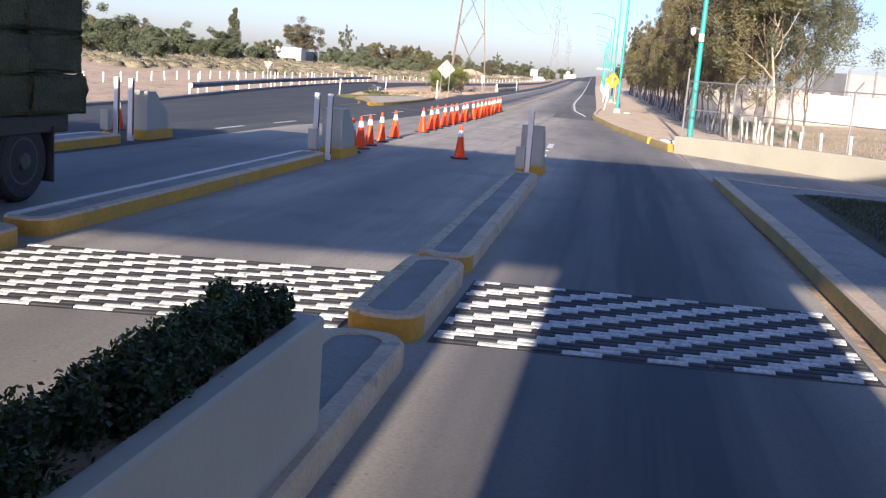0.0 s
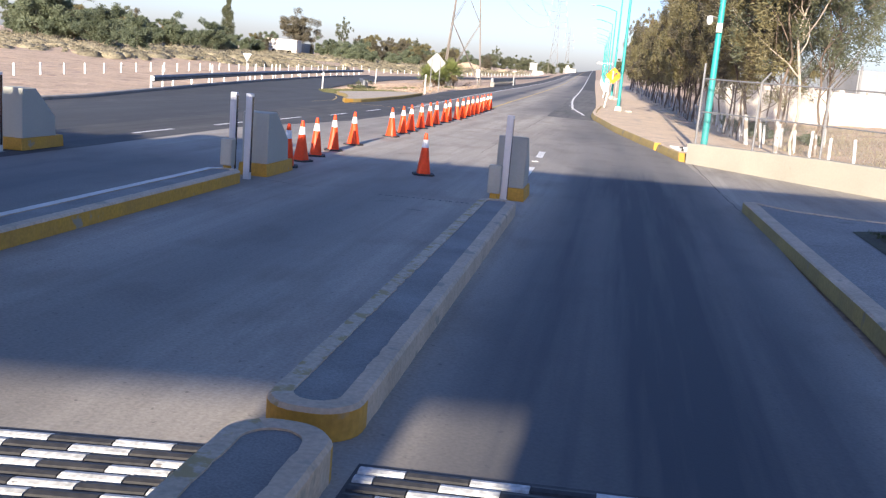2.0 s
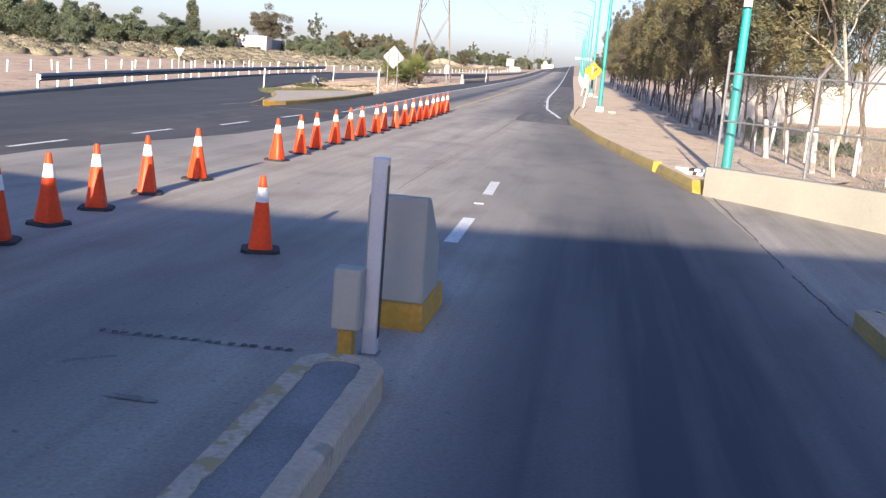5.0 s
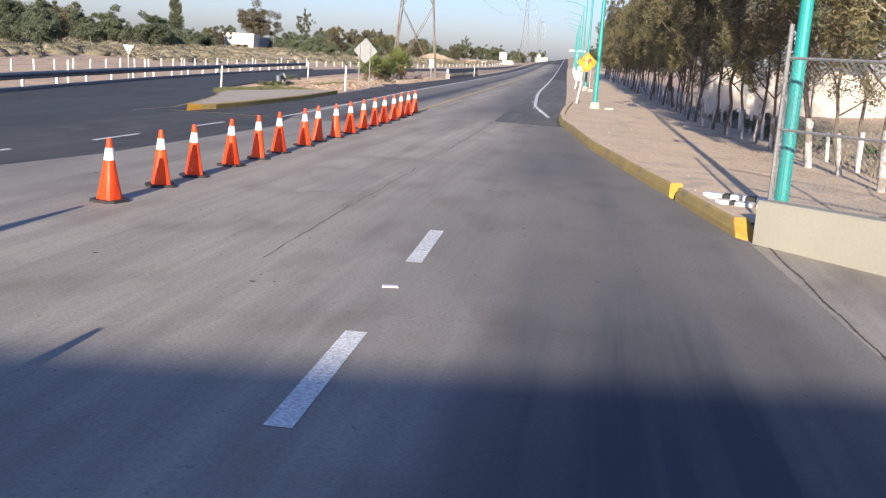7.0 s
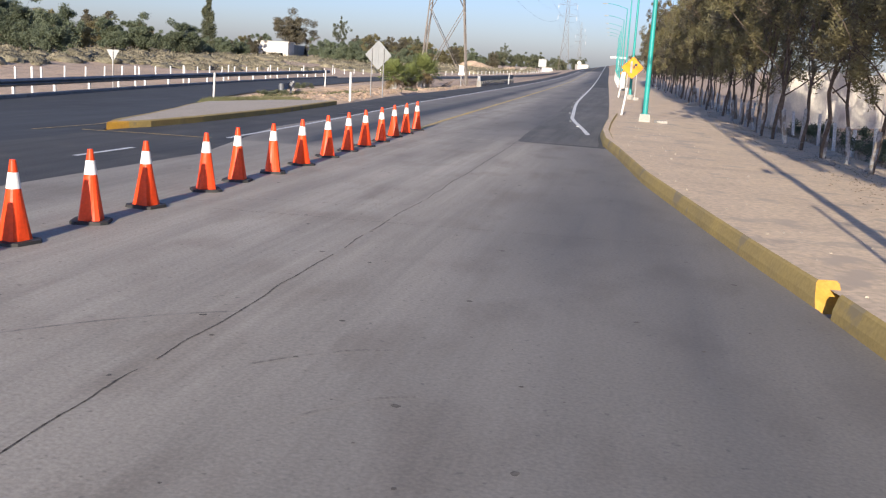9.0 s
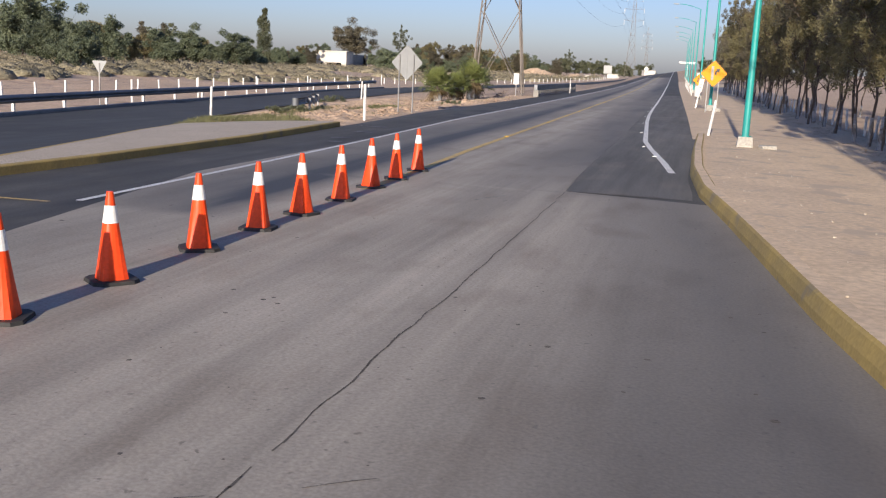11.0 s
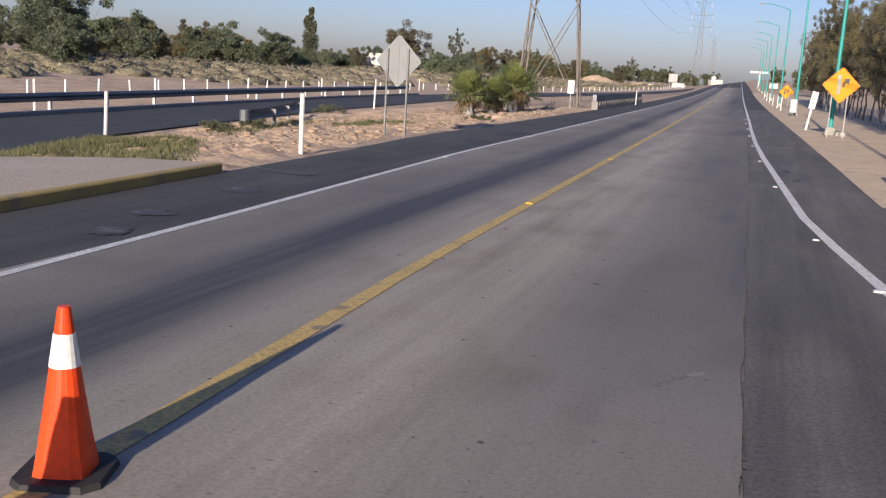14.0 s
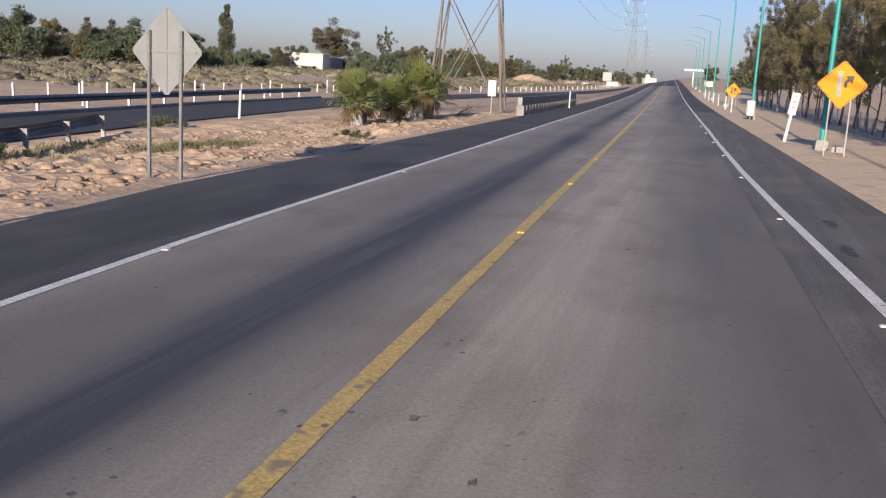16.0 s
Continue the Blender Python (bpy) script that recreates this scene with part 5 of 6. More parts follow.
back_sign = thing("road_sign", "back of a bare grey diamond road sign on two posts", "road sign", (-12.97, 71.1, -0.03), -9)
bm = bmesh.new()
flat(bm, [(p[0], p[1] + 2.01) for p in diamond(0.73, 0.05)], 0.045, 0.006)
pl = part("panel", bm, SIGN_BACK, back_sign)
bm = bmesh.new()
box(bm, (-0.6, 0.03, 1.99), (0.6, 0.044, 2.03))
part("cross_rib", bm, SIGN_BACK, pl)
bm = bmesh.new()
box(bm, (-0.015, 0.031, 1.36), (0.015, 0.0435, 2.68))
part("upright_rib", bm, SIGN_BACK, pl)
for s in (-0.325, 0.325):
    bm = bmesh.new()
    box(bm, (s - 0.025, -0.02, -0.3), (s + 0.025, 0.03, 2.34), 0.004)
    part("leg", bm, GALV, back_sign)

yld = thing("yield_sign", "white triangular yield sign seen from behind on a thin post", "road sign", (-26.75, 70.0, land(-26, 70)), 10)
bm = bmesh.new()
flat(bm, [(-0.02, 1.42), (0.02, 1.42), (0.32, 1.95), (0.30, 1.99), (-0.30, 1.99), (-0.32, 1.95)], 0.0, 0.006)
part("panel", bm, SIGN_BACK, yld)
bm = bmesh.new()
box(bm, (-0.025, -0.05, -0.3), (0.025, -0.004, 1.9))
part("leg", bm, GALV, yld)

ks = thing("marker_sign", "narrow white marker sign leaning on a white post", "road sign", (-1.55, 94.2, 0.0), 0)
bm = bmesh.new()
box(bm, (-0.05, 0.0, -0.2), (0.05, 0.04, 1.45), 0.006, pose(0, 0, 0, 0, 8, 0))
part("leg", bm, WHITE_POST, ks)
bm = bmesh.new()
box(bm, (-0.14, -0.012, 1.05), (0.14, -0.003, 1.85), 0.004, pose(0, 0, 0, 0, 8, 0))
sp = part("panel", bm, WHITE_POST, ks)
for k_, (a, b) in enumerate(((1.70, 1.74), (1.46, 1.56), (1.28, 1.37))):
    bm = bmesh.new()
    box(bm, (-0.045, -0.0165, a), (0.045, -0.0135, b), 0, pose(0, 0, 0, 0, 8, 0))
    part("marking", bm, SIGN_GREY, sp, "dark unreadable marking bar")

bn = thing("litter_bin", "white drum litter bin beside a lamp pole", "litter bin", (-1.75, 117.5, land(-1.7, 117.5)), 0)
bm = bmesh.new()
lathe(bm, [(0.21, 0.3), (0.25, 0.34), (0.25, 1.2), (0.22, 1.2), (0.22, 1.1)], 16)
part("drum", bm, WHITE_POST, bn)
bm = bmesh.new()
tube(bm, (0, 0, -0.1), (0, 0, 0.32), 0.05, 0.05, 8)
part("stand", bm, GALV, bn)

# ---- power line ----
def pylon(x, y, z, label, top=36.0):
    t = thing("power_pylon", label, "pylon", (x, y, z), 8, "power line pylons")
    levels = [(0.0, 2.25), (7.2, 1.6), (12.6, 1.16), (16.4, 0.93), (20.0, 0.75), (24.0, 0.6), (28.0, 0.55), (32.0, 0.5), (top, 0.1)]
    cs = ((1, 1), (-1, 1), (-1, -1), (1, -1))
    for cx, cy in cs:
        bm = bmesh.new()
        rings = [[bm.verts.new((cx * w + u, cy * w + v, z - (0.5 if z == 0 else 0))) for u, v in ((-0.06, -0.06), (0.06, -0.06), (0.06, 0.06), (-0.06, 0.06))] for z, w in levels]
        for A, B in zip(rings, rings[1:]):
            for q in range(4):
                bm.faces.new((A[q], A[(q + 1) % 4], B[(q + 1) % 4], B[q]))
        bm.faces.new(rings[-1])
        part("leg", bm, PYLON_STEEL, t)

    def brace(a, b, s):
        bm = bmesh.new()
        beam(bm, a, b, s, s)
        part("brace", bm, PYLON_STEEL, t)

    for s in range(4):
        (ax, ay), (bx, by) = cs[s], cs[(s + 1) % 4]
        for (z0, w0), (z1, w1) in zip(levels[:-1], levels[1:-1]):
            brace((ax * w0, ay * w0, z0), (bx * w1, by * w1, z1), 0.06)
            brace((bx * w0, by * w0, z0), (ax * w1, ay * w1, z1), 0.06)
            if z1 > 12:
                brace((ax * w1, ay * w1, z1), (bx * w1, by * w1, z1), 0.05)
    for z_ in (22.0, 26.5, 31.0):
        for sx in (-1, 1):
            bm = bmesh.new()
            L = 3.8 if z_ < 30 else 3.0
            beam(bm, (sx * 0.5, -0.4, z_), (sx * L, 0, z_ + 0.3), 0.09, 0.09)
            beam(bm, (sx * 0.5, 0.4, z_), (sx * L, 0, z_ + 0.3), 0.09, 0.09)
            beam(bm, (sx * 0.5, 0, z_ + 1.4), (sx * L, 0, z_ + 0.3), 0.055, 0.055)
            part("cross_arm", bm, PYLON_STEEL, t)
            bm = bmesh.new()
            lathe(bm, [(0.03, 0)] + [(0.13 if i % 2 else 0.05, -0.12 * i) for i in range(1, 14)] + [(0.03, -1.8)], 8, (sx * L, 0, z_ + 0.25))
            part("insulator", bm, WHITE_POST, t, "string insulator")
    return t


PYL = [(-18.4, 114.6), (-32.0, 430.0), (-46.0, 745.0)]
py0 = pylon(PYL[0][0], PYL[0][1], -0.5, "tall galvanised lattice power pylon beside the highway")
for x, y in PYL[1:]:
    copy_thing(py0, pose(x, y, land(x, y), 0, 0, 4))
cab = thing("power_cable", "thin sagging power cables between the pylons", "cable", kind="stuff")
V, F = [], []
SPANS = [(-5.0, -200.0)] + PYL
for (xa, ya), (xb, yb) in zip(SPANS, SPANS[1:]):
    za, zb = (0.0 if ya < 0 else land(xa, ya)), land(xb, yb)
    for z_ in (22.0, 26.5, 31.0):
        for sx in (-1, 1):
            L = 3.8 if z_ < 30 else 3.0
            prev = None
            for i in range(25):
                u = i / 24
                p = Vector((xa + (xb - xa) * u + sx * L, ya + (yb - ya) * u, za + (zb - za) * u + z_ - 1.5 - 5.5 * 4 * u * (1 - u)))
                if prev is not None:
                    wire(V, F, prev, p, 0.022)
                prev = p
tagged(from_arrays("cable", V, F, RAIL, cab), kind="stuff")

# equipment box on the pylon leg
eb = thing("meter_box", "white meter box on a post by the pylon", "meter box", (-15.6, 108.5, -0.35), 0)
bm = bmesh.new()
box(bm, (-0.03, -0.03, -0.2), (0.03, 0.03, 1.2))
part("leg", bm, GALV, eb)
bm = bmesh.new()
box(bm, (-0.22, -0.1, 1.1), (0.22, 0.1, 1.95), 0.02)
part("cabinet", bm, WHITE_POST, eb)

# ---- trees ----
def limb(bm, a, b, r0, r1, rng, n=4, wob=0.12, sides=7):
    a, b = Vector(a), Vector(b)
    prev, pr = a, r0
    L = (b - a).length
    for i in range(1, n + 1):
        p = a.lerp(b, i / n)
        if i < n:
            p += Vector((rng.uniform(-1, 1), rng.uniform(-1, 1), 0)) * L * wob / n
        r = r0 + (r1 - r0) * i / n
        tube(bm, prev, p, pr, r, sides, caps=(i == n))
        prev, pr = p, r
    return prev


def make_tree(name, label, seed, height, spread, trunk_h, leaf_mat, count, leaf, white=0.0, style="tall", group="", bark=None):
    """A tree with a forked trunk, limbs and a crown of clumps of blades."""
    rng = random.Random(seed)
    t = thing(name, label, "tree", group=group)
    bm = bmesh.new()
    r = (height * 0.005 + 0.008) * (1.0 if style == "tall" else 2.0)
    lean = (rng.uniform(-0.25, 0.25), rng.uniform(-0.25, 0.25))
    fork = Vector((lean[0], lean[1], trunk_h))
    limb(bm, (0, 0, -0.3), fork, r, r * 0.72, rng)
    clumps = []
    if style == "column":
        top = Vector((lean[0] * 2, lean[1] * 2, height))
        limb(bm, fork, top, r * 0.7, r * 0.1, rng, 8, 0.1, 6)
        for k in range(46):
            f = rng.random()
            wd = spread * min(1.0, 0.45 + 2.2 * f) * (1 - 0.62 * f ** 1.6)
            a = rng.uniform(0, 6.28)
            clumps.append((fork.lerp(top, f) + Vector((math.cos(a), math.sin(a), 0)) * wd * rng.uniform(0.2, 0.6), wd * rng.uniform(0.35, 0.55)))
    elif style == "tall":
        top = Vector((lean[0] * 1.5 + rng.uniform(-0.4, 0.4), lean[1] * 1.5, height * 0.96))
        limb(bm, fork, top, r * 0.72, r * 0.12, rng, 7, 0.2, 6)
        for i in range(12):
            f0 = rng.uniform(-0.12, 0.62)
            a = 2.4 * i + rng.uniform(-0.4, 0.4)
            base = fork.lerp(top, f0) if f0 > 0 else fork * (1 + f0 * 2.5)
            L = spread * (1.05 - 0.55 * max(f0, 0)) * rng.uniform(0.65, 1.1)
            tip = base + Vector((math.cos(a) * L, math.sin(a) * L, L * rng.uniform(0.6, 1.5)))
            tip.z = min(tip.z, height)
            limb(bm, base, tip, r * 0.42 * (1 - 0.5 * max(f0, 0)), r * 0.08, rng, 5, 0.25, 5)
            for k in range(6):
                c = base.lerp(tip, 0.4 + 0.65 * k / 5)
                q = Vector((rng.gauss(0, 1), rng.gauss(0, 1), rng.gauss(-0.3, 0.8))) * spread * 0.16
                clumps.append((c + q, spread * rng.uniform(0.10, 0.21)))
                if rng.random() < 0.7:
                    limb(bm, c, c + q, r * 0.12, r * 0.04, rng, 2, 0.2, 4)
        for k in range(12):
            clumps.append((fork.lerp(top, rng.uniform(0.4, 1.0)) + Vector((rng.gauss(0, 0.2), rng.gauss(0, 0.2), 0)), spread * rng.uniform(0.1, 0.18)))
    else:
        n_l = 9
        for i in range(n_l):
            a = 2 * math.pi * i / n_l + rng.uniform(-0.5, 0.5)
            up = rng.uniform(0.25, 0.95)
            out = spread * rng.uniform(0.4, 0.95) * (1.15 - 0.5 * up)
            tip = Vector((lean[0] + math.cos(a) * out, lean[1] + math.sin(a) * out, trunk_h + (height - trunk_h) * up * 0.95))
            limb(bm, fork if i % 2 else fork * 0.82, tip, r * 0.5, r * 0.1, rng, 4, 0.3, 4)
            for k in range(8):
                c = fork.lerp(tip, 0.3 + 0.75 * k / 8)
                q = Vector((rng.gauss(0, 1), rng.gauss(0, 1), rng.gauss(0, 0.8))) * spread * 0.2
                clumps.append((c + q, spread * rng.uniform(0.13, 0.3)))
    part("trunk", bm, bark or BARK, t)
    if white:
        bm = bmesh.new()
        prev = Vector((0, 0, -0.02))
        tube(bm, (0, 0, -0.02), fork * (white / trunk_h) if white < trunk_h else fork, r + 0.014, r * 0.85 + 0.012, 9)
        part("whitewash", bm, WHITEWASH, t, "whitewashed lower trunk")
    V, F = leaves(rng, clumps, count, leaf, 0.28 if style == "tall" else 0.5, 1.5 if style != "broad" else 0.85, False)
    from_arrays("crown", V, F, leaf_mat, t)
    return t


def plant(proto, spots, seed, smin=0.85, smax=1.15, zf=None):
    rng = random.Random(seed)
    first = True
    for x, y in spots:
        s = rng.uniform(smin, smax)
        z = (zf or ground_z)(x, y) - 0.02
        m = pose(x, y, z, 0, 0, rng.uniform(0, 360)) @ Matrix.Diagonal((s, s, s * rng.uniform(0.92, 1.08), 1))
        if first:
            proto.matrix_basis = m
            first = False
        else:
            sc = proto.scale.copy()
            o = copy_thing(proto, m)
            o.matrix_basis = m


rng = random.Random(21)
row = [(5.4, 35.0), (5.3, 37.6), (4.95, 38.9), (4.9, 41.1), (4.85, 43.2), (4.75, 45.4), (4.8, 47.8), (4.47, 49.1), (4.3, 51.5), (4.2, 53.6), (4.1, 55.7), (3.95, 57.2), (4.05, 58.9), (4.08, 60.7), (4.0, 62.6), (4.0, 64.5)]
y = 66.4
while y < 175:
    row.append((lerp_line([(4.1, 66), (3.9, 80), (3.1, 110), (1.8, 150), (1.0, 175)], y) + rng.uniform(-0.4, 0.5), y))
    y += rng.uniform(1.7, 3.0)
protos = [make_tree("roadside_tree", "slender roadside tree with whitewashed trunk and olive feathery crown", 30 + i, 8.6 + 0.5 * i, 1.75, 1.9 + 0.15 * i, LEAF_BROWN if i == 2 else LEAF_OLIVE, 11000, 0.068, white=1.05, group="row of roadside trees") for i in range(4)]
for i in range(4):
    plant(protos[i], row[i::4], i, 0.8, 1.2, lambda x, y: land(x, y) + 0.01)
# second, looser rank behind
protos2 = [make_tree("yard_tree", "open-crowned yard tree with thin dark limbs", 50 + i, 8.2, 2.4, 2.2, LEAF_GREY, 8500, 0.07, white=0.7, group="yard trees") for i in range(2)]
plant(protos2[0], [(7.0, 37.2), (8.6, 44.0), (8.2, 58), (9.5, 75), (8, 95), (7, 120)], 5, 0.9, 1.1)
plant(protos2[1], [(6.4, 40.6), (9.8, 50.5), (10.5, 66), (9, 84), (8, 106), (6, 140)], 6, 0.9, 1.1)
gum = make_tree("gum_tree", "tall gum tree with pale peeling trunk and sparse grey-green leaves", 57, 9.5, 2.6, 3.0, LEAF_GREY, 13000, 0.08, group="", bark=PALE_BARK)
gum.matrix_basis = pose(5.87, 34.6, ground_z(5.87, 34.6))
for i, (x, y, s) in enumerate(((6.6, 46.0, 0.8), (6.2, 49.5, 1.0), (6.4, 52.5, 0.7), (6.0, 56.0, 0.9), (5.8, 60.0, 0.8), (7.6, 43.0, 0.7))):
    rr = random.Random(300 + i)
    bu = thing("bush", "low dusty green bush in the dirt yard", "bush", (x, y, ground_z(x, y)), 0, "yard bushes")
    cs = [((rr.gauss(0, 0.45 * s), rr.gauss(0, 0.45 * s), rr.uniform(0.15, 0.5) * s), rr.uniform(0.18, 0.32) * s) for _ in range(14)]
    bm = bmesh.new()
    for c, _ in cs[:8]:
        tube(bm, (c[0] * 0.2, c[1] * 0.2, -0.05), c, 0.014, 0.004, 5)
    part("stems", bm, BARK, bu)
    V, F = leaves(rr, cs, 1500, 0.05, 0.4, 0.9, False)
    from_arrays("foliage", V, F, LEAF_GREEN, bu)

# short white posts in the yard, and the long cream wall behind
wp = marker_post(0.85, 0.048, "short white painted post in the dirt yard", "yard posts")
wp.matrix_basis = pose(6.7, 36.4, 0.0)
YP = [(6.81, 33.9), (7.35, 33.0), (8.0, 31.6), (6.4, 37.6), (6.1, 39.4), (5.9, 41.5), (5.8, 43.5), (5.6, 46)]
YP += [(5.4 - 0.017 * (k * 2.2), 48 + k * 2.2) for k in range(40)]
rng = random.Random(9)
for x, y in YP:
    copy_thing(wp, pose(x, y, ground_z(x, y), rng.uniform(-5, 5), rng.uniform(-5, 5), 0) @ Matrix.Diagonal((1, 1, rng.uniform(0.85, 1.15), 1)))
yw = thing("yard_wall", "long cream masonry yard wall with pilasters", "wall", kind="structure")
WA, WB = Vector((40, 99, -0.1)), Vector((5.3, 65.0, -0.1))
wd = (WB - WA)
bm = bmesh.new()
beam(bm, WA + Vector((0, 0, 1.15)), WB + Vector((0, 0, 1.15)), 0.2, 2.5)
part("wall_body", bm, YARD_WALL, yw)
for i in range(15):
    p = WA + wd * (i / 14)
    bm = bmesh.new()
    box(bm, (-0.2, -0.2, -0.3), (0.2, 0.2, 2.55), 0.02, Matrix.Translation(p) @ pose(0, 0, 0, 0, 0, 17))
    part("pilaster", bm, YARD_WALL, yw)

ms = thing("metal_shed", "far grey corrugated metal shed behind the yard wall", "shed", (33, 104, 0), 20)
bm = bmesh.new()
box(bm, (-12, 0, -0.2), (12, 6, 4.6), 0.03)
part("wall", bm, SHED, ms)
for i in range(9):
    bm = bmesh.new()
    box(bm, (-11.9 + 2.9 * i, -0.12, -0.1), (-11.7 + 2.9 * i, 0.0, 5.0), 0.01)
    part("upright", bm, GALV, ms)
bm = bmesh.new()
box(bm, (-5.6, -0.05, 2.2), (-4.2, 0.02, 4.2))
part("opening", bm, DARK_GLASS, ms, "dark window opening")

for i, (x, y, s) in enumerate(((-22.4, 86.6, 0.9), (-19.0, 71.9, 0.6), (-19.4, 74.6, 0.65), (-14.2, 83.0, 0.35))):
    rr = random.Random(330 + i)
    bu = thing("bush", "low rounded dusty bush in the median dirt", "bush", (x, y, ground_z(x, y)), 0, "median bushes")
    cs = [((rr.gauss(0, 0.5 * s), rr.gauss(0, 0.4 * s), rr.uniform(0.08, 0.4) * s), rr.uniform(0.15, 0.3) * s) for _ in range(16)]
    bm = bmesh.new()
    for c, _ in cs[:8]:
        tube(bm, (c[0] * 0.2, c[1] * 0.2, -0.05), c, 0.012, 0.004, 5)
    part("stems", bm, BARK, bu)
    V, F = leaves(rr, cs, 1800, 0.04, 0.4, 0.8, False)
    from_arrays("foliage", V, F, LEAF_GREY, bu)

# dry grass over the yard, and leaf litter under the row of trees
rng = random.Random(88)
V, F = [], []
for i in range(26000):
    x, y = 4.6 + 20 * rng.random() ** 1.4, rng.uniform(29, 66)
    if x < lerp_line([(5.2, 30), (6.3, 34), (5.7, 45), (4.8, 64)], y) or noise.noise((x * 0.45, y * 0.3, 14)) < -0.1 - 0.25 * rng.random() or x > y - 24:
        continue
    a, h, w = rng.uniform(0, 6.3), rng.uniform(0.04, 0.2), 0.013
    k = len(V)
    z = ground_z(x, y) - 0.01
    V += [(x - w * math.cos(a), y - w * math.sin(a), z), (x + w * math.cos(a), y + w * math.sin(a), z), (x + rng.uniform(-0.1, 0.1), y + rng.uniform(-0.1, 0.1), z + h)]
    F.append((k, k + 1, k + 2))
tagged(from_arrays("yard_grass", V, F, SCRUB), "dry tan grass tufts over the dirt yard", "dry grass", kind="stuff")
V, F = [], []
for i in range(7000):
    y = rng.uniform(33, 110)
    x = lerp_line([(5.3, 34), (4.8, 45), (4.2, 54), (4.0, 64), (3.9, 80), (3.1, 110)], y) + rng.gauss(-0.35, 0.55)
    if noise.noise((x * 0.9, y * 0.5, 33)) < -0.05:
        continue
    z = ground_z(x, y) + 0.03
    if y < 63.4 and x < lerp_line([(2.9, 28.9), (6.2, 34), (5.6, 45), (4.6, 64)], y):
        z = 0.155 - 0.1 * smooth01((x - lerp_line(KERB_RIGHT, y) - 1.5) / 4) + 0.02 * noise.noise((x * 1.3, y * 1.3, 1))
    elif y >= 63.4:
        z = land(x, y) + 0.018 + (0.05 + 0.03 * noise.noise((x * 1.1, y * 1.1, 1))) * smooth01((x - main_right(y)) / 0.8)
    a, r = rng.uniform(0, 6.3), rng.uniform(0.012, 0.035)
    c, q = r * math.cos(a), r * math.sin(a)
    k = len(V)
    V += [(x - c, y - q, z), (x - q * 0.35, y + c * 0.35, z + 0.012), (x + c, y + q, z + 0.004), (x + q * 0.35, y - c * 0.35, z + 0.008)]
    F.append((k, k + 1, k + 2, k + 3))
tagged(from_arrays("leaf_litter", V, F, LITTER), "brown dry leaf litter under the roadside trees", "leaf litter", kind="stuff")

# ---- left background ----
gtree = [make_tree("field_tree", "broad green tree at the edge of the dry field", 70 + i, 8.0, 4.4, 1.3, LEAF_GREEN, 17000, 0.19, style="broad", group="field trees") for i in range(3)]
btree = [make_tree("field_tree", "dusty olive-brown tree behind the scrub field", 80 + i, 8.5, 4.0, 1.6, m, 15000, 0.19, style="broad", group="field trees") for i, m in enumerate((LEAF_BROWN, LEAF_OLIVE))]
ctree = make_tree("tall_tree", "tall narrow dark cypress-like tree standing over the field", 84, 13.8, 2.7, 0.8, LEAF_GREY, 14000, 0.17, style="column", group="field trees")
ltree = make_tree("tall_tree", "tall sparse tree rising above the field trees", 86, 16.5, 3.2, 6.0, LEAF_GREY, 4500, 0.26, style="tall", group="field trees")
wtree = make_tree("field_tree", "wide dome-crowned brown tree behind the house", 87, 17.0, 8.0, 5.0, LEAF_BROWN, 24000, 0.24, style="broad", group="field trees")
rng = random.Random(31)
FAR = lambda x, y: ground_z(x, y)


def stand(proto, spots):
    """Trees at (x, y, scale)."""
    rr = random.Random(len(spots))
    for i, (x, y, s) in enumerate(spots):
        m = pose(x, y, FAR(x, y) - 0.05, 0, 0, rr.uniform(0, 360)) @ Matrix.Diagonal((s * rr.uniform(0.9, 1.15), s * rr.uniform(0.9, 1.15), s, 1))
        if i:
            copy_thing(proto, m).matrix_basis = m
        else:
            proto.matrix_basis = m


def clear_of_house(x, y):
    """True where a tree would not stand before the white house."""
    for cx, cy in ((0, 5), (-1.5, 35), (-4.7, 57)):
        for hx in (-115, -110, -105):
            if y < 308 and abs(x - (cx + (hx - cx) * (y - cy) / (305 - cy))) < 7.5:
                return False
    return True


belt = []
while len(belt) < 74:
    x, y = rng.uniform(-185, -58), rng.uniform(185, 345)
    if y > 150 - x * 0.55 and clear_of_house(x, y):
        belt.append((x, y, rng.choice((0.4, 0.5, 0.55, 0.65, 0.75))))
stand(ctree, [(-106.5, 251, 1.0)])
stand(ltree, [(-111.7, 375, 1.0), (-86, 372, 0.62), (-76, 350, 0.6), (-70, 520, 0.8)])
stand(wtree, [(-127, 366, 1.0)])
stand(gtree[0], [(-102, 199, 0.92), (-103, 160, 1.5), (-98, 323, 0.98), (-128, 341, 1.15), (-101, 250, 0.6), (-150, 190, 1.0), (-66, 330, 0.75), (-176, 230, 1.2)] + belt[0::5])
stand(gtree[1], [(-96, 198, 1.0), (-98, 164, 1.15), (-103, 324, 0.9), (-101, 258, 0.6), (-104, 267, 0.6), (-118, 178, 0.85), (-58, 360, 0.9), (-160, 260, 1.2)] + belt[1::5])
stand(gtree[2], [(-89, 203, 0.9), (-92, 166, 0.95), (-92, 325, 0.95), (-100, 257, 0.55), (-122, 196, 0.75), (-135, 215, 1.0), (-72, 350, 0.8), (-68, 121, 0.72), (-58, 112, 0.6)] + belt[2::5])
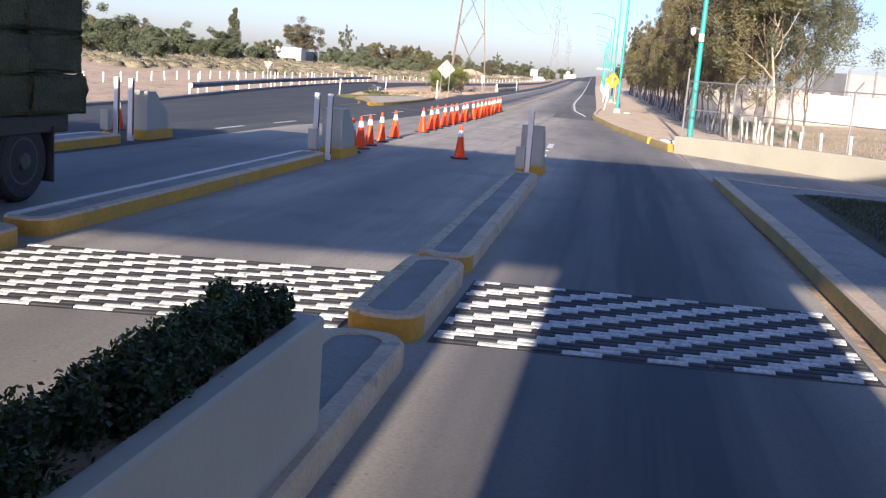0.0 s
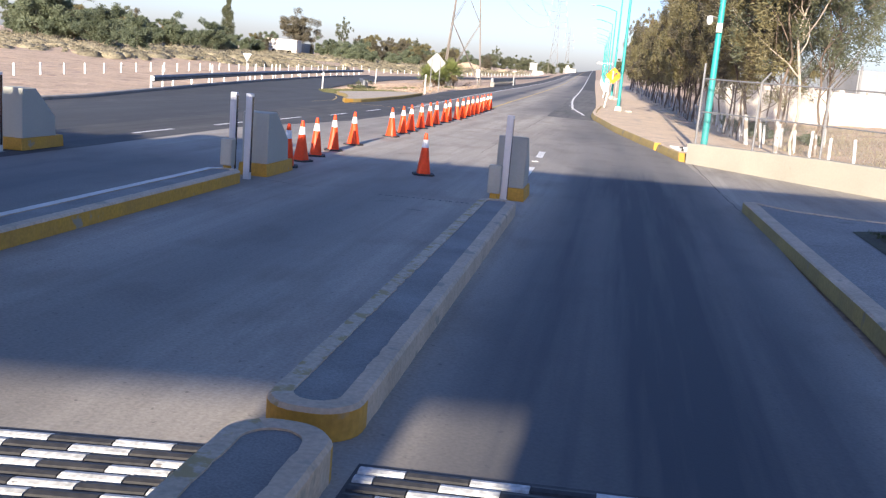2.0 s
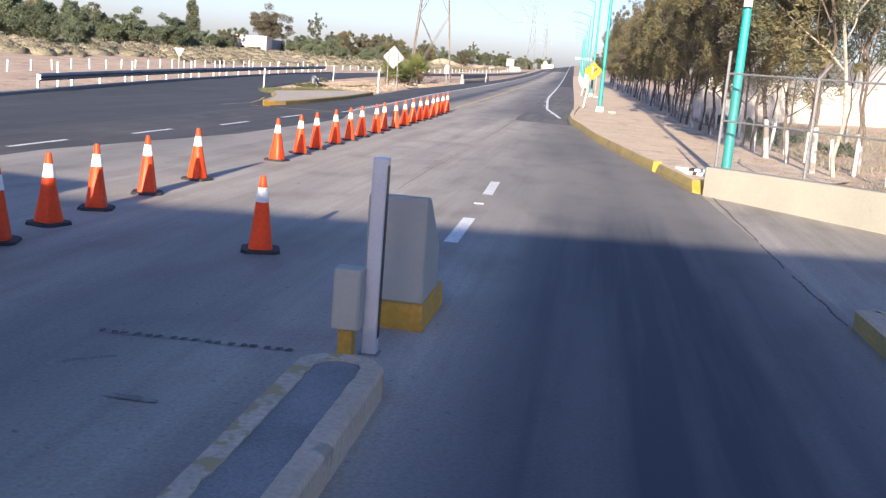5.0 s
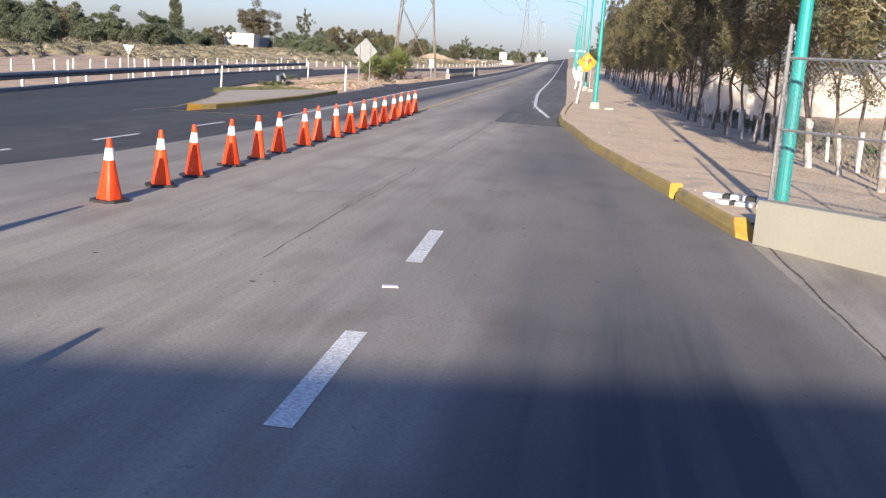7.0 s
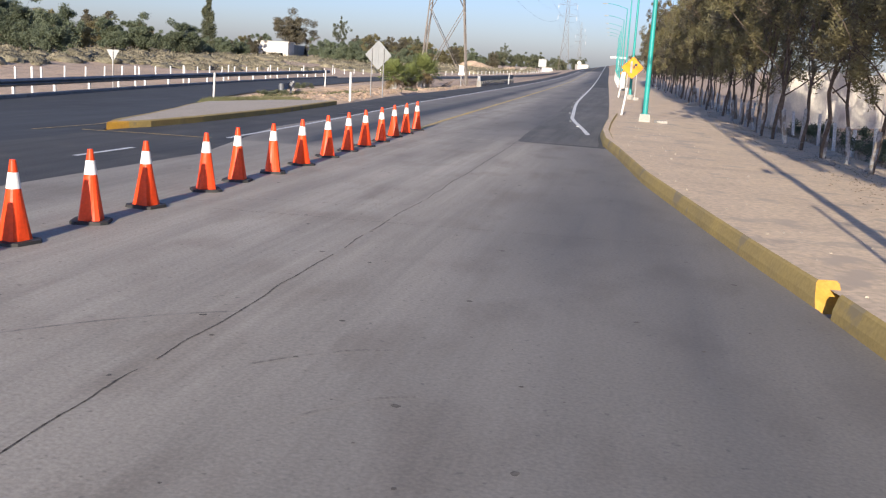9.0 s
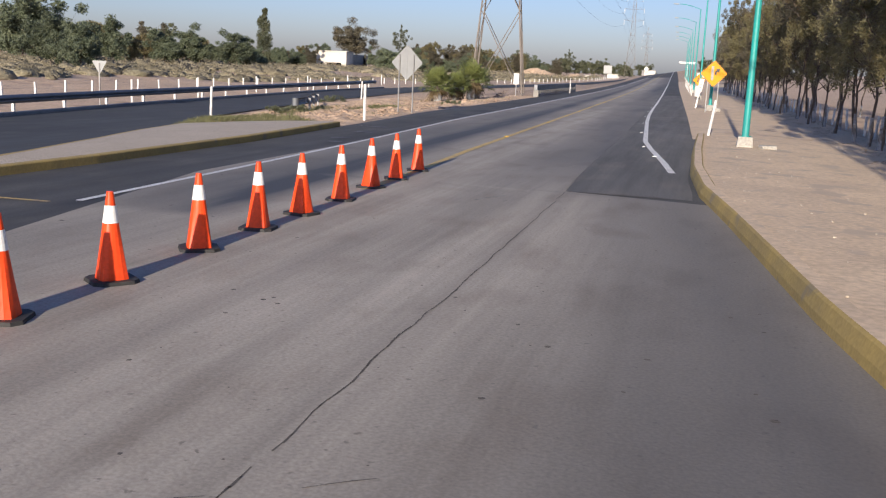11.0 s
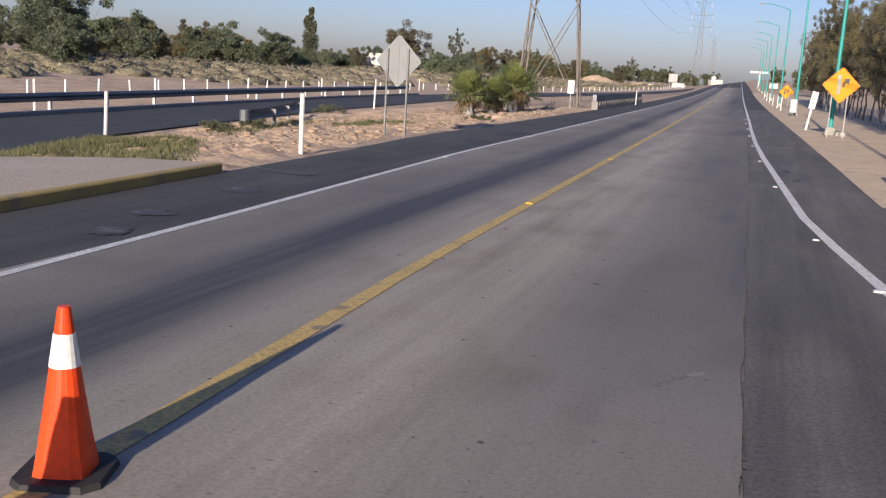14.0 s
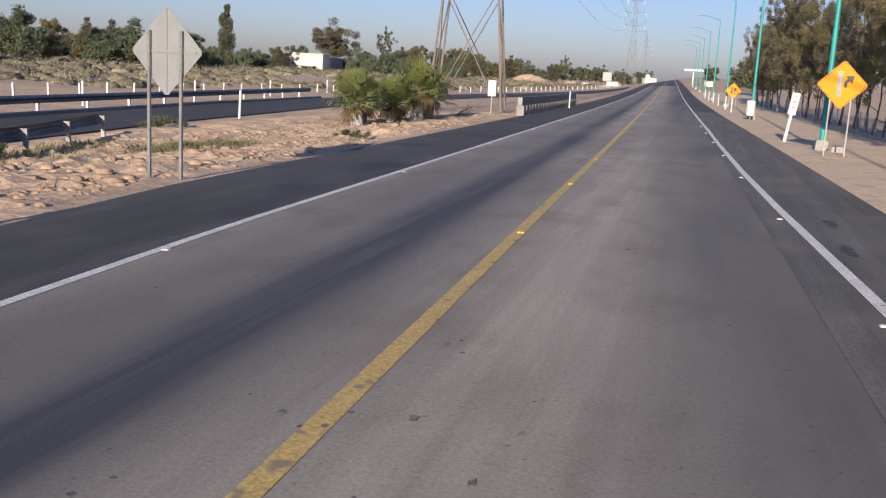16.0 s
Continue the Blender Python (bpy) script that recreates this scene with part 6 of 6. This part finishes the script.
stand(btree[0], [(-100, 362, 1.1), (-90, 366, 1.15), (-80, 362, 1.1), (-112, 185, 0.8), (-128, 235, 1.1), (-115, 300, 0.75), (-86, 330, 0.9), (-80, 345, 1.0), (-76, 370, 0.9), (-140, 170, 1.0), (-103.5, 259, 0.5), (-62, 345, 0.85), (-54, 380, 0.8)] + belt[3::5])
stand(btree[1], [(-95, 358, 1.2), (-85, 370, 1.2), (-75, 356, 1.0), (-107, 205, 0.7), (-123, 205, 0.95), (-116, 262, 0.6), (-83, 355, 0.9), (-72, 330, 0.8), (-118, 240, 0.8), (-90, 170, 0.5), (-66, 375, 0.9), (-150, 250, 1.1)] + belt[4::5])
# the grey leaf colour paints in distance haze; no haze is built
ftree = make_tree("far_tree", "small far tree beyond the highway, leaves greyed to imitate haze", 90, 8.0, 4.6, 1.4, LEAF_GREY, 3200, 0.36, style="broad", group="far trees")
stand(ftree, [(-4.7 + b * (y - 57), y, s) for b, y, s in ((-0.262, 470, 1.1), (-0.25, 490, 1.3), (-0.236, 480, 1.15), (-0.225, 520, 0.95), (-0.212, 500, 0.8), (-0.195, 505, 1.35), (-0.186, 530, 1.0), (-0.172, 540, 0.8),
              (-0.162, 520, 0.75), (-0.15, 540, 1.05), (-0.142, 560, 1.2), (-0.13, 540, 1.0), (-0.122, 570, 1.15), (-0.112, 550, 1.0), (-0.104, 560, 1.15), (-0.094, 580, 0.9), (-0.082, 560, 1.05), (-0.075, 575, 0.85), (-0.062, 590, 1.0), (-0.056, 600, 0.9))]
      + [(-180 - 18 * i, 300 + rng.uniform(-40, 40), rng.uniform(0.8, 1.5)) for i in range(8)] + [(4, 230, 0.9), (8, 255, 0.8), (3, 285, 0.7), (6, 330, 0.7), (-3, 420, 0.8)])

# scrub over the field: low rounded bushes, each a lumpy body with blades over it
def lump(V, F, x, y, z, r, h, seed):
    k = len(V)
    n, m = 11, 4
    for j in range(m):
        e = 1.35 * j / (m - 1)
        for i in range(n):
            a = 6.2832 * i / n + 0.35 * j
            d = 1.0 + 0.45 * noise.noise((math.cos(a) * 1.6 + seed, math.sin(a) * 1.6, e * 1.8 + seed)) + 0.25 * noise.noise((math.cos(a) * 4 + seed, math.sin(a) * 4, e * 4))
            V.append((x + r * d * math.cos(e) * math.cos(a), y + r * d * math.cos(e) * math.sin(a), z - 0.15 * h + 1.1 * h * d * math.sin(e)))
    for j in range(m - 1):
        for i in range(n):
            q, w = k + j * n + i, k + j * n + (i + 1) % n
            F.append((q, w, w + n, q + n))
    F.append(tuple(k + (m - 1) * n + i for i in range(n)))


V, F, BV, BF = [], [], [], []
rng = random.Random(41)
for i in range(7000):
    y = rng.uniform(55, 330)
    x = fx(min(y, 300)) - 6 - 105 * rng.random() ** 1.35
    if noise.noise((x * 0.06, y * 0.045, 8)) < -0.12 + 0.4 * max(0, 1 - (fx(min(y, 300)) - x) / 15):
        continue
    r = (0.3 + 1.25 * rng.random() ** 2.2) * (0.8 + y / 300)
    h = r * rng.uniform(0.25, 0.55)
    z = ground_z(x, y)
    lump(BV, BF, x, y, z, r * 0.8, h * 0.8, i * 0.37)
    v, f = leaves(rng, [((x, y, z + 0.35 * h), r)], 80, 0.04 + 0.045 * y / 100, 0.5, 0.6, False)
    k = len(V)
    V += v
    F += [tuple(a + k for a in q) for q in f]
body = from_arrays("scrub", BV, BF, SCRUB)
body.data.polygons.foreach_set("use_smooth", [True] * len(body.data.polygons))
tagged(body, "rounded dry olive scrub bushes covering the field", "scrub", kind="stuff")
tagged(from_arrays("scrub_blades", V, F, SCRUB), "thin dry blades over the scrub bushes", "scrub", kind="stuff")

# weeds and grass in the median
V, F = [], []
for i in range(22000):
    u = rng.random()
    if u < 0.62:
        y = rng.uniform(59.8, 67.2)
        a, b = lerp_line(LEFT_NEAR, y) + 0.1, -13.3 - 0.6 * (y - 61.5)
        x = a + (b - a) * rng.random() ** 1.3 + rng.gauss(0, 0.2)
    elif u < 0.69:
        y = rng.uniform(70.5, 80)
        x = -18.2 - 0.22 * (y - 71.6) + rng.gauss(0, 0.35)
    elif u < 0.85:
        x, y = rng.gauss(-16.8, 0.5), rng.gauss(79, 1.0)
    else:
        x, y = rng.uniform(-20, -13.5), rng.uniform(62, 100)
        if noise.noise((x * 0.8, y * 0.5, 21)) < 0.22:
            continue
    if x > main_left(y) - 0.3 or x < lerp_line(LEFT_NEAR, y) - 0.3:
        continue
    a, h = rng.uniform(0, 6.3), rng.uniform(0.04, 0.17)
    w = 0.014
    k = len(V)
    z = max(ground_z(x, y), land(x, y) - 0.02)
    V += [(x - w * math.cos(a), y - w * math.sin(a), z), (x + w * math.cos(a), y + w * math.sin(a), z), (x + rng.uniform(-0.12, 0.12), y + rng.uniform(-0.12, 0.12), z + h)]
    F.append((k, k + 1, k + 2))
tagged(from_arrays("weeds", V, F, DRY_GRASS), "tufts of dry green weeds in the median", "weeds", kind="stuff")

# clods and stones on the median dirt
V, F = [], []
for i in range(5200):
    x, y = rng.uniform(-19.8, -12.3), rng.uniform(60, 98)
    if (noise.noise((x * 0.5, y * 0.35, 4)) < 0.05 and rng.random() < 0.75) or (y < 66.5 and x < -13.2 - 0.78 * (y - 61.5)):
        continue
    if x > main_left(y) - 0.5 or x < lerp_line(LEFT_NEAR, y) + 0.3:
        continue
    r = abs(rng.gauss(0, 0.045)) + 0.014 + (0.09 if rng.random() < 0.02 else 0.0)
    z = ground_z(x, y) - 0.25 * r
    k = len(V)
    a0 = rng.uniform(0, 6.3)
    for lvl, (rr, zz) in enumerate(((1.0, 0.0), (0.85, 0.45), (0.4, 0.7))):
        for q in range(5):
            s = r * rr * rng.uniform(0.7, 1.3)
            a = a0 + q * 1.2566 + lvl * 0.4
            V.append((x + math.cos(a) * s * 1.3, y + math.sin(a) * s, z + zz * r))
    for lvl in (0, 5):
        for q in range(5):
            F.append((k + lvl + q, k + lvl + (q + 1) % 5, k + lvl + 5 + (q + 1) % 5, k + lvl + 5 + q))
    F.append(tuple(k + 10 + q for q in range(5)))
clods = from_arrays("dirt_clods", V, F, CLOD)
clods.data.polygons.foreach_set("use_smooth", [True] * len(clods.data.polygons))
tagged(clods, "loose clods of earth on the median dirt", "clods", kind="stuff")


# fan palms
def fan_palm(seed, label, trunk_h=0.7):
    """A squat palm: leaning whitewashed trunk, skirt of dead leaves, and arching fans."""
    rng = random.Random(seed)
    t = thing("fan_palm", label, "palm", group="median fan palms")
    lean = Vector((rng.uniform(-0.28, 0.28), rng.uniform(-0.15, 0.15), trunk_h))
    bm = bmesh.new()
    limb(bm, (0, 0, -0.2), lean, 0.25, 0.19, rng, 3, 0.1, 10)
    tube(bm, lean - Vector((0, 0, 0.02)), lean + Vector((0, 0, 0.25)), 0.2, 0.07, 10)
    part("trunk", bm, BARK, t)
    bm = bmesh.new()
    tube(bm, (0, 0, -0.1), lean * 0.72, 0.29, 0.235, 12)
    part("whitewash", bm, WHITEWASH, t, "whitewashed trunk base")
    for kind, n, m in (("frond", 38, PALM_LEAF), ("dead_frond", 5, PALM_DEAD)):
        V, F = [], []
        for i in range(n):
            az = 2.4 * i + rng.uniform(-0.4, 0.4)
            el = -0.3 + 1.7 * (i / n) ** 0.8 if kind == "frond" else rng.uniform(-1.1, -0.35)
            d = Vector((math.cos(az) * math.cos(el), math.sin(az) * math.cos(el), math.sin(el)))
            base = lean + Vector((0, 0, 0.12))
            reach = rng.uniform(0.55, 0.95) if kind == "frond" else rng.uniform(0.25, 0.45)
            tip = base + d * reach
            wire(V, F, base, tip, 0.016)
            side = d.cross(Vector((0, 0, 1))).normalized()
            up = side.cross(d).normalized()
            for b in range(17):
                g = (b - 8) / 8 * 1.5
                q = (d * math.cos(g) + side * math.sin(g) + up * 0.12 * math.cos(g)).normalized()
                L = rng.uniform(0.7, 0.95) * (1 - 0.3 * abs(g) / 1.5)
                s = q.cross(up).normalized() * 0.03
                mid, end = tip + q * L * 0.62, tip + q * L * 0.97 - Vector((0, 0, rng.uniform(0.1, 0.3)))
                k = len(V)
                V += [tip, mid + s, end, mid - s]
                F.append((k, k + 1, k + 2, k + 3))
        from_arrays(kind, V, F, m, t)
    return t


for i, (x, y, s) in enumerate(((-17.85, 93.6, 1.0), (-18.3, 95.4, 0.85), (-16.95, 98.8, 1.1), (-18.0, 99.0, 0.9), (-17.5, 96.8, 0.85), (-17.1, 101.4, 0.95))):
    p = fan_palm(60 + i, "bushy fan palm with whitewashed base in the median", 0.85 + 0.12 * (i % 3))
    p.matrix_basis = pose(x, y, ground_z(x, y), 0, 0, 50 * i) @ Matrix.Diagonal((s, s, s, 1))

rng = random.Random(97)
for k in range(4):
    bm = bmesh.new()
    x, y = -16.4 + rng.uniform(-0.4, 0.4), 103.4 + rng.uniform(-1.0, 1.2)
    z = ground_z(x, y) + 0.02
    e = Vector((x + rng.uniform(0.8, 1.8), y + rng.uniform(-0.5, 0.8), z + rng.uniform(0.2, 0.75)))
    m_ = limb(bm, (x, y, z), e, 0.035, 0.012, rng, 5, 0.4, 6)
    limb(bm, Vector((x, y, z)).lerp(e, 0.5), e + Vector((-0.5, 0.3, 0.15)), 0.018, 0.006, rng, 3, 0.4, 5)
    tagged(part("dead_branch", bm, BARK), "bare dry fallen branch on the median dirt", "branch", "fallen branches")

# white house beyond the field
hs = thing("house", "low white flat-roofed house beyond the dry field", "house", (-115.1, 304.2, land(-110, 304) + 0.1), 8.6)
bm = bmesh.new()
box(bm, (0, 0, -0.8), (9.4, 9, 5.2), 0.03)
part("wall", bm, HOUSE_WHITE, hs)
bm = bmesh.new()
box(bm, (-0.25, -0.3, 5.2), (9.65, 9, 5.45), 0.02)
part("roof", bm, HOUSE_WHITE, hs)
for a, b in ((1.4, 2.6), (6.4, 7.8)):
    bm = bmesh.new()
    box(bm, (a, -0.03, 0.9), (b, 0.04, 2.0))
    part("window", bm, DARK_GLASS, hs)
bm = bmesh.new()
box(bm, (4.3, -0.03, -0.4), (5.3, 0.05, 2.0))
part("door", bm, BARK, hs)
# long side of the house; its shade is put into the grey colour
bm = bmesh.new()
box(bm, (1.5, 9.0, -0.8), (9.3, 34, 4.7), 0.03)
part("annex", bm, ROOF_CONC, hs, "long annex wall, grey to imitate its shade")
bm = bmesh.new()
vs = box(bm, (3.2, -3.2, 1.9), (7.6, -0.05, 2.1))
part("porch_roof", bm, ROOF_CONC, hs)

# far canopy, sign back and low walls at the end of the road
fc = thing("fuel_station", "far white roadside canopy on a single column", "canopy", (-8.0, 357, land(-8, 357)), 0)
bm = bmesh.new()
box(bm, (-2.8, -1.5, 6.1 - land(-8, 357)), (2.8, 1.5, 6.75 - land(-8, 357)), 0.05)
part("canopy", bm, WHITE_POST, fc)
bm = bmesh.new()
box(bm, (-0.25, -0.25, -0.2), (0.25, 0.25, 6.15 - land(-8, 357)))
part("column", bm, WHITE_POST, fc)
rs = thing("road_sign", "large grey road sign seen from behind across the median", "road sign", (-33.5, 357, land(-33.5, 357)), 0)
bm = bmesh.new()
box(bm, (-1.35, 0, 1.6), (1.35, 0.05, 4.2), 0.01)
part("panel", bm, SIGN_BACK, rs)
for s in (-0.8, 0.8):
    bm = bmesh.new()
    box(bm, (s - 0.06, -0.08, -0.3), (s + 0.06, -0.002, 4.0))
    part("leg", bm, GALV, rs)
ds = thing("road_sign", "small white diamond sign far along the highway", "road sign", (-23.8, 401, land(-23.8, 401)), 0)
bm = bmesh.new()
flat(bm, [(u, v + 2.4) for u, v in diamond(0.95, 0.1)], 0.0, 0.02)
part("panel", bm, WHITE_POST, ds)
bm = bmesh.new()
box(bm, (-0.05, 0.03, -0.3), (0.05, 0.1, 2.6))
part("leg", bm, GALV, ds)
for i, (x, y, w, h) in enumerate(((-3.5, 330, 2.2, 1.3), (-37.5, 342, 3.0, 1.2), (-31.5, 352, 3.4, 1.2), (-87, 360, 5.0, 2.0), (-27, 470, 5.0, 2.0))):
    sh = thing("shed", "small white far-off roadside shed", "shed", (x, y, land(x, y)), 5 * i, "far sheds")
    bm = bmesh.new()
    box(bm, (-w / 2, -2, -0.5), (w / 2, 2, h), 0.05)
    part("wall", bm, HOUSE_WHITE, sh)
    bm = bmesh.new()
    box(bm, (-w / 2 - 0.2, -2.2, h), (w / 2 + 0.2, 2.2, h + 0.15), 0.03)
    part("roof", bm, ROOF_CONC, sh)
for i, (x, y, w, h) in enumerate(((-55, 345, 15, 2.6), (-70, 330, 11, 2.2), (-46, 370, 9, 1.8), (-60, 300, 8, 1.2))):
    rr = random.Random(500 + i)
    V, F = [], []
    for a in range(13):
        for b in range(9):
            u, v = a / 6 - 1, b / 4 - 1
            e = max(0.0, 1 - u * u) * max(0.0, 1 - v * v)
            px_, py_ = x + u * w / 2, y + v * w * 0.3
            V.append((px_, py_, ground_z(px_, py_) - 0.1 + h * e * (0.8 + 0.35 * rr.random())))
            if a and b:
                k = a * 9 + b
                F.append((k - 10, k - 1, k, k - 9))
    tagged(from_arrays("dirt_mound", V, F, DIRT), "heap of tan earth beside the field fence", "dirt mound", group="far dirt mounds")

# ---- hay truck in the far lane ----
tr = thing("hay_truck", "flatbed truck loaded high with dark green hay bales", "truck", (-6.35, 8.9, 0.0), 0)
bm = bmesh.new()
box(bm, (-2.35, -9.0, 0.82), (-0.02, 0.9, 1.05), 0.02)
box(bm, (-1.6, -9.0, 0.55), (-1.45, 0.7, 0.85))
box(bm, (-0.9, -9.0, 0.55), (-0.75, 0.7, 0.85))
part("chassis", bm, TRUCK_DARK, tr)
def wheel(cx, cy):
    bm = bmesh.new()
    lathe(bm, [(0.30, -0.14), (0.44, -0.15), (0.49, -0.11), (0.50, 0.0), (0.49, 0.11), (0.44, 0.15), (0.30, 0.14)], 28, (cx, cy, 0.5), "x")
    w = part("wheel", bm, RUBBER, tr, "black tyre on a steel rim")
    bm = bmesh.new()
    lathe(bm, [(0.05, 0.10), (0.29, 0.145), (0.30, 0.10), (0.14, 0.06), (0.1, 0.17), (0.03, 0.18)], 20, (cx, cy, 0.5), "x")
    part("rim", bm, TRUCK_RIM, w)
for cy in (0.0, -1.25, -7.0):
    for cx in (-0.2, -2.15):
        wheel(cx, cy)
bm = bmesh.new()
box(bm, (-0.45, 0.52, 0.2), (0.0, 0.55, 0.9), 0.004)
part("mud_flap", bm, RUBBER, tr, "black rubber mud flap")
rng = random.Random(17)
for lz in range(5):
    for k in range(8):
        bm = bmesh.new()
        y1 = 1.1 - 1.22 * k + rng.uniform(-0.04, 0.04)
        box(bm, (-2.42 + rng.uniform(-0.05, 0.05), y1 - 1.18, 1.06 + 0.5 * lz), (0.05 + rng.uniform(-0.05, 0.06), y1, 1.06 + 0.5 * lz + 0.49), 0.05)
        bmesh.ops.subdivide_edges(bm, edges=bm.edges[:], cuts=2, use_grid_fill=True)
        for v in bm.verts:
            v.co += Vector((rng.gauss(0, 0.018), rng.gauss(0, 0.018), rng.gauss(0, 0.014)))
        part("hay_bale", bm, HAY, tr)

# ---- toll canopy behind the camera ----
tc = thing("toll_canopy", "broad concrete toll plaza canopy on thick piers", "canopy", (0, 0, 0), 0)
bm = bmesh.new()
lo, hi = 5.0, 6.2
A = [(-17.0, -13.2), (9.5, -8.6), (9.5, 1.45), (-17.0, -3.2)]
va = [bm.verts.new((x, y, lo)) for x, y in A]
vb = [bm.verts.new((x, y, hi)) for x, y in A]
bm.faces.new(va[::-1])
bm.faces.new(vb)
for i in range(4):
    bm.faces.new((va[i], va[(i + 1) % 4], vb[(i + 1) % 4], vb[i]))
part("roof_slab", bm, ROOF_CONC, tc)
for x in (-0.9, -5.25, -9.6, 4.2):
    bm = bmesh.new()
    box(bm, (x - 0.42, -7.4, 0.17), (x + 0.42, -6.6, 5.02), 0.03)
    part("pier", bm, ROOF_CONC, tc)

# ---- the camera's own lorry, unseen behind the walk's start, added for its shadow ----
lo_ = thing("lorry", "white box lorry under the canopy, unseen, added to cast the camera vehicle's shadow", "truck", (1.36, -1.95, 0.0), 0)
bm = bmesh.new()
prof = [(0.0, 0.55), (0.0, 1.3), (-0.08, 1.6), (-0.22, 2.9), (-0.36, 3.36), (-2.3, 3.4), (-2.3, 0.55)]
L = [bm.verts.new((-1.2, y, z)) for y, z in prof]
R = [bm.verts.new((1.2, y, z)) for y, z in prof]
bm.faces.new(L)
bm.faces.new(R[::-1])
for i in range(len(prof)):
    j = (i + 1) % len(prof)
    bm.faces.new((L[j], L[i], R[i], R[j]))
bmesh.ops.recalc_face_normals(bm, faces=bm.faces)
bmesh.ops.bevel(bm, geom=bm.edges[:], offset=0.12, segments=3, affect="EDGES")
part("cab", bm, WHITE_POST, lo_)
bm = bmesh.new()
box(bm, (-1.05, 0, 0), (1.05, 0.015, 1.1), 0, pose(0, -0.085, 1.68, 6.2, 0, 0))
part("windscreen", bm, DARK_GLASS, lo_)
bm = bmesh.new()
box(bm, (-1.22, -8.6, 0.9), (1.22, -2.4, 3.32), 0.04)
part("cargo_box", bm, WHITE_POST, lo_)
bm = bmesh.new()
box(bm, (-1.15, 0.0, 0.35), (1.15, 0.1, 0.6), 0.03)
part("bumper", bm, GALV, lo_)
for wy in (-1.0, -6.6):
    for wx in (-1.02, 1.02):
        bm = bmesh.new()
        lathe(bm, [(0.28, -0.14), (0.44, -0.15), (0.49, -0.1), (0.49, 0.1), (0.44, 0.15), (0.28, 0.14)], 24, (wx, wy, 0.49), "x")
        part("wheel", bm, RUBBER, lo_, "black tyre")
